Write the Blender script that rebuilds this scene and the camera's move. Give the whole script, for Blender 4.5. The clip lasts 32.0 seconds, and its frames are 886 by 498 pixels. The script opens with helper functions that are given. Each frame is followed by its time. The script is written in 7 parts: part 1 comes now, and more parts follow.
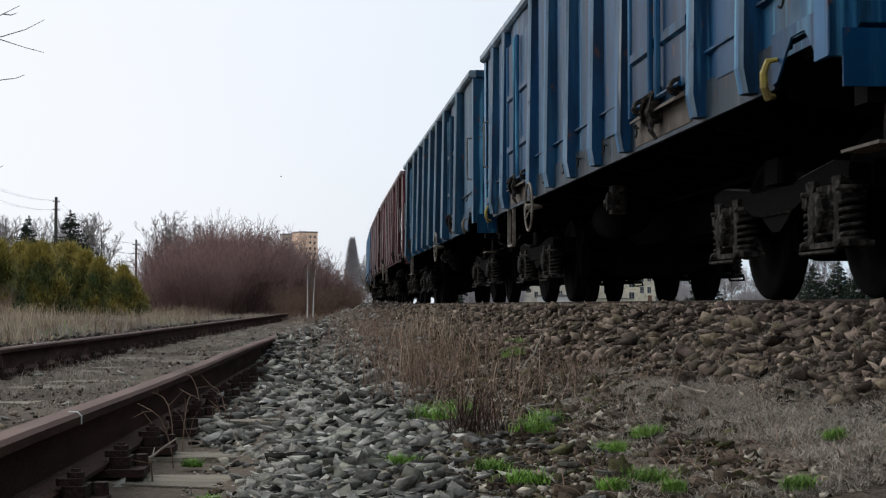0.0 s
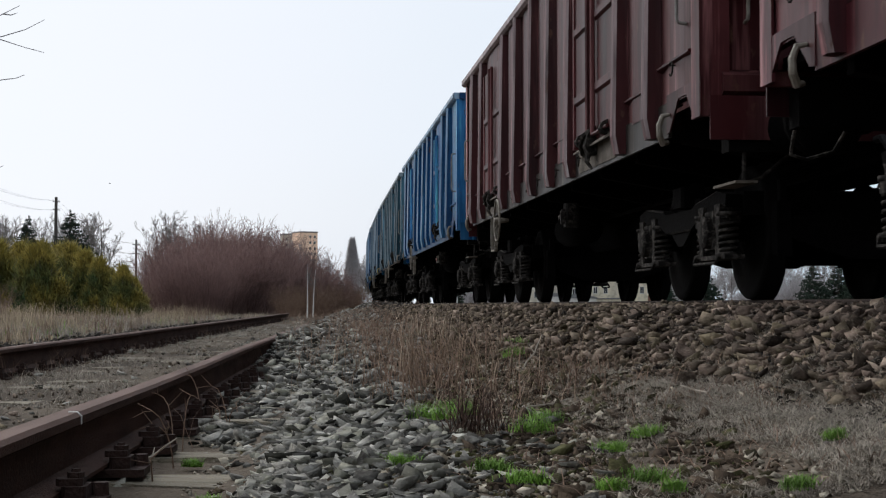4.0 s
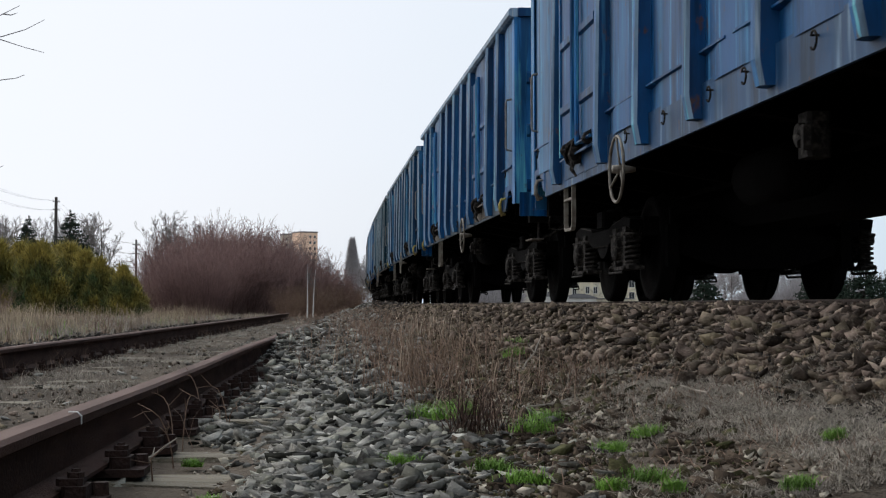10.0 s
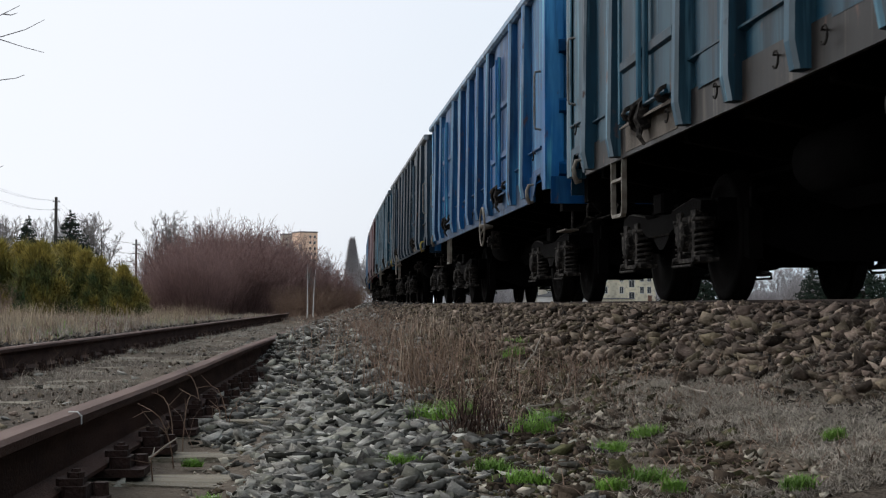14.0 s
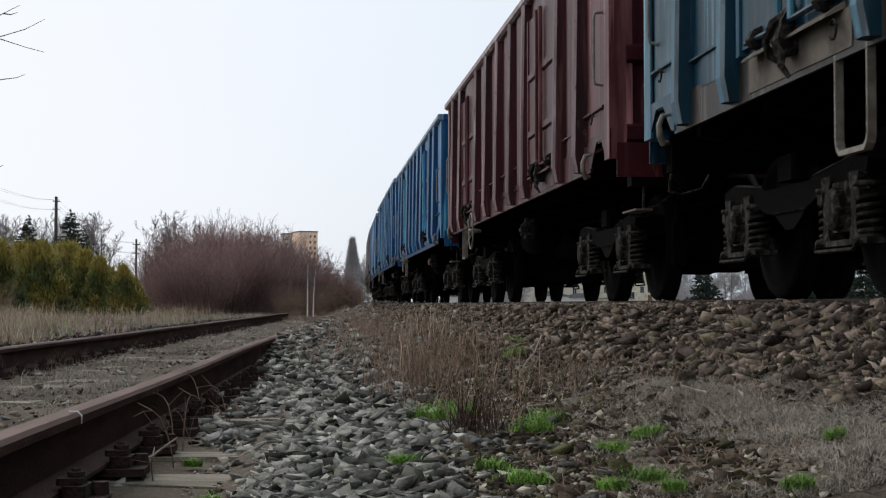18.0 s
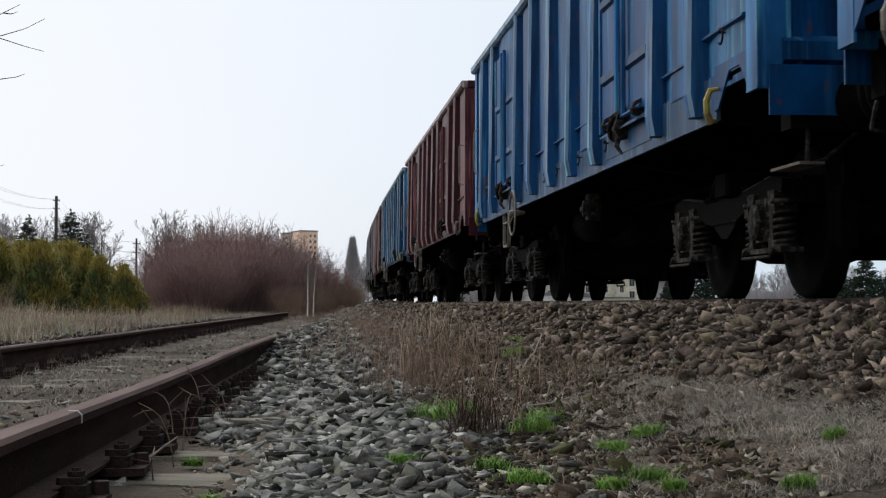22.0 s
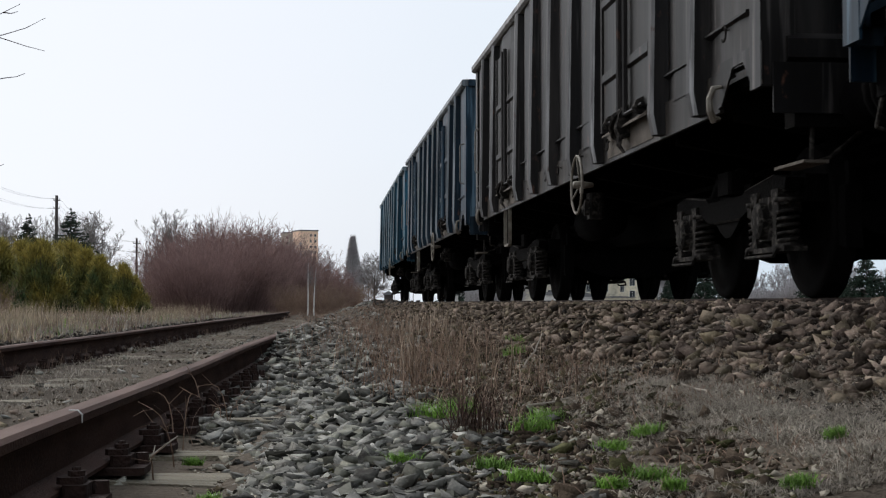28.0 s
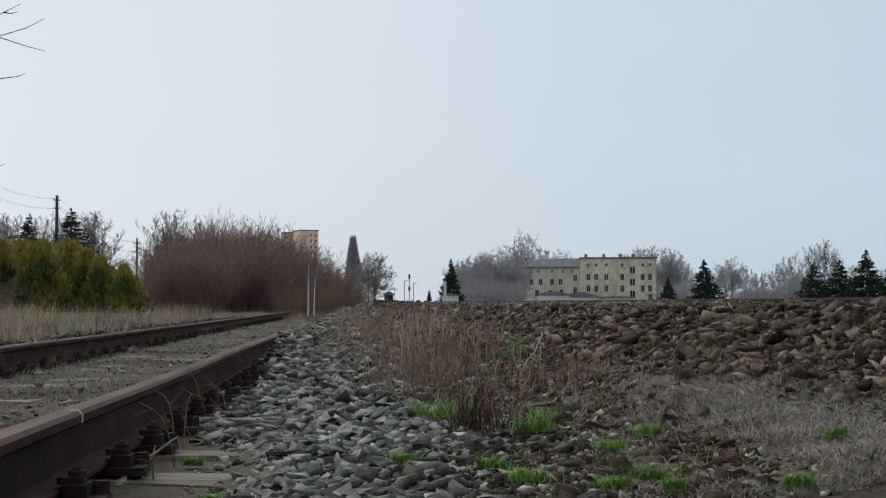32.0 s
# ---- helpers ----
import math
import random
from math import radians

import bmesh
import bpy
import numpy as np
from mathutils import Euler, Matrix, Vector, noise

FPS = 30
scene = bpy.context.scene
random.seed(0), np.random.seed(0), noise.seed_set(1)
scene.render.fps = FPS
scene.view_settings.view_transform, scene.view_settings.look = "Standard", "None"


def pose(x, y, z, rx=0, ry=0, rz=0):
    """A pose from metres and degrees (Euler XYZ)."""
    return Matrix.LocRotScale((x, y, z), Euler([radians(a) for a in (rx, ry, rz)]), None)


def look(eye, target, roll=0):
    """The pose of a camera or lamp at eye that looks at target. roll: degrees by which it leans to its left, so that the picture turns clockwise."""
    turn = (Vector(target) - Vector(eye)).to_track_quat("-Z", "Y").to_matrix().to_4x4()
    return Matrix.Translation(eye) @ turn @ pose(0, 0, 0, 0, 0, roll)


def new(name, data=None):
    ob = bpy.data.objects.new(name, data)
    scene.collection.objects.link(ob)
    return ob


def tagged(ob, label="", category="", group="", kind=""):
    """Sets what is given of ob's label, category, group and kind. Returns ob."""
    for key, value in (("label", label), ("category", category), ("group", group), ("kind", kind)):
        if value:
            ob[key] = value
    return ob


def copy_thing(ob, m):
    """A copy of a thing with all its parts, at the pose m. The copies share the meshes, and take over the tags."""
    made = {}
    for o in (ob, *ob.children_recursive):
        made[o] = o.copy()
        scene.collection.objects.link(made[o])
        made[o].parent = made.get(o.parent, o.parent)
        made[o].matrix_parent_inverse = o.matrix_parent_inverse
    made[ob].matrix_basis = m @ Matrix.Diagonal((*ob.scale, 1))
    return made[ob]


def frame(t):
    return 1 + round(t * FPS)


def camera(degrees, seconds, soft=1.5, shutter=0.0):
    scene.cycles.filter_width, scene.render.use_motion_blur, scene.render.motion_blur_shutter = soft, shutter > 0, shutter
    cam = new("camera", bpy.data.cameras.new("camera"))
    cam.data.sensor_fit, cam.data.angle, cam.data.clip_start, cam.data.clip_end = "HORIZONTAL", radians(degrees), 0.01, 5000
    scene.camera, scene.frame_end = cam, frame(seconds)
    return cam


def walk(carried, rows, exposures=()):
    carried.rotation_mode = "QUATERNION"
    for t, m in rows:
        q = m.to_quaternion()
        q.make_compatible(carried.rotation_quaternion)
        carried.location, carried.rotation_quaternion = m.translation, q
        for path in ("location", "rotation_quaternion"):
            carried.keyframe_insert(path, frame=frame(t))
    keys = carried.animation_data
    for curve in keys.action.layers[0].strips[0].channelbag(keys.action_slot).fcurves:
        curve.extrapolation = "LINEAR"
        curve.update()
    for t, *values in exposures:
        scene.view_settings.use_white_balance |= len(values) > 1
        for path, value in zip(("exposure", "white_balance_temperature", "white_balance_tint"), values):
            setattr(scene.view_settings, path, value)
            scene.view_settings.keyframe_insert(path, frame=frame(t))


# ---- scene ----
EXPO = 0.08
CLOUD = (8.95, 9.4, 10.2, 1.0)
BLUE_CLOUD = (7.0, 8.35, 9.6, 1.0)
# The camera: on the ground between two railway tracks, almost still; rail head of the main line is z = 0.
cam = camera(33.27, 32.0, soft=1.2, shutter=0.05)
EYE_Z = -0.03
walk(cam, [(0.0, pose(0, 0, EYE_Z, 92.14, 0, -5.50)), (13.0, pose(0, 0, EYE_Z, 92.14, 0, -5.50)),
           (22.0, pose(0, 0, EYE_Z, 92.10, 0, -5.49)), (28.0, pose(0, 0, EYE_Z, 92.08, 0, -5.48)),
           (32.0, pose(0, 0, EYE_Z, 92.08, 0, -5.47))],
     exposures=[(0.0, EXPO, 6500, 10), (29.5, EXPO, 6500, 10), (31.0, EXPO - 0.06, 6420, 9), (32.0, EXPO - 0.3, 6330, 7)])

# ---- light: an overcast winter sky ----
world = bpy.data.worlds.new("sky")
scene.world = world
world.use_nodes = True
wn, wl = world.node_tree.nodes, world.node_tree.links
wn.clear()
sky = wn.new("ShaderNodeTexSky")
sky.sky_type, sky.sun_disc = "NISHITA", False
sky.sun_elevation, sky.sun_rotation = radians(36), radians(-35)
sky.air_density, sky.dust_density, sky.ozone_density = 1.0, 3.0, 1.0
pale = wn.new("ShaderNodeHueSaturation")
pale.inputs["Saturation"].default_value, pale.inputs["Value"].default_value = 0.4, 1.0
veil = wn.new("ShaderNodeMix")
veil.data_type = "RGBA"
wtc, wmap, wnoise, wramp = (wn.new("ShaderNodeTexCoord"), wn.new("ShaderNodeMapping"), wn.new("ShaderNodeTexNoise"), wn.new("ShaderNodeMapRange"))
wmap.inputs["Scale"].default_value = (1.6, 1.6, 5.0)
wnoise.inputs["Scale"].default_value, wnoise.inputs["Detail"].default_value = 1.3, 3.0
wramp.inputs["From Min"].default_value, wramp.inputs["From Max"].default_value = 0.3, 0.7
wramp.inputs["To Min"].default_value, wramp.inputs["To Max"].default_value = 0.8, 0.94
wback, wout = wn.new("ShaderNodeBackground"), wn.new("ShaderNodeOutputWorld")
wback.inputs["Strength"].default_value = 0.0955
wl.new(sky.outputs[0], pale.inputs["Color"])
wl.new(wtc.outputs["Generated"], wmap.inputs["Vector"])
wl.new(wmap.outputs[0], wnoise.inputs["Vector"])
wl.new(wnoise.outputs[0], wramp.inputs["Value"])
wl.new(wramp.outputs[0], veil.inputs[0])
# thin blue-grey cloud towards the right, pale lavender cloud elsewhere
wsep, wopen, tone = wn.new("ShaderNodeSeparateXYZ"), wn.new("ShaderNodeMapRange"), wn.new("ShaderNodeMix")
wopen.interpolation_type, tone.data_type = "SMOOTHSTEP", "RGBA"
wopen.inputs["From Min"].default_value, wopen.inputs["From Max"].default_value = -0.12, 0.5
tone.inputs[6].default_value, tone.inputs[7].default_value = CLOUD, BLUE_CLOUD
wl.new(wtc.outputs["Generated"], wsep.inputs[0])
wl.new(wsep.outputs["X"], wopen.inputs["Value"])
wl.new(wopen.outputs[0], tone.inputs[0])
wl.new(tone.outputs[2], veil.inputs[7])
wl.new(pale.outputs[0], veil.inputs[6])
wl.new(veil.outputs[2], wback.inputs["Color"])
wl.new(wback.outputs[0], wout.inputs["Surface"])

sun = new("sun", bpy.data.lights.new("sun", "SUN"))
sun.data.energy, sun.data.angle, sun.data.color = 1.5, radians(24), (1.0, 0.97, 0.93)
sun.matrix_world = look((0, 0, 30), (24, -34, 0))


# ---- materials ----
def mat(name, base, rough=0.8, metal=0.0, second=None, scale=6.0, stretch=(1, 1, 1), amount=0.5, third=None, fine=60.0,
        bump=0.3, lo=0.4, hi=0.65, spread=0.0, where="Object", depth=0.02, islands=False, shine=0.25, tint=None):
    """A surface of two or three colours mixed by coarse and fine noise, with fine relief."""
    m = bpy.data.materials.new(name)
    m.use_nodes = True
    n, l = m.node_tree.nodes, m.node_tree.links
    b = n["Principled BSDF"]
    b.inputs["Roughness"].default_value, b.inputs["Metallic"].default_value, b.inputs["Specular IOR Level"].default_value = rough, metal, shine
    tc, mp = n.new("ShaderNodeTexCoord"), n.new("ShaderNodeMapping")
    mp.inputs["Scale"].default_value = stretch
    l.new(tc.outputs[where], mp.inputs["Vector"])
    big, small = n.new("ShaderNodeTexNoise"), n.new("ShaderNodeTexNoise")
    big.inputs["Scale"].default_value, big.inputs["Detail"].default_value = scale, 5.0
    small.inputs["Scale"].default_value, small.inputs["Detail"].default_value = fine, 3.0
    l.new(mp.outputs[0], big.inputs["Vector"])
    l.new(tc.outputs[where], small.inputs["Vector"])

    def blend(factor, a, c, top=1.0, low=lo, high=hi):
        r, x = n.new("ShaderNodeMapRange"), n.new("ShaderNodeMix")
        r.inputs["From Min"].default_value, r.inputs["From Max"].default_value, r.inputs["To Max"].default_value = low, high, top
        x.data_type = "RGBA"
        l.new(factor, r.inputs["Value"])
        l.new(r.outputs[0], x.inputs[0])
        for k, v in ((6, a), (7, c)):
            if isinstance(v, tuple):
                x.inputs[k].default_value = (*v, 1)
            else:
                l.new(v, x.inputs[k])
        return x.outputs[2]

    second = second or tuple(v * 0.6 for v in base)
    colour = blend(big.outputs[0], base, second, amount)
    if third:
        colour = blend(small.outputs[0], colour, third, 0.6, 0.5, 0.72)
    if spread:
        if islands:
            rnd = n.new("ShaderNodeNewGeometry").outputs["Random Per Island"]
        else:
            rnd = n.new("ShaderNodeObjectInfo").outputs["Random"]
        hs, vr = n.new("ShaderNodeHueSaturation"), n.new("ShaderNodeMapRange")
        vr.inputs["To Min"].default_value, vr.inputs["To Max"].default_value = 1 - spread, 1 + spread
        if tint:
            step = n.new("ShaderNodeMath")
            step.operation = "MULTIPLY"
            step.inputs[1].default_value = 37.3
            frac = n.new("ShaderNodeMath")
            frac.operation = "FRACT"
            l.new(rnd, step.inputs[0])
            l.new(step.outputs[0], frac.inputs[0])
            colour = blend(frac.outputs[0], colour, tint, 0.8, 0.55, 1.0)
        l.new(rnd, vr.inputs["Value"])
        l.new(vr.outputs[0], hs.inputs["Value"])
        l.new(colour, hs.inputs["Color"])
        colour = hs.outputs[0]
    l.new(colour, b.inputs["Base Color"])
    rr = n.new("ShaderNodeMapRange")
    rr.inputs["To Min"].default_value, rr.inputs["To Max"].default_value = max(0.05, rough - 0.12), min(1, rough + 0.12)
    l.new(big.outputs[0], rr.inputs["Value"])
    l.new(rr.outputs[0], b.inputs["Roughness"])
    if bump:
        bp = n.new("ShaderNodeBump")
        bp.inputs["Strength"].default_value, bp.inputs["Distance"].default_value = bump, depth
        l.new(small.outputs[0], bp.inputs["Height"])
        l.new(bp.outputs[0], b.inputs["Normal"])
    return m


def wagon_paint(name, base, faded, grime=0.5, seed=0.0, rust=(0.09, 0.045, 0.03), streak=0.6):
    """Old wagon paint: chalky vertical runs, rust spots, coal dirt."""
    m = bpy.data.materials.new(name)
    m.use_nodes = True
    n, l = m.node_tree.nodes, m.node_tree.links
    b = n["Principled BSDF"]
    tc, info, far, shift = n.new("ShaderNodeTexCoord"), n.new("ShaderNodeObjectInfo"), n.new("ShaderNodeMath"), n.new("ShaderNodeVectorMath")
    far.operation = "MULTIPLY"
    far.inputs[1].default_value = 60.0
    l.new(info.outputs["Random"], far.inputs[0])
    l.new(tc.outputs["Object"], shift.inputs[0])
    l.new(far.outputs[0], shift.inputs[1])

    def tex(stretch, scale, detail, move):
        mp, t = n.new("ShaderNodeMapping"), n.new("ShaderNodeTexNoise")
        mp.inputs["Scale"].default_value, mp.inputs["Location"].default_value = stretch, (move, move * 2.3, move * 0.7)
        t.inputs["Scale"].default_value, t.inputs["Detail"].default_value, t.inputs["Roughness"].default_value = scale, detail, 0.62
        l.new(shift.outputs[0], mp.inputs["Vector"])
        l.new(mp.outputs[0], t.inputs["Vector"])
        return t.outputs[0]

    def blend(f, a, c, low, high, top):
        r, x = n.new("ShaderNodeMapRange"), n.new("ShaderNodeMix")
        r.inputs["From Min"].default_value, r.inputs["From Max"].default_value, r.inputs["To Max"].default_value = low, high, top
        x.data_type = "RGBA"
        l.new(f, r.inputs["Value"])
        l.new(r.outputs[0], x.inputs[0])
        for k, v in ((6, a), (7, c)):
            if isinstance(v, tuple):
                x.inputs[k].default_value = (*v, 1)
            else:
                l.new(v, x.inputs[k])
        return x.outputs[2]

    runs = tex((1, 1, 0.1), 3.2, 5.0, seed)
    patches = tex((1, 1, 0.6), 1.3, 5.0, seed + 4.1)
    spots = tex((1, 1, 0.5), 9.0, 8.0, seed + 9.7)
    dust = tex((1, 1, 0.25), 3.2, 7.0, seed + 17.0)
    chalk = tex((1, 1, 0.05), 8.0, 4.0, seed + 23.0)
    c = blend(patches, base, tuple(v * 0.5 for v in base), 0.38, 0.6, 0.9)
    c = blend(runs, c, faded, 0.52, 0.66, 0.5)
    c = blend(chalk, c, tuple(min(0.6, v * 1.5) for v in faded), 0.59 - 0.06 * (streak > 0.6), 0.67, streak)
    c = blend(tex((1, 1, 0.08), 4.5, 5.0, seed + 31.0), c, tuple(v * 0.25 for v in base), 0.53, 0.63, 0.8)
    c = blend(dust, c, (0.012, 0.014, 0.016), 0.5, 0.74, grime)
    c = blend(spots, c, rust, 0.62, 0.7, 0.85)
    l.new(c, b.inputs["Base Color"])
    b.inputs["Specular IOR Level"].default_value = 0.13
    rr = n.new("ShaderNodeMapRange")
    rr.inputs["To Min"].default_value, rr.inputs["To Max"].default_value = 0.3, 0.62
    l.new(runs, rr.inputs["Value"])
    l.new(rr.outputs[0], b.inputs["Roughness"])
    bp = n.new("ShaderNodeBump")
    bp.inputs["Strength"].default_value, bp.inputs["Distance"].default_value = 0.25, 0.02
    l.new(patches, bp.inputs["Height"])
    l.new(bp.outputs[0], b.inputs["Normal"])
    return m


# siding rail: lit head top and shaded web put into two browns
M_RAIL = mat("rusty_rail_steel", (0.055, 0.028, 0.022), 0.75, 0.0, (0.025, 0.014, 0.011), 14, (1, 0.2, 1), 0.8, (0.1, 0.055, 0.04), 120, 0.35, shine=0.08)
M_RAIL_TOP = mat("worn_lit_rail_head", (0.12, 0.066, 0.05), 0.65, 0.0, (0.06, 0.034, 0.027), 9, (1, 0.15, 1), 0.7, None, 150, 0.12, shine=0.12)
M_MAINRAIL = mat("dark_running_rail", (0.03, 0.02, 0.016), 0.75, 0.0, (0.014, 0.01, 0.009), 12, (1, 0.2, 1), 0.8, shine=0.08)
M_CLIP = mat("rusty_fastening", (0.035, 0.018, 0.014), 0.85, 0.0, (0.014, 0.009, 0.008), 30, bump=0.5)
M_SLEEPER = mat("weathered_sleeper", (0.25, 0.22, 0.165), 0.9, 0, (0.11, 0.095, 0.07), 8, (0.3, 4, 4), 0.8, (0.21, 0.2, 0.18), 90, 0.6)
M_STONE = mat("grey_ballast", (0.245, 0.24, 0.218), 0.88, 0, (0.055, 0.05, 0.044), 18, amount=0.9, third=(0.29, 0.28, 0.24), tint=(0.15, 0.15, 0.115), fine=90, bump=0.35, spread=0.9, shine=0.1, islands=True)
M_STONE_ONE = mat("grey_ballast_piece", (0.2, 0.195, 0.178), 0.88, 0, (0.055, 0.05, 0.044), 1.3, amount=0.9, third=(0.29, 0.28, 0.24), tint=(0.15, 0.15, 0.115), fine=6, bump=0.35, spread=0.78, shine=0.1)
M_RUSTY_STONE = mat("rust_stained_ballast", (0.18, 0.138, 0.11), 0.9, 0, (0.036, 0.026, 0.018), 16, amount=0.95, third=(0.25, 0.22, 0.165), tint=(0.105, 0.088, 0.055), fine=90, bump=0.35, spread=0.78, shine=0.1, islands=True)
M_RUSTY_ONE = mat("rust_stained_ballast_piece", (0.18, 0.138, 0.11), 0.9, 0, (0.036, 0.026, 0.018), 1.3, amount=0.95, third=(0.25, 0.22, 0.165), tint=(0.105, 0.088, 0.055), fine=6, bump=0.35, spread=0.78, shine=0.1)
M_DARK_STONE = mat("dark_brown_ballast", (0.095, 0.07, 0.056), 0.9, 0, (0.03, 0.022, 0.018), 16, amount=0.95, third=(0.17, 0.14, 0.11), tint=(0.06, 0.05, 0.04), fine=90, bump=0.35, spread=0.75, shine=0.1, islands=True)
# oily bed stones, darkened also to cut light bounced under the wagons
M_OILY = mat("oil_blackened_ballast", (0.045, 0.038, 0.033), 0.8, 0, (0.02, 0.018, 0.016), 12, amount=0.9, third=(0.075, 0.065, 0.055), fine=80, bump=0.6, spread=0.5, islands=True, shine=0.1)
M_GROUND = mat("winter_soil", (0.135, 0.11, 0.086), 0.95, 0, (0.05, 0.041, 0.033), 1.1, amount=0.9, third=(0.14, 0.12, 0.095), fine=45, bump=0.8, depth=0.04, shine=0.05)
M_STRAW = mat("dry_grass", (0.44, 0.35, 0.26), 0.8, 0, (0.19, 0.12, 0.075), 1.2, amount=0.9, fine=30, bump=0, spread=0.35, islands=True)
M_STRAW_TALL = mat("tall_dead_grass", (0.5, 0.395, 0.265), 0.85, 0, (0.21, 0.15, 0.1), 0.8, amount=0.9, fine=30, bump=0, spread=0.4, islands=True)
M_PEBBLE = mat("pale_pebble", (0.33, 0.3, 0.24), 0.9, 0, (0.16, 0.14, 0.11), 30, amount=0.9, fine=90, bump=0.4, spread=0.7, shine=0.1, islands=True, tint=(0.12, 0.09, 0.06))
M_CLOD = mat("crumbled_soil", (0.085, 0.064, 0.046), 0.95, 0, (0.026, 0.02, 0.016), 14, amount=0.9, fine=70, bump=0.6, spread=0.6, shine=0.05, islands=True, tint=(0.07, 0.075, 0.03))
M_STRAW_DULL = mat("matted_grass", (0.365, 0.325, 0.27), 0.85, 0, (0.2, 0.172, 0.14), 1.4, amount=0.9, fine=30, bump=0, spread=0.4, islands=True)
M_WEED = mat("dead_weed_stalks", (0.24, 0.16, 0.115), 0.85, 0, (0.085, 0.05, 0.036), 3, bump=0, spread=0.35, islands=True)
M_DARKWEED = mat("blackened_weed_stalks", (0.07, 0.04, 0.028), 0.85, 0, (0.03, 0.018, 0.014), 3, bump=0, spread=0.4, islands=True)
M_GREEN = mat("fresh_grass", (0.16, 0.32, 0.035), 0.6, 0, (0.08, 0.16, 0.024), 6, amount=0.9, fine=30, bump=0, spread=0.35, islands=True)
M_BARK = mat("grey_bark", (0.1, 0.085, 0.075), 0.9, 0, (0.055, 0.045, 0.04), 3, amount=0.8, bump=0.4)
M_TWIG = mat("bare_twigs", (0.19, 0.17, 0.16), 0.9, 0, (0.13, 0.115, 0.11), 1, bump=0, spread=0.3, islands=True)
M_REDTWIG = mat("red_brown_twigs", (0.25, 0.155, 0.14), 0.85, 0, (0.15, 0.092, 0.085), 0.5, bump=0, spread=0.4, islands=True)
# far trees and scrub: distance haze put into a paler twig colour
M_FARTWIG = mat("haze_paled_twigs", (0.38, 0.355, 0.355), 0.9, 0, (0.28, 0.26, 0.26), 1, bump=0, spread=0.25, islands=True)
M_BIRCH = mat("birch_bark", (0.62, 0.61, 0.58), 0.8, 0, (0.1, 0.09, 0.08), 7, (1, 1, 3), 0.9, None, 40, 0.2, 0.55, 0.65)
M_SPRUCE = mat("spruce_needles", (0.022, 0.04, 0.025), 0.8, 0, (0.012, 0.022, 0.015), 1.5, bump=0, spread=0.4, islands=True)
M_THUJA = mat("thuja_foliage", (0.25, 0.19, 0.035), 0.75, 0, (0.045, 0.07, 0.022), 0.6, amount=1.0, lo=0.36, hi=0.58, bump=0, spread=0.45, islands=True)
# iron and wheels near black: shade under the wagons put into their colour
M_IRON = mat("shade_black_iron", (0.0022, 0.002, 0.002), 0.95, 0.0, (0.004, 0.0036, 0.0034), 5, amount=0.8, fine=50, bump=0.3, shine=0.03)
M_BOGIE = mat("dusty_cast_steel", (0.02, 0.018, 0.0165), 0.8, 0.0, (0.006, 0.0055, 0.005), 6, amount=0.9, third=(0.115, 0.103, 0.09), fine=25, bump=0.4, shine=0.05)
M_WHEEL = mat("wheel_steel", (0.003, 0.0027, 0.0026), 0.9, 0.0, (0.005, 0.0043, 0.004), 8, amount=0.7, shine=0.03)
M_GREYPAINT = mat("worn_light_paint", (0.22, 0.22, 0.21), 0.6, 0, (0.14, 0.12, 0.1), 9, amount=0.8, third=(0.1, 0.08, 0.065), fine=40)
M_YELLOW = mat("worn_yellow_paint", (0.34, 0.28, 0.06), 0.6, 0, (0.14, 0.1, 0.045), 12, amount=0.8)
M_CREAM = mat("dirty_cream_paint", (0.2, 0.185, 0.155), 0.65, 0, (0.11, 0.09, 0.07), 12, amount=0.9)
M_WHITE = mat("white_paint", (0.72, 0.72, 0.7), 0.7, 0, (0.45, 0.44, 0.42), 20)
M_HOSE = mat("black_rubber", (0.018, 0.018, 0.018), 0.6)
M_DUSTY = mat("dust_covered_steel", (0.105, 0.09, 0.074), 0.85, 0, (0.05, 0.042, 0.034), 5, amount=0.9, third=(0.1, 0.075, 0.055), fine=40)
M_RED = mat("red_paint", (0.35, 0.05, 0.035), 0.6)


# ---- small building blocks ----
def part(name, bm, material, parent=None, label="", smooth=False):
    me = bpy.data.meshes.new(name)
    if isinstance(bm, bmesh.types.BMesh):
        bm.normal_update()
        bm.to_mesh(me)
        bm.free()
    else:
        verts, faces = bm
        me.from_pydata([tuple(v) for v in verts], [], faces)
    if isinstance(material, (list, tuple)):
        for k in material:
            me.materials.append(k)
    else:
        me.materials.append(material)
    if smooth:
        me.polygons.foreach_set("use_smooth", [True] * len(me.polygons))
    ob = new(name, me)
    if parent:
        ob.parent = parent
    if label:
        ob["label"] = label
    return ob


def empty(name):
    e = new(name)
    e.empty_display_size = 0.3
    return e


def hull_box(bm, x0, x1, y0, y1, z0, z1, cut=0.0, m=None):
    """A block; cut chamfers its long upright edges."""
    if cut:
        ring = [(x0 + cut, y0), (x1 - cut, y0), (x1, y0 + cut), (x1, y1 - cut), (x1 - cut, y1), (x0 + cut, y1), (x0, y1 - cut), (x0, y0 + cut)]
    else:
        ring = [(x0, y0), (x1, y0), (x1, y1), (x0, y1)]
    return prism(bm, [(x, y, z0) for x, y in ring], (0, 0, z1 - z0), m)


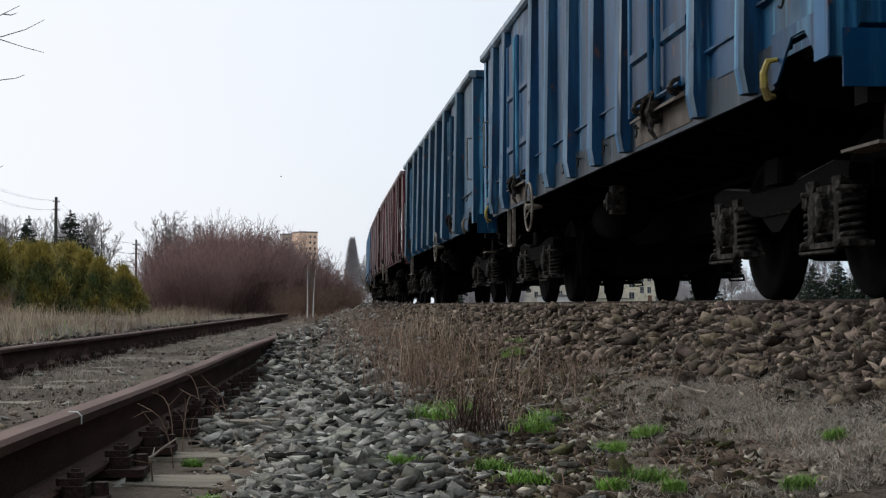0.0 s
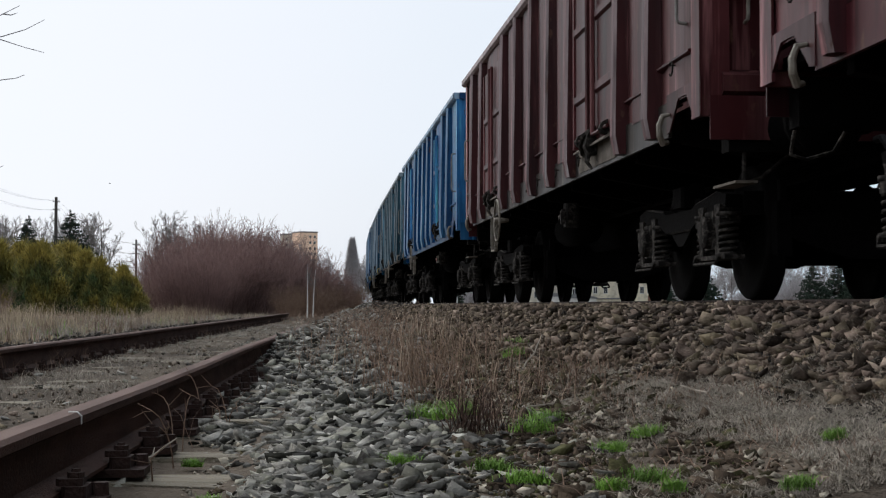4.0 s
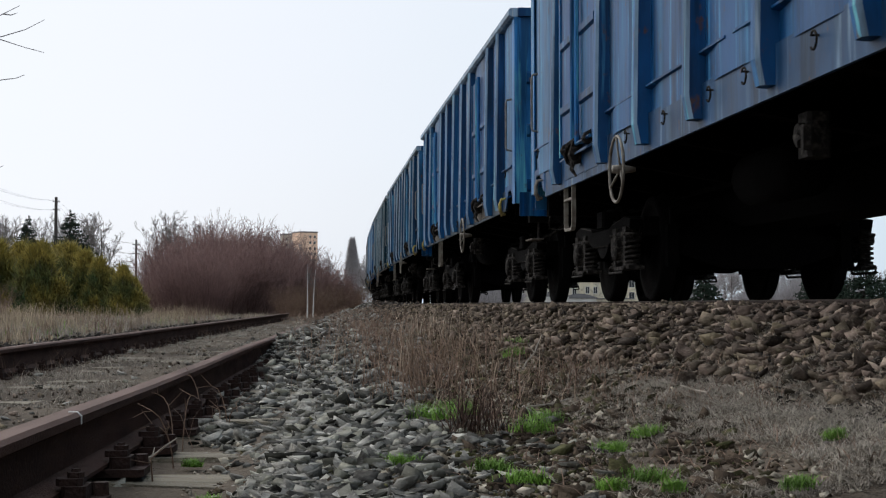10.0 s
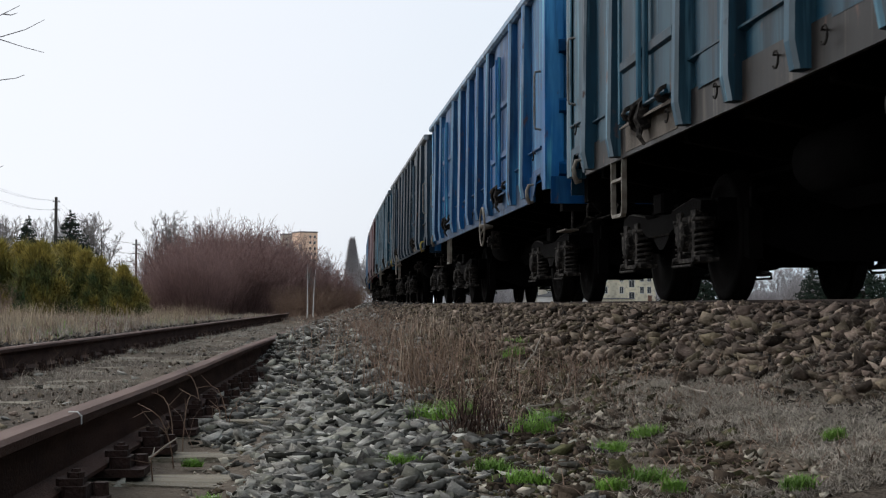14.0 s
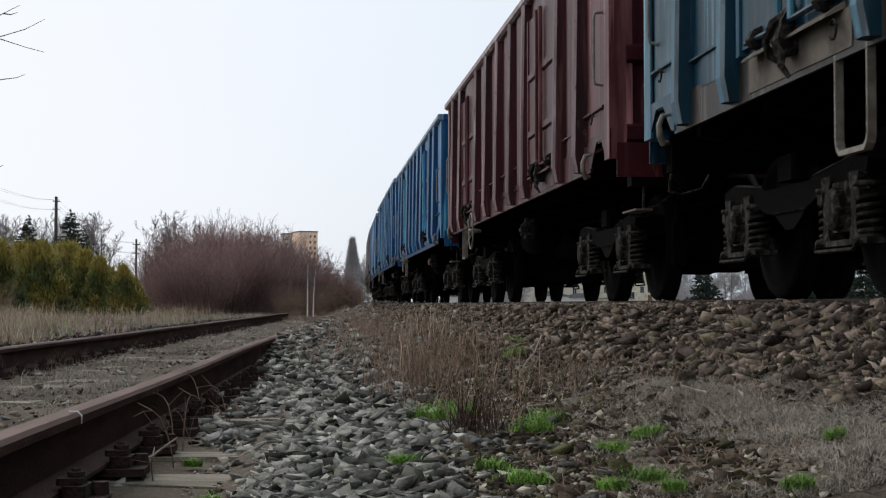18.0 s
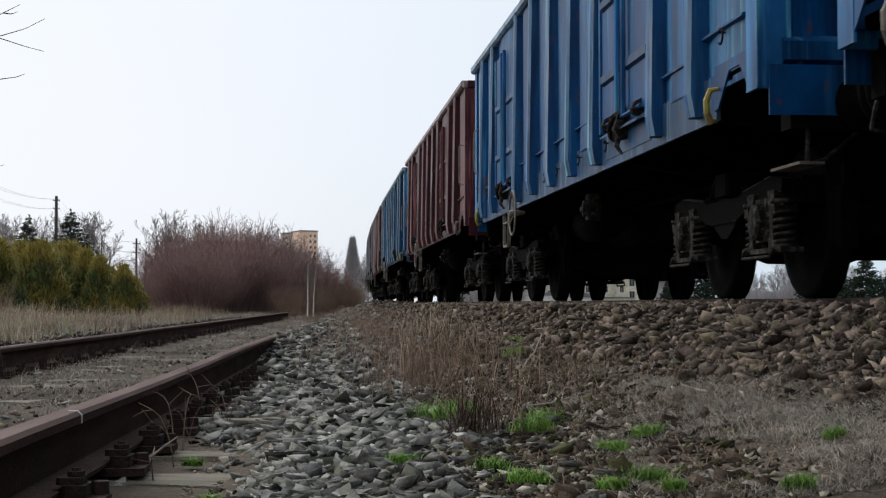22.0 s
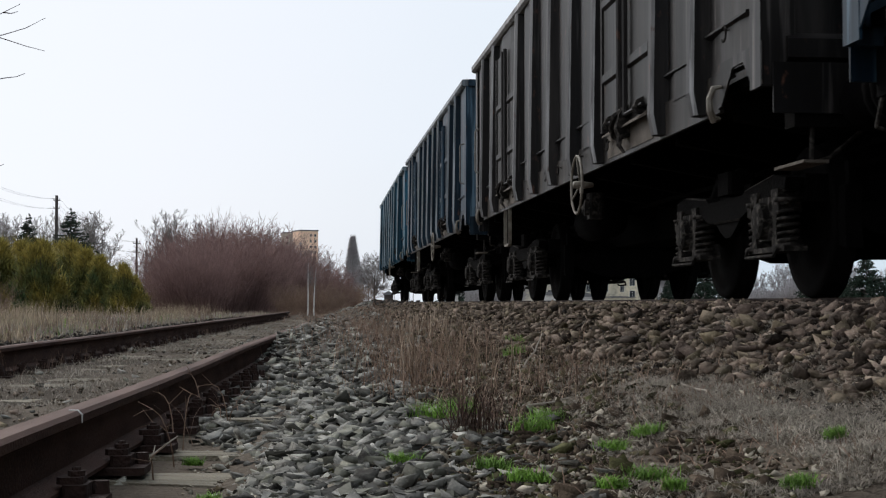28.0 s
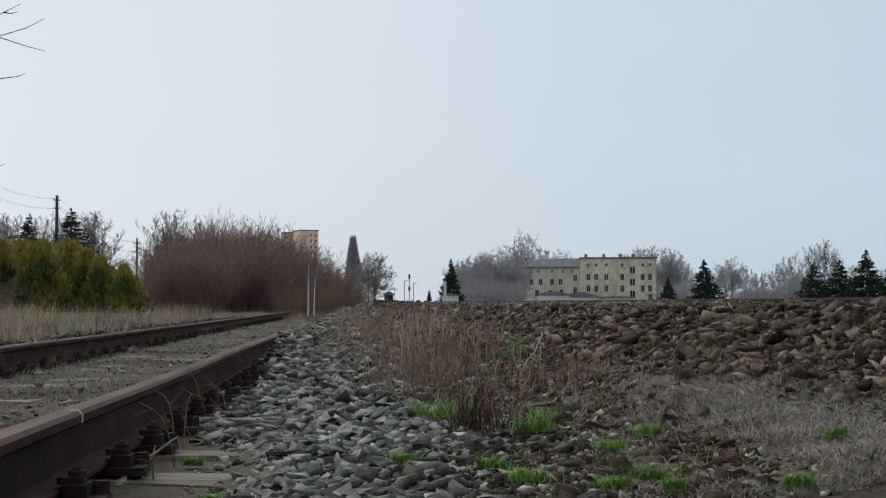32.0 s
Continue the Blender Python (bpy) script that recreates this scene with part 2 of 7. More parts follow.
def prism(bm, ring, way, m=None):
    """A closed body from a ring of points pushed along a way."""
    a = [Vector(p) for p in ring]
    b = [p + Vector(way) for p in a]
    if m is not None:
        a, b = [m @ p for p in a], [m @ p for p in b]
    va, vb = [bm.verts.new(p) for p in a], [bm.verts.new(p) for p in b]
    k = len(va)
    fs = [bm.faces.new(va[::-1]), bm.faces.new(vb)]
    for i in range(k):
        fs.append(bm.faces.new((va[i], va[(i + 1) % k], vb[(i + 1) % k], vb[i])))
    return fs


def sweep(bm, profile, path):
    """A closed profile (x, z) carried along path rows of (origin, across, up)."""
    rings = []
    for o, ax, up in path:
        rings.append([bm.verts.new(Vector(o) + Vector(ax) * px + Vector(up) * pz) for px, pz in profile])
    k = len(profile)
    for r0, r1 in zip(rings, rings[1:]):
        for i in range(k):
            bm.faces.new((r0[i], r0[(i + 1) % k], r1[(i + 1) % k], r1[i]))
    bm.faces.new(rings[0][::-1])
    bm.faces.new(rings[-1])


def tube(bm, points, radius, sides=6, closed=False):
    """A round bar along points; radius may be a list."""
    pts = [Vector(p) for p in points]
    n = len(pts)
    rad = radius if isinstance(radius, (list, tuple)) else [radius] * n
    rings, last = [], None
    for i, p in enumerate(pts):
        if closed:
            d = pts[(i + 1) % n] - pts[i - 1]
        else:
            d = pts[min(i + 1, n - 1)] - pts[max(i - 1, 0)]
        d.normalize()
        ref = last if last is not None and abs(last.dot(d)) < 0.95 else (Vector((0, 0, 1)) if abs(d.z) < 0.9 else Vector((1, 0, 0)))
        u = (ref - d * ref.dot(d)).normalized()
        last = u
        w = d.cross(u)
        rings.append([bm.verts.new(p + (u * math.cos(a) + w * math.sin(a)) * rad[i]) for a in [2 * math.pi * k / sides for k in range(sides)]])
    pairs = list(zip(rings, rings[1:])) + ([(rings[-1], rings[0])] if closed else [])
    for r0, r1 in pairs:
        for k in range(sides):
            bm.faces.new((r0[k], r0[(k + 1) % sides], r1[(k + 1) % sides], r1[k]))
    if not closed:
        bm.faces.new(rings[0][::-1])
        bm.faces.new(rings[-1])


def lathe(bm, rows, axis="x", sides=20, centre=(0, 0, 0)):
    """A turned body: rows of (along, radius)."""
    rings = []
    c = Vector(centre)
    for along, r in rows:
        ring = []
        for k in range(sides):
            a = 2 * math.pi * k / sides
            u, v = math.cos(a) * r, math.sin(a) * r
            ring.append(bm.verts.new(c + (Vector((along, u, v)) if axis == "x" else Vector((u, along, v)) if axis == "y" else Vector((u, v, along)))))
        rings.append(ring)
    for r0, r1 in zip(rings, rings[1:]):
        for k in range(sides):
            bm.faces.new((r0[k], r0[(k + 1) % sides], r1[(k + 1) % sides], r1[k]))
    bm.faces.new(rings[0][::-1])
    bm.faces.new(rings[-1])


def rnd(a, b):
    return random.uniform(a, b)


# ---- the main line: a straight, a wide right-hand curve, a straight to the station ----
TRACK_X, BEND_FROM, BEND_TO, BEND_R = 3.863, 20.0, 140.0, 1513.0


def line_at(s):
    """Place and heading (radians to the right of +y) of the main line s metres on."""
    if s < BEND_FROM:
        return Vector((TRACK_X, s, 0)), 0.0
    b = (min(s, BEND_TO) - BEND_FROM) / BEND_R
    p = Vector((TRACK_X + BEND_R * (1 - math.cos(b)), BEND_FROM + BEND_R * math.sin(b), 0))
    if s > BEND_TO:
        p += Vector((math.sin(b), math.cos(b), 0)) * (s - BEND_TO)
    return p, b


def on_line(s, x=0.0, z=0.0):
    p, b = line_at(s)
    return p + Vector((math.cos(b), -math.sin(b), 0)) * x + Vector((0, 0, z))


RAIL = [(-0.036, -0.01), (-0.026, 0), (0.026, 0), (0.036, -0.01), (0.036, -0.03), (0.009, -0.045), (0.009, -0.135), (0.07, -0.15), (0.07, -0.16), (-0.07, -0.16), (-0.07, -0.15), (-0.009, -0.135), (-0.009, -0.045), (-0.036, -0.03)]
# ---- ground ----
SIDE_DIR = radians(2.29)
SIDE_Z, SIDE_NEAR, SIDE_FAR = -0.305, -0.742, -2.25
SIDE_MID = (SIDE_NEAR + SIDE_FAR) / 2
SIDE_U, SIDE_V = Vector((math.sin(SIDE_DIR), math.cos(SIDE_DIR), 0)), Vector((math.cos(SIDE_DIR), -math.sin(SIDE_DIR), 0))


def siding(s, x, z=0.0):
    """A point s metres along the old siding, x across from the foot of the eye, z up."""
    return SIDE_U * s + SIDE_V * x + Vector((0, 0, z))


def smooth(a, b, v):
    u = min(1.0, max(0.0, (v - a) / (b - a)))
    return u * u * (3 - 2 * u)


def main_offset(x, y):
    """Distance across from the main line's middle (negative towards the eye)."""
    p, b = line_at(max(y, -60))
    return (x - p.x) * math.cos(b)


def height(x, y):
    m = main_offset(x, y)
    side = x * math.cos(SIDE_DIR) - y * math.sin(SIDE_DIR)
    z = -0.445 + 0.02 * noise.noise((x * 1.3, y * 1.1, 0)) + 0.012 * noise.noise((x * 5, y * 5, 3))
    if abs(m) < 12:
        z += 0.11 * smooth(-3.1, -2.35, m) * (1 - smooth(2.6, 3.6, m))
        z += 0.272 * smooth(-2.36, -1.55, m) * (1 - smooth(1.72, 2.5, m))
        z -= 0.10 * smooth(-0.9, -0.8, m) * (1 - smooth(0.8, 0.9, m))
    along = x * math.sin(SIDE_DIR) + y * math.cos(SIDE_DIR)
    near = 1 - smooth(11.5, 13.0, along)
    z -= 0.06 * smooth(-0.16, -0.34, side) * smooth(-0.98, -0.84, side) * near
    z -= (0.04 - 0.035 * noise.noise((x * 1.6, y * 1.6, 9))) * smooth(-0.7, -0.85, side) * smooth(-3.1, -2.95, side)
    # the path's stones bury the near rail further on
    z += 0.1 * smooth(8.0, 12.4, along) * smooth(-0.98, -0.7, side) * (1 - smooth(0.45, 1.3, side)) * (1 - smooth(45, 90, along))
    far = smooth(60, 400, math.hypot(x, y))
    return z * (1 - far) - 0.5 * far


def axis_steps(near, far, fine, grow):
    v, out = near, [near]
    step = fine
    while v < far:
        v += step
        step *= grow
        out.append(v)
    return out


def ground():
    xs = sorted({round(v, 3) for v in [TRACK_X - 2.2 + a for a in axis_steps(0, 1500, 0.12, 1.09)] + [TRACK_X - 2.2 - a for a in axis_steps(0, 1500, 0.12, 1.07)]})
    ys = [-400, -150, -60, -25, -10, -4, 0] + [1.5 + a for a in axis_steps(0, 2500, 0.15, 1.035)]
    verts = [(x, y, height(x, y)) for y in ys for x in xs]
    k = len(xs)
    faces = [(j * k + i, j * k + i + 1, (j + 1) * k + i + 1, (j + 1) * k + i) for j in range(len(ys) - 1) for i in range(k - 1)]
    g = part("ground", (verts, faces), M_GROUND, smooth=True)
    return tagged(g, "brown winter soil with dead grass beside the railway", "ground", kind="structure")


GROUND = ground()


def rails():
    for sx in (-0.7525, 0.7525):
        bm = bmesh.new()
        path = []
        for s in [-60, -30, 0] + [4 + k * 3 for k in range(60)] + [200, 300, 420]:
            p, b = line_at(s)
            path.append((on_line(s, sx), (math.cos(b), -math.sin(b), 0), (0, 0, 1)))
        sweep(bm, RAIL, path)
        bmesh.ops.recalc_face_normals(bm, faces=bm.faces)
        r = part("main_rail", bm, M_MAINRAIL)
        tagged(r, "rusty running rail of the main line")
    for x, s0, s1, dz in ((SIDE_NEAR, -30, 12.55, 0), (SIDE_FAR, -30, 47, 0), (SIDE_NEAR - 0.1, 12.7, 40, -0.04)):
        bm = bmesh.new()
        path = []
        for k in range(24):
            s = s0 + (s1 - s0) * k / 23
            path.append((siding(s, x, SIDE_Z + dz + 0.004 * math.sin(s * 0.9 + x)), SIDE_V, (0, 0, 1)))
        sweep(bm, RAIL, path)
        bmesh.ops.recalc_face_normals(bm, faces=bm.faces)
        bm.normal_update()
        for f in bm.faces:
            f.material_index = 1 if f.normal.z > 0.3 and f.calc_center_median().z > SIDE_Z + dz - 0.03 else 0
        r = part("siding_rail", bm, (M_RAIL, M_RAIL_TOP))
        tagged(r, "rust-brown rail of the disused siding")


rails()
# ---- freight wagons ----
def ring_path(c, r, n, axis="x"):
    out = []
    for k in range(n):
        a = 2 * math.pi * k / n
        u, v = math.cos(a) * r, math.sin(a) * r
        out.append(Vector(c) + (Vector((0, u, v)) if axis == "x" else Vector((u, 0, v)) if axis == "y" else Vector((u, v, 0))))
    return out


def mesh_of(bm, *materials):
    me = bpy.data.meshes.new("piece")
    bm.normal_update()
    bm.to_mesh(me)
    bm.free()
    for m in materials:
        me.materials.append(m)
    return me


def link(name, me, parent, m=None, label=""):
    ob = new(name, me)
    ob.parent = parent
    if m is not None:
        ob.matrix_basis = m
    if label:
        ob["label"] = label
    return ob


def make_wheelset():
    """Axle with two flanged wheels, turning about x."""
    bm = bmesh.new()
    lathe(bm, [(-1.05, 0.065), (-0.84, 0.065), (-0.83, 0.085), (0.83, 0.085), (0.84, 0.065), (1.05, 0.065)], "x", 12)
    for s in (-1, 1):
        rows = [(0.815, 0.12), (0.825, 0.14), (0.80, 0.2), (0.79, 0.37), (0.815, 0.385), (0.815, 0.45), (0.80, 0.46), (0.72, 0.463), (0.705, 0.49), (0.69, 0.488), (0.68, 0.45), (0.685, 0.385), (0.72, 0.37), (0.725, 0.2), (0.69, 0.14), (0.68, 0.12)]
        lathe(bm, [(s * a, r) for a, r in rows], "x", 28)
    for f in bm.faces:
        f.smooth = True
    bmesh.ops.recalc_face_normals(bm, faces=bm.faces)
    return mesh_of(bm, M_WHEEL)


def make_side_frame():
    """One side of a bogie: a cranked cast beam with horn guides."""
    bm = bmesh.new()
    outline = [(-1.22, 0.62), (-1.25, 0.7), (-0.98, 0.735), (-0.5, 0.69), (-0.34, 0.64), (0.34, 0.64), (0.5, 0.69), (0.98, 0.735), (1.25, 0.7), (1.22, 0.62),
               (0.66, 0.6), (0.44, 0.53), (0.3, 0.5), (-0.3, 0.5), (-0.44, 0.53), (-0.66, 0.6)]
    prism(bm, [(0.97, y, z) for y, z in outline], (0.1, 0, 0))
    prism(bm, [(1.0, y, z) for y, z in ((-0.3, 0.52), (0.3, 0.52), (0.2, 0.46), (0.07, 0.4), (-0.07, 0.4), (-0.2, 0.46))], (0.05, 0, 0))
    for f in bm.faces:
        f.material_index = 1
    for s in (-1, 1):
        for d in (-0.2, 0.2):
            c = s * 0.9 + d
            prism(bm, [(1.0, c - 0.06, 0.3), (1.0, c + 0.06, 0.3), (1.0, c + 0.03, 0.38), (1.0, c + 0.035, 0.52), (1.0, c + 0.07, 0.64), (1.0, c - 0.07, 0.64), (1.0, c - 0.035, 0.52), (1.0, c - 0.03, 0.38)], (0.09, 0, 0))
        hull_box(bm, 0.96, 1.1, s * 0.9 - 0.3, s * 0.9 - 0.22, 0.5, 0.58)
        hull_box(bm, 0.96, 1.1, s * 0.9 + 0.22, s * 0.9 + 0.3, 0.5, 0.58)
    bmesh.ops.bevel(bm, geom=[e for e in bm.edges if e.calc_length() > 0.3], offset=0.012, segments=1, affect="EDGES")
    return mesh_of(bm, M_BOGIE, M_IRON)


def make_spring():
    """Nested coil spring between its cups."""
    bm = bmesh.new()
    turns, n = 5.2, 52
    pts = [(0.06 * math.cos(2 * math.pi * turns * k / n), 0.06 * math.sin(2 * math.pi * turns * k / n), 0.33 + 0.22 * k / n) for k in range(n + 1)]
    tube(bm, pts, 0.013, 5)
    lathe(bm, [(0.285, 0.085), (0.31, 0.085), (0.315, 0.06), (0.325, 0.06)], "z", 12)
    lathe(bm, [(0.555, 0.06), (0.56, 0.085), (0.585, 0.085)], "z", 12)
    for f in bm.faces:
        f.smooth = True
    return mesh_of(bm, M_BOGIE)


def make_axle_box():
    bm = bmesh.new()
    hull_box(bm, 0.94, 1.09, -0.13, 0.13, 0.34, 0.6, 0.03)
    lathe(bm, [(1.08, 0.115), (1.13, 0.11), (1.145, 0.085), (1.15, 0.0001)], "x", 14, (0, 0, 0.46))
    hull_box(bm, 0.95, 1.09, -0.37, 0.37, 0.27, 0.30)
    tube(bm, [(1.1, -0.3, 0.3), (1.12, -0.27, 0.245), (1.12, 0.27, 0.245), (1.1, 0.3, 0.3)], 0.012, 5)
    return mesh_of(bm, M_BOGIE)


def make_bolster():
    bm = bmesh.new()
    outline = [(-0.98, 0.56), (-0.98, 0.74), (-0.4, 0.8), (0.4, 0.8), (0.98, 0.74), (0.98, 0.56), (0.4, 0.34), (-0.4, 0.34)]
    prism(bm, [(x, -0.28, z) for x, z in outline], (0, 0.56, 0))
    for s in (-1, 1):
        hull_box(bm, -0.95, 0.95, s * 1.2 - 0.05, s * 1.2 + 0.05, 0.56, 0.72)
        hull_box(bm, s * 0.99 - 0.09, s * 0.99 + 0.09, -0.14, 0.14, 0.68, 0.83, 0.02)
    return mesh_of(bm, M_IRON)


def make_brake_beam():
    """Brake triangle with its hangers and the blocks that bear on the wheels."""
    bm = bmesh.new()
    prism(bm, [(-0.8, 0, 0.44), (-0.8, 0, 0.52), (-0.25, 0, 0.6), (0.25, 0, 0.6), (0.8, 0, 0.52), (0.8, 0, 0.44), (0.3, 0, 0.27), (-0.3, 0, 0.27)], (0, 0.07, 0))
    for x in (-0.75, 0.75):
        prism(bm, [(x - 0.05, -0.06, 0.28), (x - 0.05, 0.06, 0.3), (x - 0.05, 0.08, 0.48), (x - 0.05, 0.05, 0.64), (x - 0.05, -0.05, 0.64), (x - 0.05, -0.03, 0.46)], (0.1, 0, 0))
        hull_box(bm, x - 0.02, x + 0.02, -0.02, 0.04, 0.6, 0.78)
    return mesh_of(bm, M_IRON)


def make_handwheel():
    bm = bmesh.new()
    tube(bm, ring_path((0, 0, 0), 0.24, 24, "x"), 0.012, 6, True)
    for k in range(3):
        a = math.pi / 2 + 2 * math.pi * k / 3
        tube(bm, [(0.03, 0, 0), (0.015, math.cos(a) * 0.1, math.sin(a) * 0.1), (0, math.cos(a) * 0.235, math.sin(a) * 0.235)], 0.0085, 5)
    lathe(bm, [(-0.03, 0.03), (0.04, 0.035), (0.14, 0.018)], "x", 8)
    for f in bm.faces:
        f.smooth = True
    return mesh_of(bm, M_CREAM)


def make_buffer():
    bm = bmesh.new()
    lathe(bm, [(0.0, 0.16), (0.03, 0.16), (0.04, 0.11), (0.34, 0.1), (0.345, 0.075), (0.55, 0.07), (0.56, 0.215), (0.6, 0.225), (0.625, 0.19), (0.63, 0.0001)], "y", 20)
    for f in bm.faces:
        f.smooth = True
    return mesh_of(bm, M_IRON)


def make_coupling():
    bm = bmesh.new()
    tube(bm, [(0, 0, 0), (0, 0.3, 0.0), (0, 0.36, 0.05), (0, 0.36, 0.1), (0, 0.3, 0.13)], 0.035, 7)
    for s in (-1, 1):
        tube(bm, [(s * 0.05, 0.22, 0.0), (s * 0.06, 0.3, -0.14), (s * 0.06, 0.42, -0.26)], 0.02, 6)
        tube(bm, [(s * 0.06, 0.42, -0.26), (s * 0.055, 0.5, -0.2), (s * 0.05, 0.6, -0.06), (0.0, 0.63, -0.02)], 0.02, 6)
    tube(bm, [(-0.13, 0.42, -0.26), (0.13, 0.42, -0.26)], 0.03, 7)
    return mesh_of(bm, M_IRON)


def make_hose(side):
    bm = bmesh.new()
    tube(bm, [(side, 0, 0), (side, 0.1, 0.0), (side * 0.98, 0.22, -0.1), (side * 0.95, 0.32, -0.3), (side * 0.9, 0.4, -0.42)], 0.026, 7)
    tube(bm, [(side * 0.9, 0.39, -0.4), (side * 0.89, 0.43, -0.47)], [0.04, 0.035], 7)
    return mesh_of(bm, M_HOSE)


def make_stirrup(grey):
    """Foot step: a loop of flat bar under the sill."""
    bm = bmesh.new()
    outer = [(0.2, 0.06), (0.2, -0.38), (0.185, -0.42), (0.15, -0.45), (-0.15, -0.45), (-0.185, -0.42), (-0.2, -0.38), (-0.2, 0.06)]
    inner = [(-0.184, 0.06), (-0.184, -0.375), (-0.17, -0.405), (-0.145, -0.425), (0.145, -0.425), (0.17, -0.405), (0.184, -0.375), (0.184, 0.06)]
    prism(bm, [(-0.02, y, z) for y, z in outer + inner], (0.04, 0, 0))
    bmesh.ops.recalc_face_normals(bm, faces=bm.faces)
    return mesh_of(bm, grey)


def make_rung(grey):
    bm = bmesh.new()
    hull_box(bm, -0.02, 0.02, -0.185, 0.185, -0.17, -0.15)
    return mesh_of(bm, grey)


def make_leaf(paint, top):
    bm = bmesh.new()
    hull_box(bm, -0.05, -0.02, -0.4, 0.4, 1.36, top - 0.3)
    return mesh_of(bm, paint)


def make_leaf_rib(paint):
    bm = bmesh.new()
    prism(bm, [(-0.05, -0.35, -0.05), (-0.075, -0.35, -0.03), (-0.075, -0.35, 0.03), (-0.05, -0.35, 0.05)], (0, 0.7, 0))
    bmesh.ops.recalc_face_normals(bm, faces=bm.faces)
    return mesh_of(bm, paint)


def make_catch():
    """Door catch: a cast block with a hooked lever."""
    bm = bmesh.new()
    ring = [(-1.44, -0.06, 1.2), (-1.5, -0.05, 1.19), (-1.54, -0.06, 1.27), (-1.52, -0.07, 1.37), (-1.47, -0.06, 1.44), (-1.42, -0.05, 1.44)]
    prism(bm, ring, (0, 0.12, 0))
    tube(bm, [(-1.49, -0.02, 1.4), (-1.54, 0.02, 1.36), (-1.55, 0.1, 1.28), (-1.52, 0.15, 1.22), (-1.47, 0.13, 1.18)], [0.022, 0.024, 0.02, 0.018, 0.012], 6)
    tube(bm, [(-1.5, 0.0, 1.22), (-1.52, -0.04, 1.14), (-1.48, -0.05, 1.08)], [0.025, 0.02, 0.012], 6)
    bmesh.ops.recalc_face_normals(bm, faces=bm.faces)
    return mesh_of(bm, M_BOGIE)


def make_hinge_bar(paint):
    bm = bmesh.new()
    tube(bm, [(-1.48, -0.66, 1.37), (-1.485, -0.3, 1.36), (-1.485, 0.3, 1.36), (-1.48, 0.66, 1.37)], 0.016, 7)
    return mesh_of(bm, paint)


def make_bar_bracket():
    bm = bmesh.new()
    prism(bm, [(-1.42, -0.03, 1.3), (-1.5, -0.03, 1.32), (-1.525, -0.03, 1.36), (-1.5, -0.03, 1.41), (-1.42, -0.03, 1.45)], (0, 0.06, 0))
    bmesh.ops.recalc_face_normals(bm, faces=bm.faces)
    return mesh_of(bm, M_BOGIE)


def make_grab(h, grey):
    bm = bmesh.new()
    tube(bm, [(0.0, 0, 0), (-0.06, 0, 0.01), (-0.07, 0, 0.04), (-0.07, 0, h - 0.04), (-0.06, 0, h - 0.01), (0, 0, h)], 0.012, 6)
    return mesh_of(bm, grey)


def make_lamp_hook(yellow):
    """Shunter's grip with a flat hook under the corner."""
    bm = bmesh.new()
    tube(bm, [(0.02, 0, 0.12), (-0.03, 0, 0.11), (-0.05, 0.01, 0.05), (-0.045, 0.015, -0.02), (-0.02, 0.03, -0.07), (0.02, 0.06, -0.06)], [0.012, 0.018, 0.02, 0.022, 0.024, 0.016], 7)
    return mesh_of(bm, yellow)


def make_rope_hook():
    bm = bmesh.new()
    pts = [(-0.04, 0.045 * math.cos(a), 0.045 * math.sin(a)) for a in [math.radians(40 + 28 * k) for k in range(11)]]
    tube(bm, [(0.0, pts[0][1], pts[0][2])] + pts, 0.0065, 5)
    return mesh_of(bm, M_BOGIE)


def make_valve(red):
    """Brake changeover box with its lever and weight."""
    bm = bmesh.new()
    hull_box(bm, -0.03, 0.1, -0.09, 0.09, -0.12, 0.12, 0.02)
    lathe(bm, [(-0.03, 0.07), (-0.06, 0.065), (-0.08, 0.0001)], "x", 12)
    n = len(bm.faces)
    tube(bm, [(-0.06, 0, 0), (-0.09, -0.08, -0.02), (-0.09, -0.16, -0.06)], [0.018, 0.022, 0.03], 6)
    hull_box(bm, -0.11, -0.07, -0.24, -0.2, -0.1, 0.03)
    bm.faces.ensure_lookup_table()
    for k, f in enumerate(bm.faces):
        f.material_index = 0 if k < n else 2 if f.calc_center_median().y < -0.19 else 1
    return mesh_of(bm, M_BOGIE, M_RED if red else M_BOGIE, M_CREAM if red else M_BOGIE)


def make_crossbeam():
    bm = bmesh.new()
    prism(bm, [(-1.3, -0.05, 1.2), (1.3, -0.05, 1.2), (1.3, -0.05, 1.05), (0.3, -0.05, 0.88), (-0.3, -0.05, 0.88), (-1.3, -0.05, 1.05)], (0, 0.1, 0))
    return mesh_of(bm, M_IRON)


def make_plate_step():
    """Shunter's tread plate hung on two bars."""
    bm = bmesh.new()
    hull_box(bm, -0.07, 0.07, -0.18, 0.3, -0.002, 0.014, 0.004)
    tube(bm, [(0.03, -0.02, 0.013), (0.035, -0.02, 0.2), (0.06, 0.0, 0.4)], 0.014, 6)
    tube(bm, [(0.05, 0.16, 0.013), (0.2, 0.18, 0.06), (0.4, 0.2, 0.22)], 0.012, 5)
    for f in bm.faces:
        f.material_index = 0 if f.calc_center_median().z < 0.013 else 1
    return mesh_of(bm, M_DUSTY, M_BOGIE)


def make_tank():
    bm = bmesh.new()
    lathe(bm, [(-0.55, 0.0001), (-0.54, 0.12), (-0.48, 0.19), (0.48, 0.19), (0.54, 0.12), (0.55, 0.0001)], "y", 16)
    for f in bm.faces:
        f.smooth = True
    return mesh_of(bm, M_IRON)


SHARED = {}


def shared(key, make, *args):
    if key not in SHARED:
        SHARED[key] = make(*args)
    return SHARED[key]


SIDE_X, TOP_Z = 1.40, 3.27


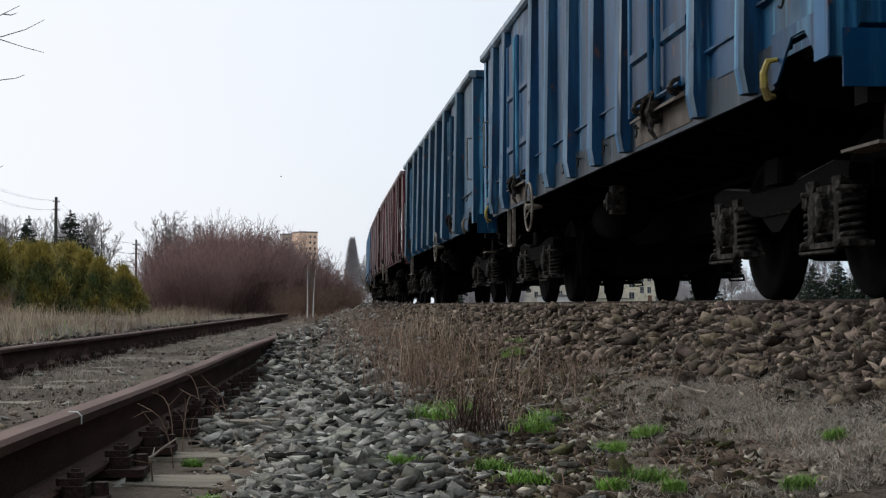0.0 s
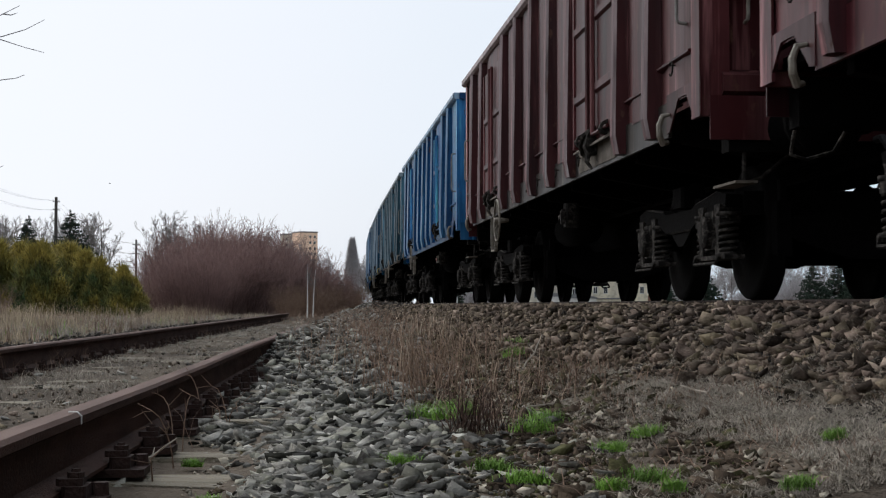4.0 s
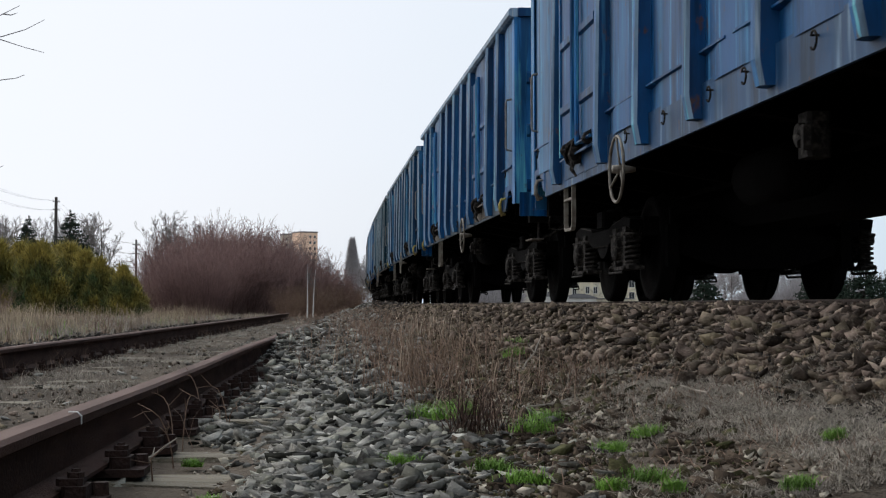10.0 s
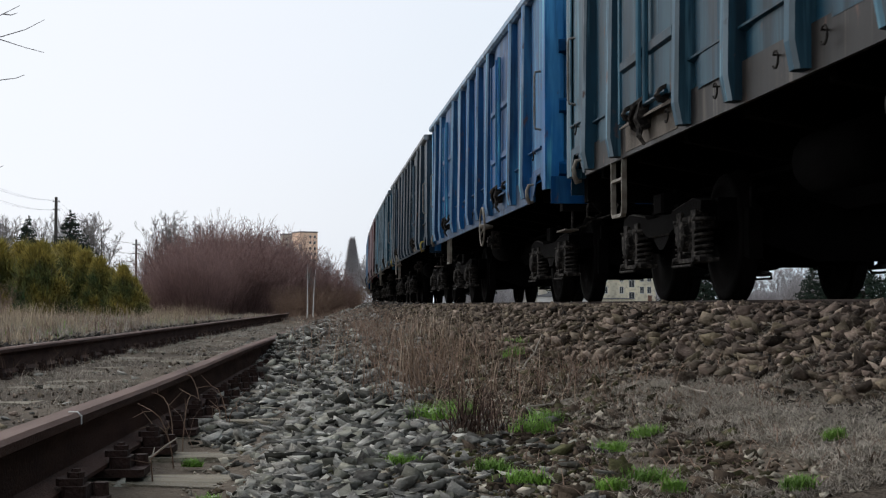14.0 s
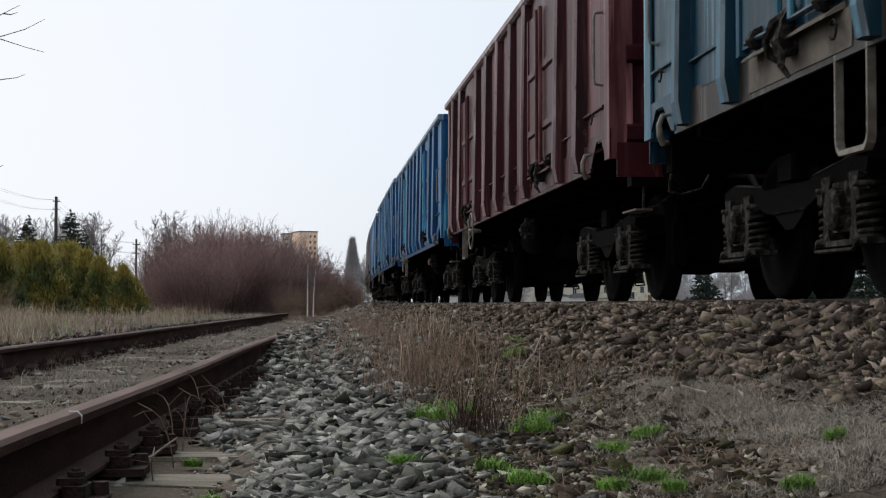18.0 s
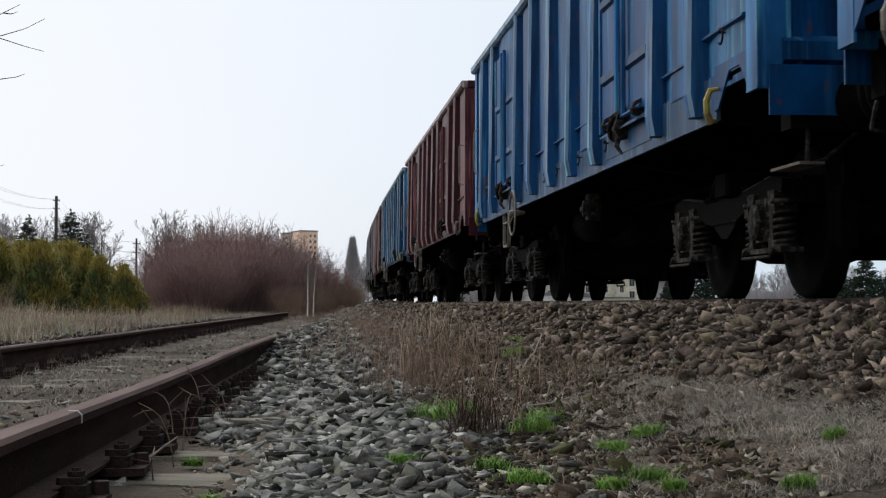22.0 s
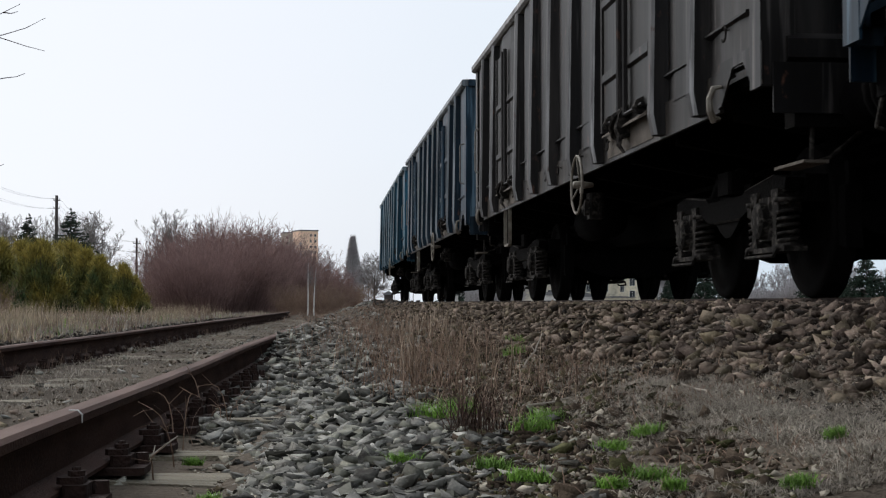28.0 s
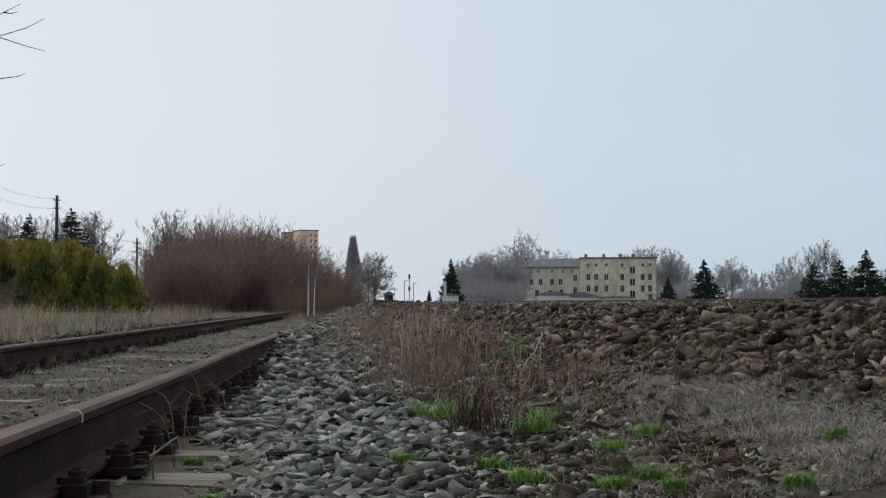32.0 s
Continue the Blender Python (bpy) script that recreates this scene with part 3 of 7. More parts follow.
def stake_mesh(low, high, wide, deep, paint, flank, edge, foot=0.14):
    """Pressed hat-shaped stake, slanted back at its foot and narrower towards the top; front and worn corners coloured
    as skylit, flanks as shaded.
    """
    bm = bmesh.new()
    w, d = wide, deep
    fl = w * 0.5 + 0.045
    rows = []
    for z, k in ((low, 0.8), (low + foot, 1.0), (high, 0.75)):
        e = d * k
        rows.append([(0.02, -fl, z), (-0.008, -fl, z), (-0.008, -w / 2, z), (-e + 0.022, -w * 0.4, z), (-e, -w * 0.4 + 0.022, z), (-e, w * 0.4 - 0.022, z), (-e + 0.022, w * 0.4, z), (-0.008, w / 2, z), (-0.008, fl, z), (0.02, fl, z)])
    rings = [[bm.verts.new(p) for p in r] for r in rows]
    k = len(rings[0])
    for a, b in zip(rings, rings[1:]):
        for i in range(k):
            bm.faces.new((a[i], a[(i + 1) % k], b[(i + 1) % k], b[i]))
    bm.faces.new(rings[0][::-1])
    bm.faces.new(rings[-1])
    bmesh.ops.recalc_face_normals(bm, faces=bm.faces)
    # faces coloured by direction: skylit corners and front pale, shaded flanks darker
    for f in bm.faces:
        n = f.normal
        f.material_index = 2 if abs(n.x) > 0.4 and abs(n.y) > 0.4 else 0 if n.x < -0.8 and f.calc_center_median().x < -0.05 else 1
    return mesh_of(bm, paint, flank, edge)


def wagon(colour, paint, sill_paint, half, pivot, wheel_at=2.1, step_at=3.5, stakes=(0.0, 1.12, 2.2, 4.25, 5.27), door_at=3.22, grips=M_CREAM, rungs=1,
          label="", marks=0, scrawl=0, red=False, rise=0.0, valve_at=-0.6):
    """An open four-axle coal wagon. Its own x runs across (the camera's side is -x), y along the train, z up from the rail head."""
    w = empty("freight_wagon")
    worn = WORN_LIT[paint.name]
    top = TOP_Z + rise
    sill_low = 1.045 if sill_paint is SILL_L or half > 7 else 1.08
    # the slab-sided long wagons carry their wall and deeper stakes down to the sill's lower edge
    slab = half > 7 and sill_paint is not SILL_L
    dusty = sill_paint if sill_paint.name in WORN_LIT or sill_paint is SILL_L else M_DUSTY
    tagged(w, label, "freight wagon", "wagons of the coal train")
    # underframe and floor
    bm = bmesh.new()
    prism(bm, [(-0.27, -half - 0.02, 1.12), (-0.27, half + 0.02, 1.12), (-0.27, half + 0.02, 0.86), (-0.27, pivot / 2 - 0.6, 0.84), (-0.27, pivot / 2 - 1.9, 0.6), (-0.27, -pivot / 2 + 1.9, 0.6), (-0.27, -pivot / 2 + 0.6, 0.84), (-0.27, -half - 0.02, 0.86)], (0.54, 0, 0))
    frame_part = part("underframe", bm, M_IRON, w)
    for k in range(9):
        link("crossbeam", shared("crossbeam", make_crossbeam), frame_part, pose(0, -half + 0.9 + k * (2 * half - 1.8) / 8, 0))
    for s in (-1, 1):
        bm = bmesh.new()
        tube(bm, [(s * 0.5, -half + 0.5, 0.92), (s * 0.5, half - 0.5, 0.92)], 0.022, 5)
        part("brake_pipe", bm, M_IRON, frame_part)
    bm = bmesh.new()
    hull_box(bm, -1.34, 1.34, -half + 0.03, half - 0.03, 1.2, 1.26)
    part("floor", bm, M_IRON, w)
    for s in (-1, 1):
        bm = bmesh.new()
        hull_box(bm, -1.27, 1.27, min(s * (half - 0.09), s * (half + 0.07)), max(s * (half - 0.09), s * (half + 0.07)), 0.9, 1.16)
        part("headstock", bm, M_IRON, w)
        bm = bmesh.new()
        hull_box(bm, -1.39, 1.39, min(s * (half + 0.075), s * (half + 0.09)), max(s * (half + 0.075), s * (half + 0.09)), 0.97, 1.24)
        part("end_apron", bm, paint, w)
        bm = bmesh.new()
        prof = [(-1.43, sill_low), (-1.405, sill_low), (-1.405, 1.29), (-1.33, 1.29), (-1.33, 1.315), (-1.43, 1.315)]
        prism(bm, [(s * -x, -half + 0.78, z) for x, z in prof], (0, 2 * half - 1.56, 0))
        bmesh.ops.recalc_face_normals(bm, faces=bm.faces)
        part("side_sill", bm, PANEL[paint.name] if slab else sill_paint, w, "grimy sill below the body")
    # walls
    for s in (-1, 1):
        bm = bmesh.new()
        pts = [-half]
        for a in sorted({-q for q in stakes} | set(stakes)):
            pts.append(a)
        pts.append(half)
        ring = []
        for a, b in zip(pts, pts[1:]):
            n = 3
            for k in range(n):
                u = k / n
                ring.append((a + (b - a) * u, 0.045 * math.sin(math.pi * u) * (1 + 0.3 * math.sin(a * 7 + s))))
        ring.append((half, 0))
        vs = [[bm.verts.new((s * (SIDE_X + d), y, z)) for y, d in ring] for z in (1.29, 2.0, top - 0.06)]
        vi = [[bm.verts.new((s * (SIDE_X - 0.03), y, z)) for y, d in ring] for z in (1.29, 2.0, top - 0.06)]
        for g in (vs, vi):
            for r0, r1 in zip(g, g[1:]):
                for i in range(len(ring) - 1):
                    bm.faces.new((r0[i], r0[i + 1], r1[i + 1], r1[i]))
        bmesh.ops.recalc_face_normals(bm, faces=bm.faces)
        for f in bm.faces:
            f.material_index = 1 if abs(f.calc_center_median().y) > stakes[-1] + 0.05 else 0
        part("side_wall", bm, (PANEL[paint.name], CHALK_LIT[paint.name]), w)
        bm = bmesh.new()
        prof = [(1.36, top - 0.1), (1.47, top - 0.1), (1.5, top - 0.075), (1.5, top - 0.015), (1.48, top), (1.36, top)]
        prism(bm, [(s * x, -half - 0.03, z) for x, z in prof], (0, 2 * half + 0.06, 0))
        bmesh.ops.recalc_face_normals(bm, faces=bm.faces)
        part("top_rail", bm, EDGE[paint.name], w, "worn top rail painted pale like its skylit lip")
        spans = [(0.08, stakes[2] + 0.05, 1.5), (stakes[-1] + 0.1, half - 0.19, 1.56)]
        if len(stakes) > 4:
            spans.append((stakes[3] + 0.1, stakes[4] - 0.1, 1.48))
        for k in (-1, 1):
            for a, b, z in spans:
                bm = bmesh.new()
                y0, y1 = sorted((k * a, k * b))
                prism(bm, [(s * 1.41, y0, z + 0.02), (s * 1.452, y0, z + 0.01), (s * 1.452, y0, z - 0.004), (s * 1.41, y0, z - 0.02)], (0, y1 - y0, 0))
                bmesh.ops.recalc_face_normals(bm, faces=bm.faces)
                part("wall_ledge", bm, paint, w)
        # end wall with cross ribs
        bm = bmesh.new()
        y0 = s * half
        hull_box(bm, -SIDE_X + 0.03, SIDE_X - 0.03, min(y0, y0 - s * 0.05), max(y0, y0 - s * 0.05), 1.2, top - 0.06)
        bmesh.ops.recalc_face_normals(bm, faces=bm.faces)
        wall = part("end_wall", bm, paint, w)
        for z in (1.32, 1.95, 2.55):
            bm = bmesh.new()
            prism(bm, [(-1.3, y0, z - 0.09), (-1.3, y0 + s * 0.07, z - 0.05), (-1.3, y0 + s * 0.07, z + 0.05), (-1.3, y0, z + 0.09)], (2.6, 0, 0))
            bmesh.ops.recalc_face_normals(bm, faces=bm.faces)
            part("cross_rib", bm, paint, wall)
        for x in (-0.55, 0.55):
            bm = bmesh.new()
            hull_box(bm, x - 0.06, x + 0.06, min(y0, y0 + s * 0.1), max(y0, y0 + s * 0.1), 1.16, top - 0.06)
            part("end_post", bm, paint, wall)
        bm = bmesh.new()
        hull_box(bm, -1.4, 1.4, min(y0 - s * 0.08, y0 + s * 0.08), max(y0 - s * 0.08, y0 + s * 0.08), top - 0.1, top - 0.004)
        part("end_rail", bm, paint, w)
        for t in (-1, 1):
            bm = bmesh.new()
            prism(bm, [(s * 1.44, t * (half + 0.03), 1.12), (s * 1.44, t * (half - 0.16), 1.12), (s * 1.425, t * (half - 0.16), 1.12), (s * 1.405, t * (half - 0.02), 1.12), (s * 1.25, t * (half - 0.02), 1.12), (s * 1.25, t * (half + 0.03), 1.12)], (0, 0, top - 0.1 - 1.12))
            bmesh.ops.recalc_face_normals(bm, faces=bm.faces)
            part("corner_post", bm, worn, w)
            # gusset of the headstock
            bm = bmesh.new()
            prism(bm, [(s * 1.425, t * (half + 0.04), 1.36), (s * 1.425, t * (half - 0.8), 1.36), (s * 1.425, t * (half - 0.8), 1.1), (s * 1.425, t * (half - 0.72), 1.11), (s * 1.425, t * (half - 0.5), 1.3), (s * 1.425, t * (half - 0.3), 1.3), (s * 1.425, t * (half - 0.12), 1.13), (s * 1.425, t * (half + 0.04), 1.13)], (s * 0.012, 0, 0))
            bmesh.ops.recalc_face_normals(bm, faces=bm.faces)
            part("corner_gusset", bm, paint, w)
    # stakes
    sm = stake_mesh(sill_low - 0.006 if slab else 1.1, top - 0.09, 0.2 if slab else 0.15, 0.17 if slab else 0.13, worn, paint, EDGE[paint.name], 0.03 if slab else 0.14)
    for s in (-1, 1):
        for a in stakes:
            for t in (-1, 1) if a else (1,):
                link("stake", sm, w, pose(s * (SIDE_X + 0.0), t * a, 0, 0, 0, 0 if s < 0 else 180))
    # doors: two leaves each with hinges, locking bars, and a catch
    for s in (-1, 1):
        for t in (-1, 1):
            c = t * door_at
            face = pose(0, 0, 0, 0, 0, 0 if s < 0 else 180)
            for k in (-1, 1):
                d = link("door", shared(("leaf", paint.name, rise), make_leaf, paint, top), w, Matrix.Translation((s * SIDE_X, c + k * 0.43, 0)) @ face)
                for z in (1.75, 2.35):
                    link("door_rib", shared(("leaf_rib", paint.name), make_leaf_rib, paint), d, pose(0, 0, z))
            for k in (-0.1, 0.1):
                bm = bmesh.new()
                tube(bm, [(s * (SIDE_X + 0.085), c + k, 1.36), (s * (SIDE_X + 0.085), c + k, top - 0.32)], 0.022, 6)
                part("locking_bar", bm, worn, w)
            for k in (-0.86, 0.86):
                bm = bmesh.new()
                hull_box(bm, min(s * 1.4, s * 1.465), max(s * 1.4, s * 1.465), c + k - 0.03, c + k + 0.03, 1.33, top - 0.3)
                part("door_post", bm, worn, w)
            spot = pose(0, c, 0) @ face
            link("door_catch", shared("door_catch", make_catch), w, spot, "sooty iron catch")
            link("hinge_bar", shared(("hinge_bar", paint.name), make_hinge_bar, paint), w, spot)
            for k in (-0.52, 0.5):
                link("bar_bracket", shared("bar_bracket", make_bar_bracket), w, spot @ pose(0, k, 0))
            bm = bmesh.new()
            prism(bm, [(s * 1.43, c - 0.68, 1.335), (s * 1.5, c - 0.6, 1.28), (s * 1.5, c - 0.6, 1.268), (s * 1.43, c - 0.68, 1.3)], (0, 1.28, 0))
            bmesh.ops.recalc_face_normals(bm, faces=bm.faces)
            part("door_flap", bm, dusty, w, "dusty sloping flap below the door")
            bm = bmesh.new()
            hull_box(bm, min(s * 1.43, s * 1.436), max(s * 1.43, s * 1.436), c - 0.76, c + 0.76, 1.112, 1.295)
            part("sill_plate", bm, dusty, w, "tan dust-covered plate below the door")
    # fittings along both sides
    for s in (-1, 1):
        face = pose(0, 0, 0, 0, 0, 0 if s < 0 else 180)
        link("handwheel", shared("handwheel", make_handwheel), w, face @ pose(-1.58, wheel_at, 0.95), "worn cream handwheel of the brake")
        step = link("foot_step", shared("step", make_stirrup, M_CREAM), w, face @ pose(-1.41, step_at - 0.05, 1.09), "flat-bar foot step")
        if rungs > 1:
            link("rung", shared("rung", make_rung, M_CREAM), step)
        for t in (-1, 1):
            link("corner_grab", shared("side_grab", make_grab, 0.6, M_GREYPAINT), w, face @ pose(-1.42, t * (half - 0.32), 1.75))
            if t < 0:
                link("shunter_step", shared("plate_step", make_plate_step), w, pose(s * 1.2, -half - 0.02, 0.7) @ face)
            link("shunter_grip", shared(("hook", t, grips.name), make_lamp_hook, M_YELLOW if grips is M_YELLOW else M_CREAM), w, face @ pose(-1.46, t * (half - 0.7), 1.1))
            for a in (0.35, 1.45, 2.6, half - 0.55):
                link("rope_hook", shared("rope_hook", make_rope_hook), w, face @ pose(-1.43, t * a, 1.21 if a < 5 else 1.5))
        link("brake_lever", shared(("valve", red), make_valve, red), w, pose(s * 1.2, valve_at, 0.86) @ face)
    # tank, brake cylinder
    link("air_tank", shared("tank", make_tank), w, pose(-0.75, 1.2, 0.82))
    link("brake_cylinder", shared("tank", make_tank), w, pose(0.6, -1.2, 0.8))
    # ends
    for t in (-1, 1):
        turn = pose(0, 0, 0, 0, 0, 0 if t > 0 else 180)
        for x in (-0.875, 0.875):
            link("buffer", shared("buffer", make_buffer), w, turn @ pose(x, half + 0.09, 1.04))
        for x in (-1.15, 1.15):
            link("grab_rail", shared("grab", make_grab, 0.95, M_CREAM), w, turn @ pose(x, half + 0.02, 1.7, 0, 0, -90))
        link("screw_coupling", shared("coupling", make_coupling), w, turn @ pose(0, half + 0.09, 1.0))
        link("brake_hose", shared("hose", make_hose, 0.35), w, turn @ pose(0, half + 0.09, 0.98))
        if t > 0:
            bm = bmesh.new()
            tube(bm, [(-1.2, half + 0.1, 1.02), (-1.23, half + 0.13, 0.86), (-1.22, half + 0.2, 0.78), (-1.12, half + 0.24, 0.76), (-0.98, half + 0.2, 0.8), (-0.9, half + 0.1, 0.98)], 0.011, 5)
            part("uncoupling_handle", bm, M_BOGIE, w)
    # lettering panels: unreadable lines of stencilled data
    for row in range(marks):
        bm = bmesh.new()
        y = -half - 0.002
        for k in range(4 - row % 2):
            hull_box(bm, -1.22 + k * 0.14, -1.12 + k * 0.14, y - 0.002, y, 2.3 - row * 0.14, 2.38 - row * 0.14)
        part("stencilled_line", bm, M_WHITE, w, "white stencilled line")
    # sprayed loops on the panels
    for k in range(scrawl):
        bm = bmesh.new()
        c, rz, ry = (-0.2 - 0.75 * k, 2.2 + 0.12 * (k % 2), 0.24 + 0.05 * (k % 3))[0], 0.5 - 0.08 * (k % 2), 0.24
        pts = [(-SIDE_X - 0.062, c + ry * math.cos(a) + 0.05 * math.sin(2 * a + k), 2.2 + rz * math.sin(a)) for a in [0.3 + 5.6 * j / 18 for j in range(19)]]
        tube(bm, pts, 0.028, 6)
        for v in bm.verts:
            v.co.x = -SIDE_X - 0.062 + (v.co.x + SIDE_X + 0.062) * 0.1
        part("sprayed_loop", bm, M_WHITE, w, "white sprayed paint loop")
    if scrawl:
        bm = bmesh.new()
        pts = [(-SIDE_X - 0.03, -half + 0.62 + 0.16 * math.sin(a * 2.2) + 0.02 * a, 1.42 + 0.16 * a) for a in [5.2 * j / 22 for j in range(23)]]
        tube(bm, pts, 0.075, 6)
        for v in bm.verts:
            v.co.x = -SIDE_X - 0.03 + (v.co.x + SIDE_X + 0.03) * 0.08
        part("sprayed_scribble", bm, M_WHITE, w, "thick white sprayed scribble")
    # bogies
    for t in (-1, 1):
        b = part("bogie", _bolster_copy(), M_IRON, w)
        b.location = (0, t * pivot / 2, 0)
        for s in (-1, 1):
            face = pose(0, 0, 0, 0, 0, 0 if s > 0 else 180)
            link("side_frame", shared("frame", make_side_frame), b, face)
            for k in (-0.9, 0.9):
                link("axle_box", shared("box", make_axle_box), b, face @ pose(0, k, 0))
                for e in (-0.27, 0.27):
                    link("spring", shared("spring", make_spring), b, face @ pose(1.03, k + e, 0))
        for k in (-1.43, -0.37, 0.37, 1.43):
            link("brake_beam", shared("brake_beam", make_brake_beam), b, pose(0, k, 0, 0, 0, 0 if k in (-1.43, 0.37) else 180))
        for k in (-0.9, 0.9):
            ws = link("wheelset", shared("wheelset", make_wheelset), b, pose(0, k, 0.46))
            WHEELS.setdefault(w, []).append((ws, k))
    return w


def _bolster_copy():
    bm = bmesh.new()
    bm.from_mesh(shared("bolster", make_bolster))
    return bm


WHEELS = {}
WORN_LIT, PANEL, CHALK_LIT, EDGE = {}, {}, {}, {}

def livery(name, base, faded, grime, seed, chalk=0.12, front=0.12):
    """A body paint, and paler worn copies for stakes, posts, rails: skylight put into colour."""
    m = wagon_paint(name, base, tuple(0.8 * v for v in faded), grime, seed)
    pale = tuple(0.6 * a + 0.42 * b for a, b in zip(base, faded))
    # end bays: chalked, and paler still with the light they catch painted in
    CHALK_LIT[m.name] = wagon_paint(name + "_end_bays", pale, tuple(1.5 * v + 0.03 for v in faded), grime * 0.6, seed + 5.2)
    # corners and top rail: sky-lit rim painted in on top of wear
    EDGE[m.name] = wagon_paint(name + "_worn_lit_corners", tuple(0.8 * v + 0.2 for v in faded), tuple(v + 0.38 for v in faded), grime * 0.35, seed + 7.7)
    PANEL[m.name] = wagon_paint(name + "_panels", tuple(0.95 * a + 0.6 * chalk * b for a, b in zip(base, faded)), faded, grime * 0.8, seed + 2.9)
    WORN_LIT[m.name] = wagon_paint(name + "_edges", tuple(1.4 * a + front * b + 0.004 for a, b in zip(base, faded)), tuple(1.6 * v + 0.02 for v in faded), grime * 0.5, seed + 1.4, streak=0.85)
    return m


BLUE = livery("bright_blue_wagon_paint", (0.0015, 0.066, 0.205), (0.05, 0.215, 0.385), 0.35, 0.0, 0.14, 0.25)
BLUE_B = livery("blue_wagon_paint", (0.0018, 0.052, 0.138), (0.045, 0.17, 0.28), 0.4, 3.0, 0.12, 0.3)
BLUE_C = livery("dull_blue_wagon_paint", (0.002, 0.042, 0.095), (0.045, 0.15, 0.23), 0.4, 6.0)
SLATE = livery("slate_teal_wagon_paint", (0.004, 0.04, 0.07), (0.06, 0.148, 0.195), 0.45, 9.0, 0.2, 0.35)
SLATE_D = livery("dark_slate_wagon_paint", (0.004, 0.019, 0.036), (0.05, 0.086, 0.115), 0.5, 12.0)
RED_A = livery("red_brown_wagon_paint", (0.056, 0.009, 0.0125), (0.175, 0.07, 0.072), 0.35, 15.0)
RED_B = livery("rust_brown_wagon_paint", (0.055, 0.0115, 0.013), (0.15, 0.062, 0.062), 0.38, 18.0)
BROWN = livery("sooty_brown_wagon_paint", (0.01, 0.0088, 0.0085), (0.066, 0.06, 0.056), 0.5, 21.0)
SILL_G = wagon_paint("grimy_blue_sill_paint", (0.008, 0.026, 0.045), (0.058, 0.085, 0.11), 0.5, 24.0)
SILL_L = wagon_paint("pale_blue_sill_paint", (0.012, 0.065, 0.16), (0.12, 0.19, 0.26), 0.4, 25.0)
SILL_B = wagon_paint("rust_dusted_sill_paint", (0.026, 0.022, 0.019), (0.095, 0.082, 0.068), 0.6, 27.0)

# index, colour words, paint, sill, long body, grips, two-rung step, stencilled lines, handwheel, foot step
TRAIN = [
    (0, "dark blue", BLUE_C, SILL_G, 0, M_YELLOW, 1, 0, 1.90, 3.50), (1, "faded blue", BLUE_B, SILL_G, 0, M_YELLOW, 1, 0, 1.70, 4.15),
    (2, "dull slate-blue", BLUE_C, SILL_B, 1, M_CREAM, 1, 0, -2.70, 5.50), (3, "graffiti-scrawled red-brown", RED_A, RED_A, 0, M_CREAM, 1, 0, 1.90, 3.50),
    (4, "rust-red", RED_B, SILL_B, 0, M_CREAM, 1, 0, 1.90, 3.50), (5, "blue", BLUE, SILL_L, 0, M_CREAM, 2, 0, 1.95, 3.45),
    (6, "greenish slate-blue", SLATE, SILL_B, 0, M_CREAM, 1, 0, -2.30, 3.65), (7, "greyed blue", BLUE_C, SILL_G, 0, M_YELLOW, 1, 0, -2.10, 3.10),
    (8, "chalk-streaked blue", BLUE, SILL_L, 1, M_CREAM, 2, 3, 2.40, 5.25), (9, "bright blue", BLUE, SILL_G, 0, M_YELLOW, 1, 0, -2.15, 3.05),
    (10, "dull blue", BLUE_B, SILL_G, 0, M_YELLOW, 2, 0, -2.20, 3.90), (11, "dark slate-teal", SLATE, SILL_B, 0, M_CREAM, 2, 0, -2.20, 4.40),
    (12, "bright blue", BLUE, SILL_L, 0, M_CREAM, 1, 0, -2.40, 3.50), (13, "sooty slate", SLATE_D, SILL_G, 0, M_YELLOW, 1, 0, 1.90, 3.50),
    (14, "pale slate-blue", SLATE, SILL_B, 0, M_CREAM, 1, 0, -1.90, 2.55), (15, "red-brown", RED_A, RED_A, 0, M_CREAM, 1, 0, 1.90, 4.20),
    (16, "chalk-streaked blue", BLUE, SILL_L, 0, M_CREAM, 1, 0, 2.05, 3.55), (17, "bright blue", BLUE, SILL_L, 0, M_CREAM, 1, 0, 2.05, 3.55),
    (18, "yellow-gripped blue", BLUE, SILL_L, 0, M_YELLOW, 2, 0, 1.80, 3.50), (19, "red-brown", RED_A, RED_B, 0, M_CREAM, 1, 0, 1.80, 2.80),
    (20, "blue", BLUE_B, SILL_G, 0, M_YELLOW, 1, 3, 1.80, 4.30), (21, "rust-red", RED_B, RED_A, 0, M_CREAM, 1, 0, 1.90, 3.50),
    (22, "sooty dark-blue", SLATE_D, SILL_B, 0, M_CREAM, 1, 0, 1.90, 3.50), (23, "sooty brown-grey", BROWN, SILL_B, 0, M_CREAM, 1, 0, -1.90, 3.50),
    (24, "dark slate-blue", SLATE_D, SILL_B, 0, M_CREAM, 2, 0, -2.25, 3.50), (25, "last slate-blue", SLATE, SILL_B, 1, M_CREAM, 1, 0, -2.30, 5.85),
]
# metres by which single bodies are higher
TALLER = {9: 0.08, 17: 0.07, 8: 0.05}
VALVE = {16: -1.7, 17: -1.2, 5: -1.0}
PITCH, LONG = 14.04, 15.74


def travelled(t):
    """Metres that the train has gone at t seconds."""
    early = max(0.0, 1 - t / 12.0)
    return 10.56 * t + 0.023 * t * t + 2.45 * early ** 1.3 - 0.1 * max(0.0, t - 28.5)


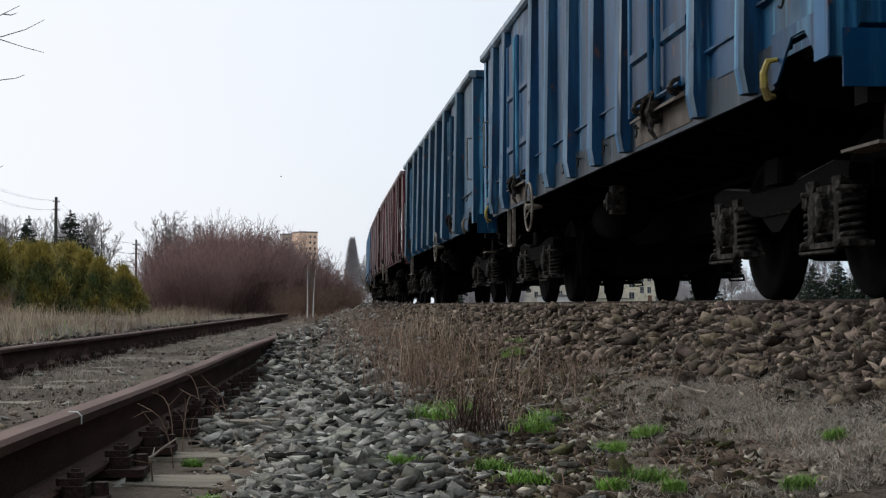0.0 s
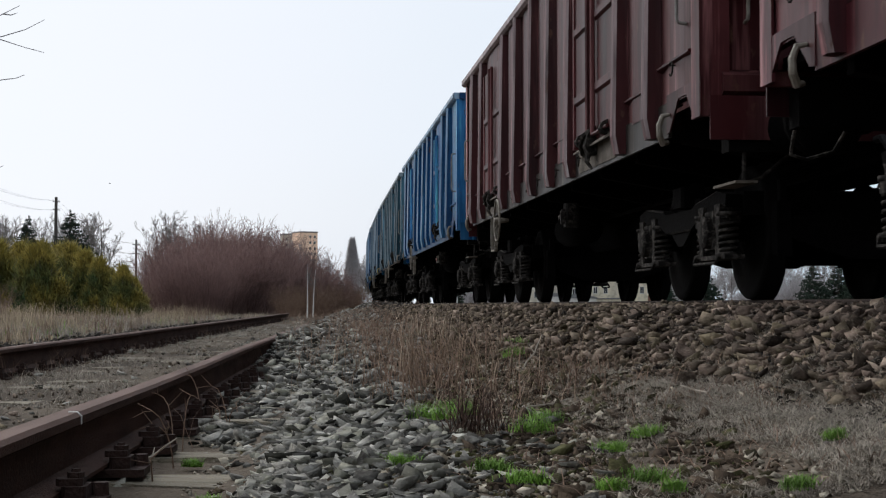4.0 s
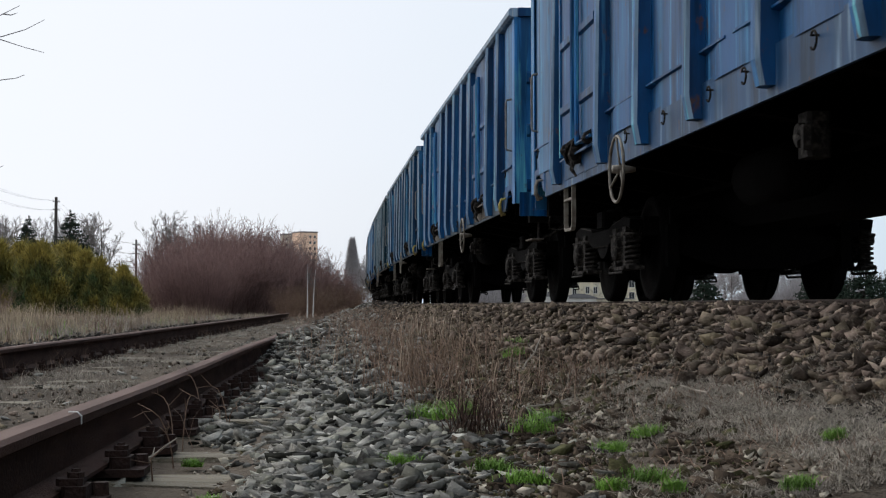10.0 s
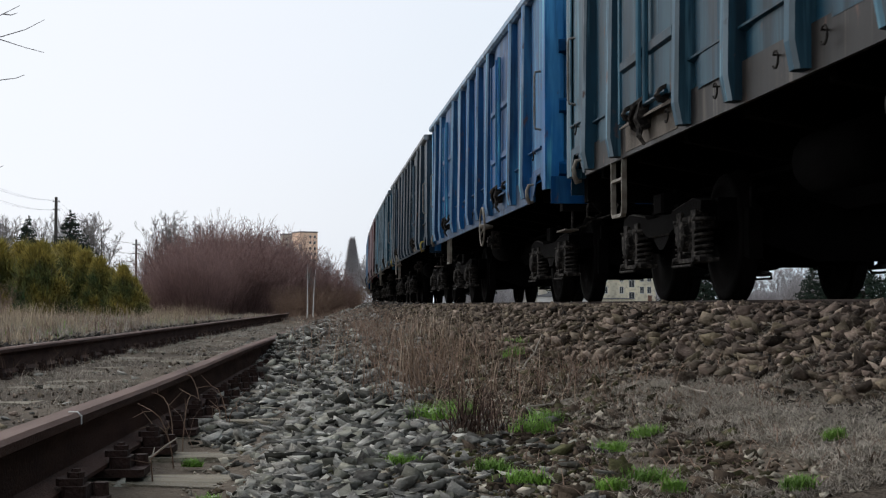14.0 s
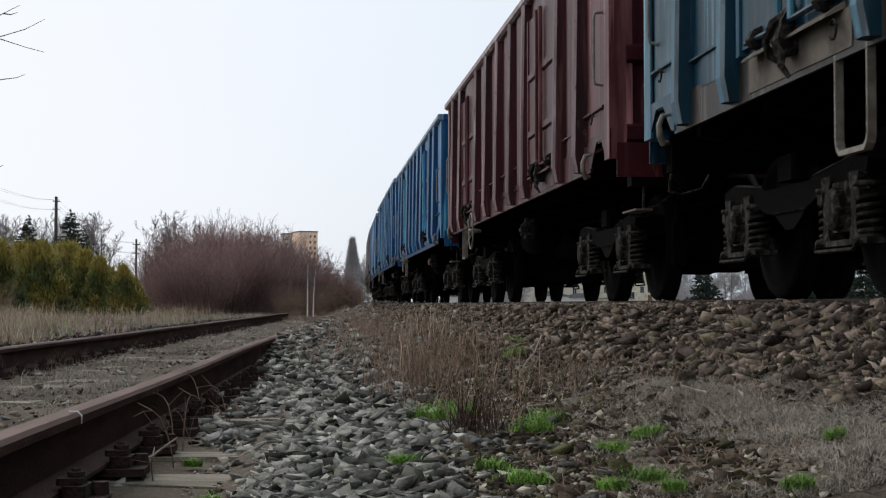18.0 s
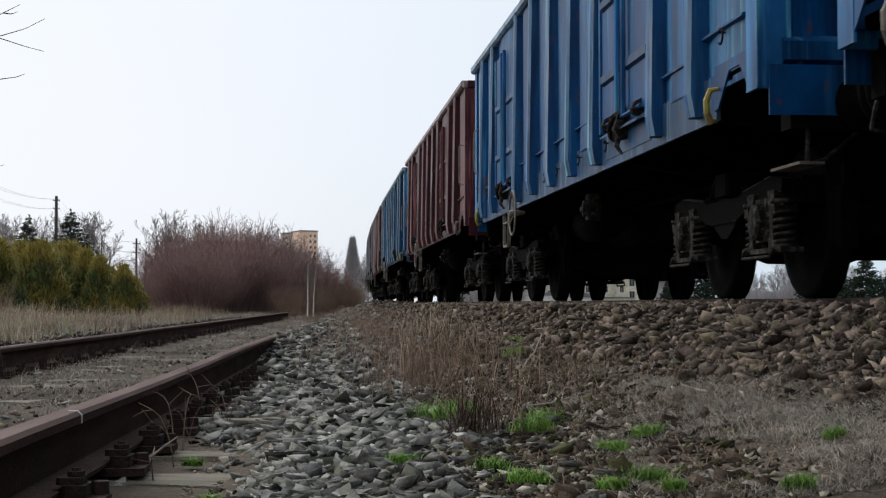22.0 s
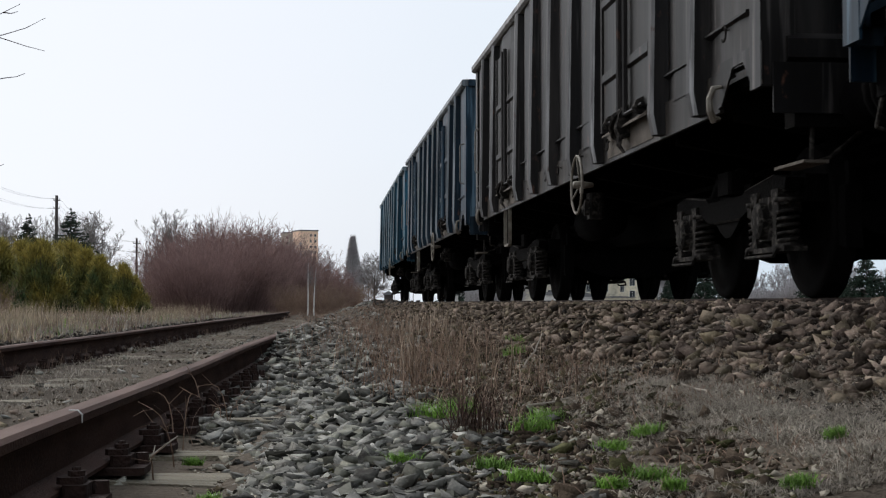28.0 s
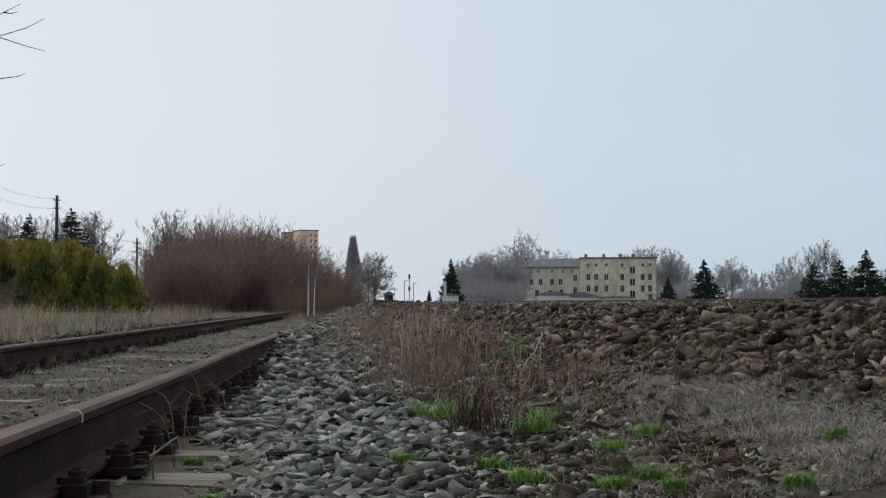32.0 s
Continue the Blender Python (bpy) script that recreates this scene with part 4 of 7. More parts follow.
def train():
    rear = {25: 4.837 + 25 * PITCH + 6.39 + 1.7}
    for i in range(24, -1, -1):
        rear[i] = rear[i + 1] - (LONG if TRAIN[i + 1][4] else PITCH)
    out = []
    for i, words, paint, sill, long_body, grips, rungs, marks, hand, foot in TRAIN:
        half = 7.24 if long_body else 6.39
        pivot = 10.95 if long_body else 8.92
        kind = "long open coal wagon" if long_body else "open coal wagon"
        stakes = (0.7, 2.1, 3.5, 5.6) if long_body else (0.0, 1.12, 2.2, 4.25, 5.27)
        w = wagon(words, paint, sill, half, pivot, hand, foot, stakes, 4.55 if long_body else 3.22, grips, rungs,
                  "%s steel %s rolling on the main line" % (words, kind), marks, 4 if i == 3 else 0, i in (5, 16, 17, 20), TALLER.get(i, 0.0), VALVE.get(i, -0.6))
        out.append((w, rear[i] - half, pivot))
    return out


WAGONS = train()


def wagon_pose(s, pivot):
    """The wagon's two pivots lie on the line."""
    a, b = line_at(s + pivot / 2)[0], line_at(s - pivot / 2)[0]
    d = a - b
    m = (a + b) / 2
    return pose(m.x, m.y, 0, 0, 0, -math.degrees(math.atan2(d.x, d.y)))


def motions():
    fly()
    for w, s0, pivot in WAGONS:
        times = [k * 0.5 for k in range(65)]
        walk(w, [(t, wagon_pose(s0 - travelled(t), pivot)) for t in times])
        # the wheels roll while the wagon is within 120 m of the eye
        rows_at = [k / 30 for k in range(961) if -25 < s0 - travelled(k / 30) < 115] or [0.0]
        steps = sorted({0.0, 32.0, *rows_at})
        for ws, k in WHEELS[w]:
            rows = [(t, pose(0, k, 0.46, math.degrees((travelled(min(max(t, rows_at[0]), rows_at[-1])) % (2 * math.pi * 0.46)) / 0.46), 0, 0)) for t in steps]
            walk(ws, rows)
# ---- scattered pieces ----
def add_mesh(name, verts, faces, material, parent=None, smooth=False):
    """A mesh from arrays of points and of triangles or quads."""
    me = bpy.data.meshes.new(name)
    k = faces.shape[1]
    me.vertices.add(len(verts))
    me.vertices.foreach_set("co", np.asarray(verts, dtype=np.float32).ravel())
    me.loops.add(faces.size)
    me.loops.foreach_set("vertex_index", faces.astype(np.int32).ravel())
    me.polygons.add(len(faces))
    me.polygons.foreach_set("loop_start", np.arange(0, faces.size, k, dtype=np.int32))
    if smooth:
        me.polygons.foreach_set("use_smooth", np.ones(len(faces), dtype=bool))
    me.update(calc_edges=True)
    me.materials.append(material)
    ob = new(name, me)
    if parent:
        ob.parent = parent
    return ob


def stone_shape(seed):
    """A broken angular stone: a squashed block with some corners knocked off."""
    r = random.Random(seed)
    bm = bmesh.new()
    lost = r.sample(range(8), 3)
    for k in range(8):
        x, y, z = (k & 1) * 2 - 1, (k >> 1 & 1) * 2 - 1, (k >> 2 & 1) * 2 - 1
        if k in lost:
            x, y, z = x * r.uniform(0.2, 0.75), y * r.uniform(0.25, 0.8), z * r.uniform(0.4, 0.9)
        bm.verts.new((x * 0.46 * r.uniform(0.62, 1.2), y * 0.36 * r.uniform(0.6, 1.25), z * 0.23 * r.uniform(0.45, 1.25)))
    bmesh.ops.convex_hull(bm, input=bm.verts)
    bmesh.ops.delete(bm, geom=[v for v in bm.verts if not v.link_faces], context="VERTS")
    bmesh.ops.triangulate(bm, faces=bm.faces)
    bm.verts.index_update()
    v = np.array([p.co[:] for p in bm.verts])
    f = np.array([[q.index for q in g.verts] for g in bm.faces])
    bm.free()
    return v, f


SHAPES = [stone_shape(k) for k in range(16)]


def turns(n, rng, tilt=0.5):
    """Random turn matrices, mostly about z."""
    a, b, c = rng.uniform(0, 6.283, n), rng.normal(0, tilt, n), rng.normal(0, tilt, n)
    ca, sa, cb, sb, cc, sc = np.cos(a), np.sin(a), np.cos(b), np.sin(b), np.cos(c), np.sin(c)
    m = np.empty((n, 3, 3))
    m[:, 0, 0], m[:, 0, 1], m[:, 0, 2] = ca * cb, ca * sb * sc - sa * cc, ca * sb * cc + sa * sc
    m[:, 1, 0], m[:, 1, 1], m[:, 1, 2] = sa * cb, sa * sb * sc + ca * cc, sa * sb * cc - ca * sc
    m[:, 2, 0], m[:, 2, 1], m[:, 2, 2] = -sb, cb * sc, cb * cc
    return m


def strew(name, places, sizes, material, rng, parent=None, tilt=0.42, flat=1.0):
    """Many stones as one mesh."""
    vs, fs, at = [], [], 0
    kind = rng.integers(0, len(SHAPES), len(places))
    for k, (v, f) in enumerate(SHAPES):
        pick = np.where(kind == k)[0]
        if not len(pick):
            continue
        m = turns(len(pick), rng, tilt)
        own = v[None] * rng.uniform((0.7, 0.7, 0.5 * flat), (1.35, 1.25, 1.2 * flat), (len(pick), 3))[:, None, :]
        w = np.einsum("nij,nvj->nvi", m, own) * sizes[pick][:, None, None] + places[pick][:, None, :]
        vs.append(w.reshape(-1, 3))
        idx = f[None] + (np.arange(len(pick)) * len(v))[:, None, None] + at
        fs.append(idx.reshape(-1, 3))
        at += len(pick) * len(v)
    return add_mesh(name, np.concatenate(vs), np.concatenate(fs), material, parent)


def blades(name, roots, tall, lean, wide, material, rng, parent=None, curl=0.5):
    """Grass blades: three-sided tapering leaves that bend over."""
    n = len(roots)
    a = rng.uniform(0, 6.283, n)
    out = np.stack([np.cos(a), np.sin(a), np.zeros(n)], 1)
    side = np.stack([-np.sin(a), np.cos(a), np.zeros(n)], 1)
    lean = (lean * rng.uniform(0.2, 1.6, n))[:, None]
    tall, wide = tall[:, None], wide * rng.uniform(0.6, 1.3, n)[:, None]
    up = np.array([[0, 0, 1.0]])
    mid = roots + up * tall * 0.55 + out * tall * lean * 0.35
    tip = roots + up * tall * (1 - 0.25 * curl * lean) + out * tall * lean
    back = out * wide * 0.35
    v = np.stack([roots - side * wide, roots + side * wide, roots - back, mid - side * wide * 0.75, mid + side * wide * 0.75, mid - back * 0.7, tip], 1).reshape(-1, 3)
    f = np.array([[0, 1, 4], [0, 4, 3], [1, 2, 5], [1, 5, 4], [2, 0, 3], [2, 3, 5], [3, 4, 6], [4, 5, 6], [5, 3, 6]])
    fs = (f[None] + (np.arange(n) * 7)[:, None, None]).reshape(-1, 3)
    return add_mesh(name, v, fs, material, parent)


def heights(x, y):
    return np.array([height(a, b) for a, b in zip(x, y)])


rng = np.random.default_rng(5)


# ---- the old siding: sleepers, chairs ----
def siding_track():
    t = empty("siding_track")
    tagged(t, "disused siding with rust-brown rails on rotting sleepers", "railway track", kind="structure")
    for ob in list(scene.objects):
        if ob.name.startswith("siding_rail"):
            ob.parent = t
    sleepers = []
    for k in range(4):
        bm = bmesh.new()
        hull_box(bm, -1.3, 1.3, -0.12, 0.12, -0.15, 0.0, 0.03)
        bmesh.ops.bevel(bm, geom=[e for e in bm.edges if abs(e.verts[0].co.z) < 0.01 and abs(e.verts[1].co.z) < 0.01], offset=0.025, segments=2, affect="EDGES")
        bmesh.ops.subdivide_edges(bm, edges=[e for e in bm.edges if e.calc_length() > 1], cuts=9)
        for v in bm.verts:
            v.co += Vector((0, 0.012 * noise.noise(v.co * 4 + Vector((k * 9, 0, 0))), 0.014 * noise.noise(v.co * 5 + Vector((0, k * 7, 0)))))
        sleepers.append(mesh_of(bm, M_SLEEPER))
    bm = bmesh.new()
    hull_box(bm, -0.17, 0.17, -0.075, 0.075, 0.0, 0.02, 0.015)
    for s in (-1, 1):
        hull_box(bm, min(s * 0.075, s * 0.13), max(s * 0.075, s * 0.13), -0.05, 0.05, 0.02, 0.05, 0.01)
        hull_box(bm, min(s * 0.06, s * 0.12), max(s * 0.06, s * 0.12), -0.035, 0.035, 0.05, 0.066, 0.01)
        lathe(bm, [(0.066, 0.02), (0.078, 0.02), (0.079, 0.011), (0.086, 0.01)], "z", 6, (s * 0.1, 0.0, 0))
        lathe(bm, [(0.02, 0.02), (0.05, 0.018)], "z", 6, (s * 0.148, 0.045, 0))
    chair = mesh_of(bm, M_CLIP)
    for k in range(88):
        s = -13.3 + k * 0.62 + rnd(-0.04, 0.04)
        m = siding(s, SIDE_MID + rnd(-0.05, 0.05), SIDE_Z - 0.182 + rnd(-0.008, 0.0))
        ob = link("sleeper", sleepers[k % 4], t, Matrix.Translation(m) @ pose(0, 0, 0, 0, rnd(-0.6, 0.6), -2.29 + rnd(-1.5, 1.5)))
        for x in (SIDE_NEAR, SIDE_FAR) if s < 12.4 else (SIDE_FAR,):
            c = siding(s, x, SIDE_Z - 0.183)
            link("rail_chair", chair, ob, ob.matrix_basis.inverted() @ Matrix.Translation(c) @ pose(0, 0, 0, 0, 0, -2.29))
    # white paint mark across the rail head
    bm = bmesh.new()
    prof = [(0.004, 0.002), (0.0265, 0.002), (0.038, -0.0095), (0.038, -0.031), (0.0355, -0.031), (0.0355, -0.0105), (0.0255, -0.0005), (0.004, -0.0005)]
    sweep(bm, prof, [(siding(3.82, SIDE_NEAR, SIDE_Z + 0.0015), SIDE_V, (0, 0, 1)), (siding(3.831, SIDE_NEAR, SIDE_Z + 0.0015), SIDE_V, (0, 0, 1))])
    bmesh.ops.recalc_face_normals(bm, faces=bm.faces)
    part("paint_mark", bm, M_WHITE, t, "white paint mark on the rail head")


siding_track()


def main_track():
    t = empty("main_track")
    tagged(t, "main line rails on concrete sleepers in deep ballast", "railway track", kind="structure")
    for ob in list(scene.objects):
        if ob.name.startswith("main_rail"):
            ob.parent = t
    bm = bmesh.new()
    prism(bm, [(-1.3, -0.14, -0.36), (-1.3, 0.14, -0.36), (-1.3, 0.11, -0.165), (-1.3, -0.11, -0.165)], (2.6, 0, 0))
    me = mesh_of(bm, M_SLEEPER)
    for k in range(130):
        s = -12 + k * 0.62
        p, b = line_at(s)
        link("sleeper", me, t, pose(p.x, p.y, 0, 0, 0, -math.degrees(b)))


main_track()


# ---- ballast and stones ----
def stones():
    # grey stones of the path between the tracks; the ones next to the eye are separate pieces
    n = 46000
    y = 2.9 + 26 * rng.uniform(0, 1, n) ** 1.7
    u = np.clip((y - 3.9) / 2.4, 0, 1)
    left = -0.1 - 0.36 * u * u * (3 - 2 * u) + 0.03 * np.maximum(y - 6.3, 0) + 0.05 * rng.normal(0, 1, n)
    right = 0.22 + 0.045 * y + 0.1 * np.sin(y * 1.7) + 0.18 * rng.normal(0, 1, n)
    x = left + (right - left) * rng.uniform(0, 1, n)
    size = np.clip(rng.lognormal(np.log(0.028), 0.5, n) * np.where(rng.uniform(0, 1, n) < 0.07, 2.0, 1.0), 0.01, np.clip(0.035 + 0.007 * y, 0.05, 0.1))
    p = np.stack([x, y, heights(x, y) + size * rng.uniform(-0.25, 0.35, n)], 1)
    thin = (rng.uniform(0, 1, n) < 0.35) | (y > 4.1) | (x < 0.02)
    x, y, size, p = x[thin], y[thin], size[thin], p[thin]
    order = np.argsort(y - 0.6 * (size > 0.05))
    first, rest = order[:280], order[280:]
    tagged(strew("loose_ballast", p[rest], size[rest], M_STONE, rng, None, 0.25, 0.82), "grey angular ballast stones along the path", "ballast", kind="stuff")
    nf = 9000
    yf = 24 + 85 * rng.uniform(0, 1, nf) ** 1.3
    xf = -1.0 + 0.039 * yf + (1.25 + 0.004 * yf) * rng.uniform(0, 1, nf)
    sf = np.clip(rng.lognormal(np.log(0.055), 0.35, nf), 0.03, 0.12)
    tagged(strew("far_path_ballast", np.stack([xf, yf, heights(xf, yf) + 0.3 * sf], 1), sf, M_STONE, rng, None, 0.2, 0.9), "grey ballast stones where the path runs on beside the line", "ballast", kind="stuff")
    meshes = []
    for v, f in SHAPES:
        me = bpy.data.meshes.new("stone")
        me.from_pydata([tuple(q) for q in v], [], [tuple(int(i) for i in g) for g in f])
        me.materials.append(M_STONE_ONE)
        meshes.append(me)
    for k in first:
        ob = link("stone", meshes[int(rng.integers(0, 16))], GROUND)
        ob.matrix_basis = pose(*p[k], rnd(-20, 20), rnd(-20, 20), rnd(0, 360)) @ Matrix.Diagonal((size[k] * rnd(0.7, 1.3), size[k] * rnd(0.7, 1.25), size[k] * rnd(0.4, 0.95), 1))
    # dark chips in the gaps between the stones: gap shade put into their colour
    nc = 9000
    yd = 2.9 + 12 * rng.uniform(0, 1, nc) ** 1.5
    xd = -0.3 + 0.02 * yd + rng.uniform(0, 0.75, nc)
    sd = np.clip(rng.lognormal(np.log(0.013), 0.4, nc), 0.006, 0.03)
    tagged(strew("stone_chips", np.stack([xd, yd, heights(xd, yd) + 0.004], 1), sd, M_CLOD, rng), "chips coloured dark as the shade between the stones", "gravel", kind="stuff")
    # brown stones of the main line's shoulder
    n = 40000
    y = 3.2 + 34 * rng.uniform(0, 1, n) ** 1.6
    foot = -2.2 - 0.35 * np.clip((y - 5.0) / 5.0, 0, 1) + 0.07 * rng.normal(0, 1, n)
    m = foot - (foot + 0.8) * rng.uniform(0, 1, n) ** 0.9
    x = m + np.array([line_at(v)[0].x for v in y])
    size = np.clip(rng.lognormal(np.log(0.036), 0.4, n) * np.where(rng.uniform(0, 1, n) < 0.09, 1.8, 1.0), 0.014, np.where(y < 5.5, 0.075, 0.095))
    p = np.stack([x, y, np.minimum(heights(x, y) + size * rng.uniform(-0.4, 0.6, n), -0.028 - 0.32 * size)], 1)
    order = np.argsort(y + 2.0 * np.abs(m + 2.0))
    first, rest = order[:290], order[290:]
    dark_part = (m[rest] > -1.9 + 0.25 * rng.normal(0, 1, len(rest))) & (y[rest] < 8.5 + rng.normal(0, 0.8, len(rest)))
    tagged(strew("dark_shoulder_ballast", p[rest[dark_part]], size[rest[dark_part]], M_DARK_STONE, rng), "dark brown ballast stones below the rail", "ballast", kind="stuff")
    rest = rest[~dark_part]
    tagged(strew("shoulder_ballast", p[rest], size[rest], M_RUSTY_STONE, rng), "rust-brown ballast stones heaped along the main line", "ballast", kind="stuff")
    # more chips here, near black to paint the shade between shoulder stones
    nc = 14000
    yd = 3.2 + 18 * rng.uniform(0, 1, nc) ** 1.5
    xd = np.array([line_at(v)[0].x for v in yd]) + rng.uniform(-2.4, -0.85, nc)
    sd = np.clip(rng.lognormal(np.log(0.016), 0.4, nc), 0.007, 0.04)
    tagged(strew("shoulder_chips", np.stack([xd, yd, heights(xd, yd) + 0.006], 1), sd, M_OILY, rng), "chips coloured dark as the shade between the shoulder stones", "gravel", kind="stuff")
    meshes = []
    for v, f in SHAPES:
        me = bpy.data.meshes.new("stone")
        me.from_pydata([tuple(q) for q in v], [], [tuple(int(i) for i in g) for g in f])
        me.materials.append(M_RUSTY_ONE)
        meshes.append(me)
    for k in first:
        ob = link("ballast_stone", meshes[int(rng.integers(0, 16))], GROUND)
        ob.matrix_basis = pose(*p[k], rnd(-25, 25), rnd(-25, 25), rnd(0, 360)) @ Matrix.Diagonal((size[k] * rnd(0.7, 1.5), size[k] * rnd(0.6, 1.25), size[k] * rnd(0.5, 1.2), 1))
    # the same stones, thinner, behind the eye
    n = 4500
    y = rng.uniform(-14, 3.0, n)
    m = rng.choice([0, 1], n)
    x = np.where(m == 0, rng.uniform(-0.4, 0.7, n), TRACK_X + rng.uniform(-2.5, -0.8, n))
    x = np.where((np.abs(x) < 0.4) & (np.abs(y) < 0.5), x + 1.0, x)
    size = np.clip(rng.lognormal(np.log(0.05), 0.35, n), 0.02, 0.1)
    p = np.stack([x, y, heights(x, y)], 1)
    tagged(strew("rear_ballast", p, size, M_STONE, rng), "grey ballast stones along the path and track", "ballast", kind="stuff")
    # far shoulder, track bed and sparse gravel in the siding
    n = 9000
    y = 30 + 90 * rng.uniform(0, 1, n) ** 1.3
    m = -2.5 + 2.0 * rng.uniform(0, 1, n)
    x = m + np.array([line_at(v)[0].x for v in y])
    size = np.clip(rng.lognormal(np.log(0.08), 0.3, n), 0.03, 0.16)
    p = np.stack([x, y, heights(x, y)], 1)
    n2 = 900
    s, q = rng.uniform(2.5, 30, n2), rng.uniform(-3.2, -0.55, n2)
    x2, y2 = s * SIDE_U.x + q * SIDE_V.x, s * SIDE_U.y + q * SIDE_V.y
    size2 = np.clip(rng.lognormal(np.log(0.035), 0.4, n2), 0.012, 0.08)
    p2 = np.stack([x2, y2, heights(x2, y2)], 1)
    n3 = 4500
    y3 = rng.uniform(-12, 60, n3)
    m3 = rng.uniform(-1.0, 2.4, n3)
    x3 = m3 + np.array([line_at(v)[0].x for v in y3])
    size3 = np.clip(rng.lognormal(np.log(0.06), 0.3, n3), 0.03, 0.12)
    p3 = np.stack([x3, y3, np.minimum(heights(x3, y3) + 0.01, -0.03 - 0.32 * size3)], 1)
    tagged(strew("track_ballast", np.concatenate([p, p3]), np.concatenate([size, size3]), M_OILY, rng), "oil-blackened ballast stones between the sleepers", "ballast", kind="stuff")
    tagged(strew("siding_gravel", p2, size2, M_STONE, rng), "thin grey gravel between the old rails", "gravel", kind="stuff")
    # dark stones along the outer side of the old siding
    nv = 5200
    sv, qv = 6 + 36 * rng.uniform(0, 1, nv) ** 1.4, -2.75 - np.abs(rng.normal(0, 0.5, nv))
    xv, yv = sv * SIDE_U.x + qv * SIDE_V.x, sv * SIDE_U.y + qv * SIDE_V.y
    zv = np.clip(rng.lognormal(np.log(0.034), 0.4, nv), 0.015, 0.08)
    tagged(strew("verge_ballast", np.stack([xv, yv, heights(xv, yv) + 0.3 * zv], 1), zv, M_OILY, rng), "dark ballast stones along the outer side of the siding", "ballast", kind="stuff")
    # pale pebbles and chips on the near soil
    n = 9000
    y = 2.9 + 6 * rng.uniform(0, 1, n) ** 1.4
    x = np.where(rng.uniform(0, 1, n) < 0.5, rng.uniform(-0.3, 1.75, n), 0.45 + 0.05 * y + 0.25 * rng.normal(0, 1, n))
    size = np.clip(rng.lognormal(np.log(0.0125), 0.5, n), 0.005, 0.045)
    p = np.stack([x, y, heights(x, y) + size * 0.1], 1)
    sb, qb = 2.6 + 27 * rng.uniform(0, 1, 7000) ** 1.4, rng.uniform(-3.1, -0.82, 7000)
    xb, yb = sb * SIDE_U.x + qb * SIDE_V.x, sb * SIDE_U.y + qb * SIDE_V.y
    zb = np.clip(rng.lognormal(np.log(0.015), 0.45, 7000), 0.006, 0.045)
    tagged(strew("siding_soil", np.stack([xb, yb, heights(xb, yb) + zb * 0.1], 1), zb, M_RUSTY_STONE, rng), "crumbled brown soil between the old rails", "soil", kind="stuff")
    n = 13000
    yc = 2.9 + 11 * rng.uniform(0, 1, n) ** 1.4
    xc = 0.3 + 0.035 * yc + np.abs(rng.normal(0, 0.55, n))
    near = xc < 0.62 + 0.13 * yc + 0.06 * rng.normal(0, 1, n)
    xc, yc = xc[near], yc[near]
    sc = np.clip(rng.lognormal(np.log(0.019), 0.5, len(xc)), 0.008, 0.07)
    tagged(strew("soil_clods", np.stack([xc, yc, heights(xc, yc) + sc * 0.05], 1), sc, M_CLOD, rng), "dark brown soil clods and leaf litter", "soil", kind="stuff")
    tagged(strew("pebbles", p, size, M_PEBBLE, rng), "small pale pebbles in the soil", "pebbles", kind="stuff")


stones()


# ---- grass and weeds ----
def patch(n, cx, cy, r):
    a, d = rng.uniform(0, 6.283, n), r * np.sqrt(rng.uniform(0, 1, n))
    return cx + d * np.cos(a), cy + d * np.sin(a)


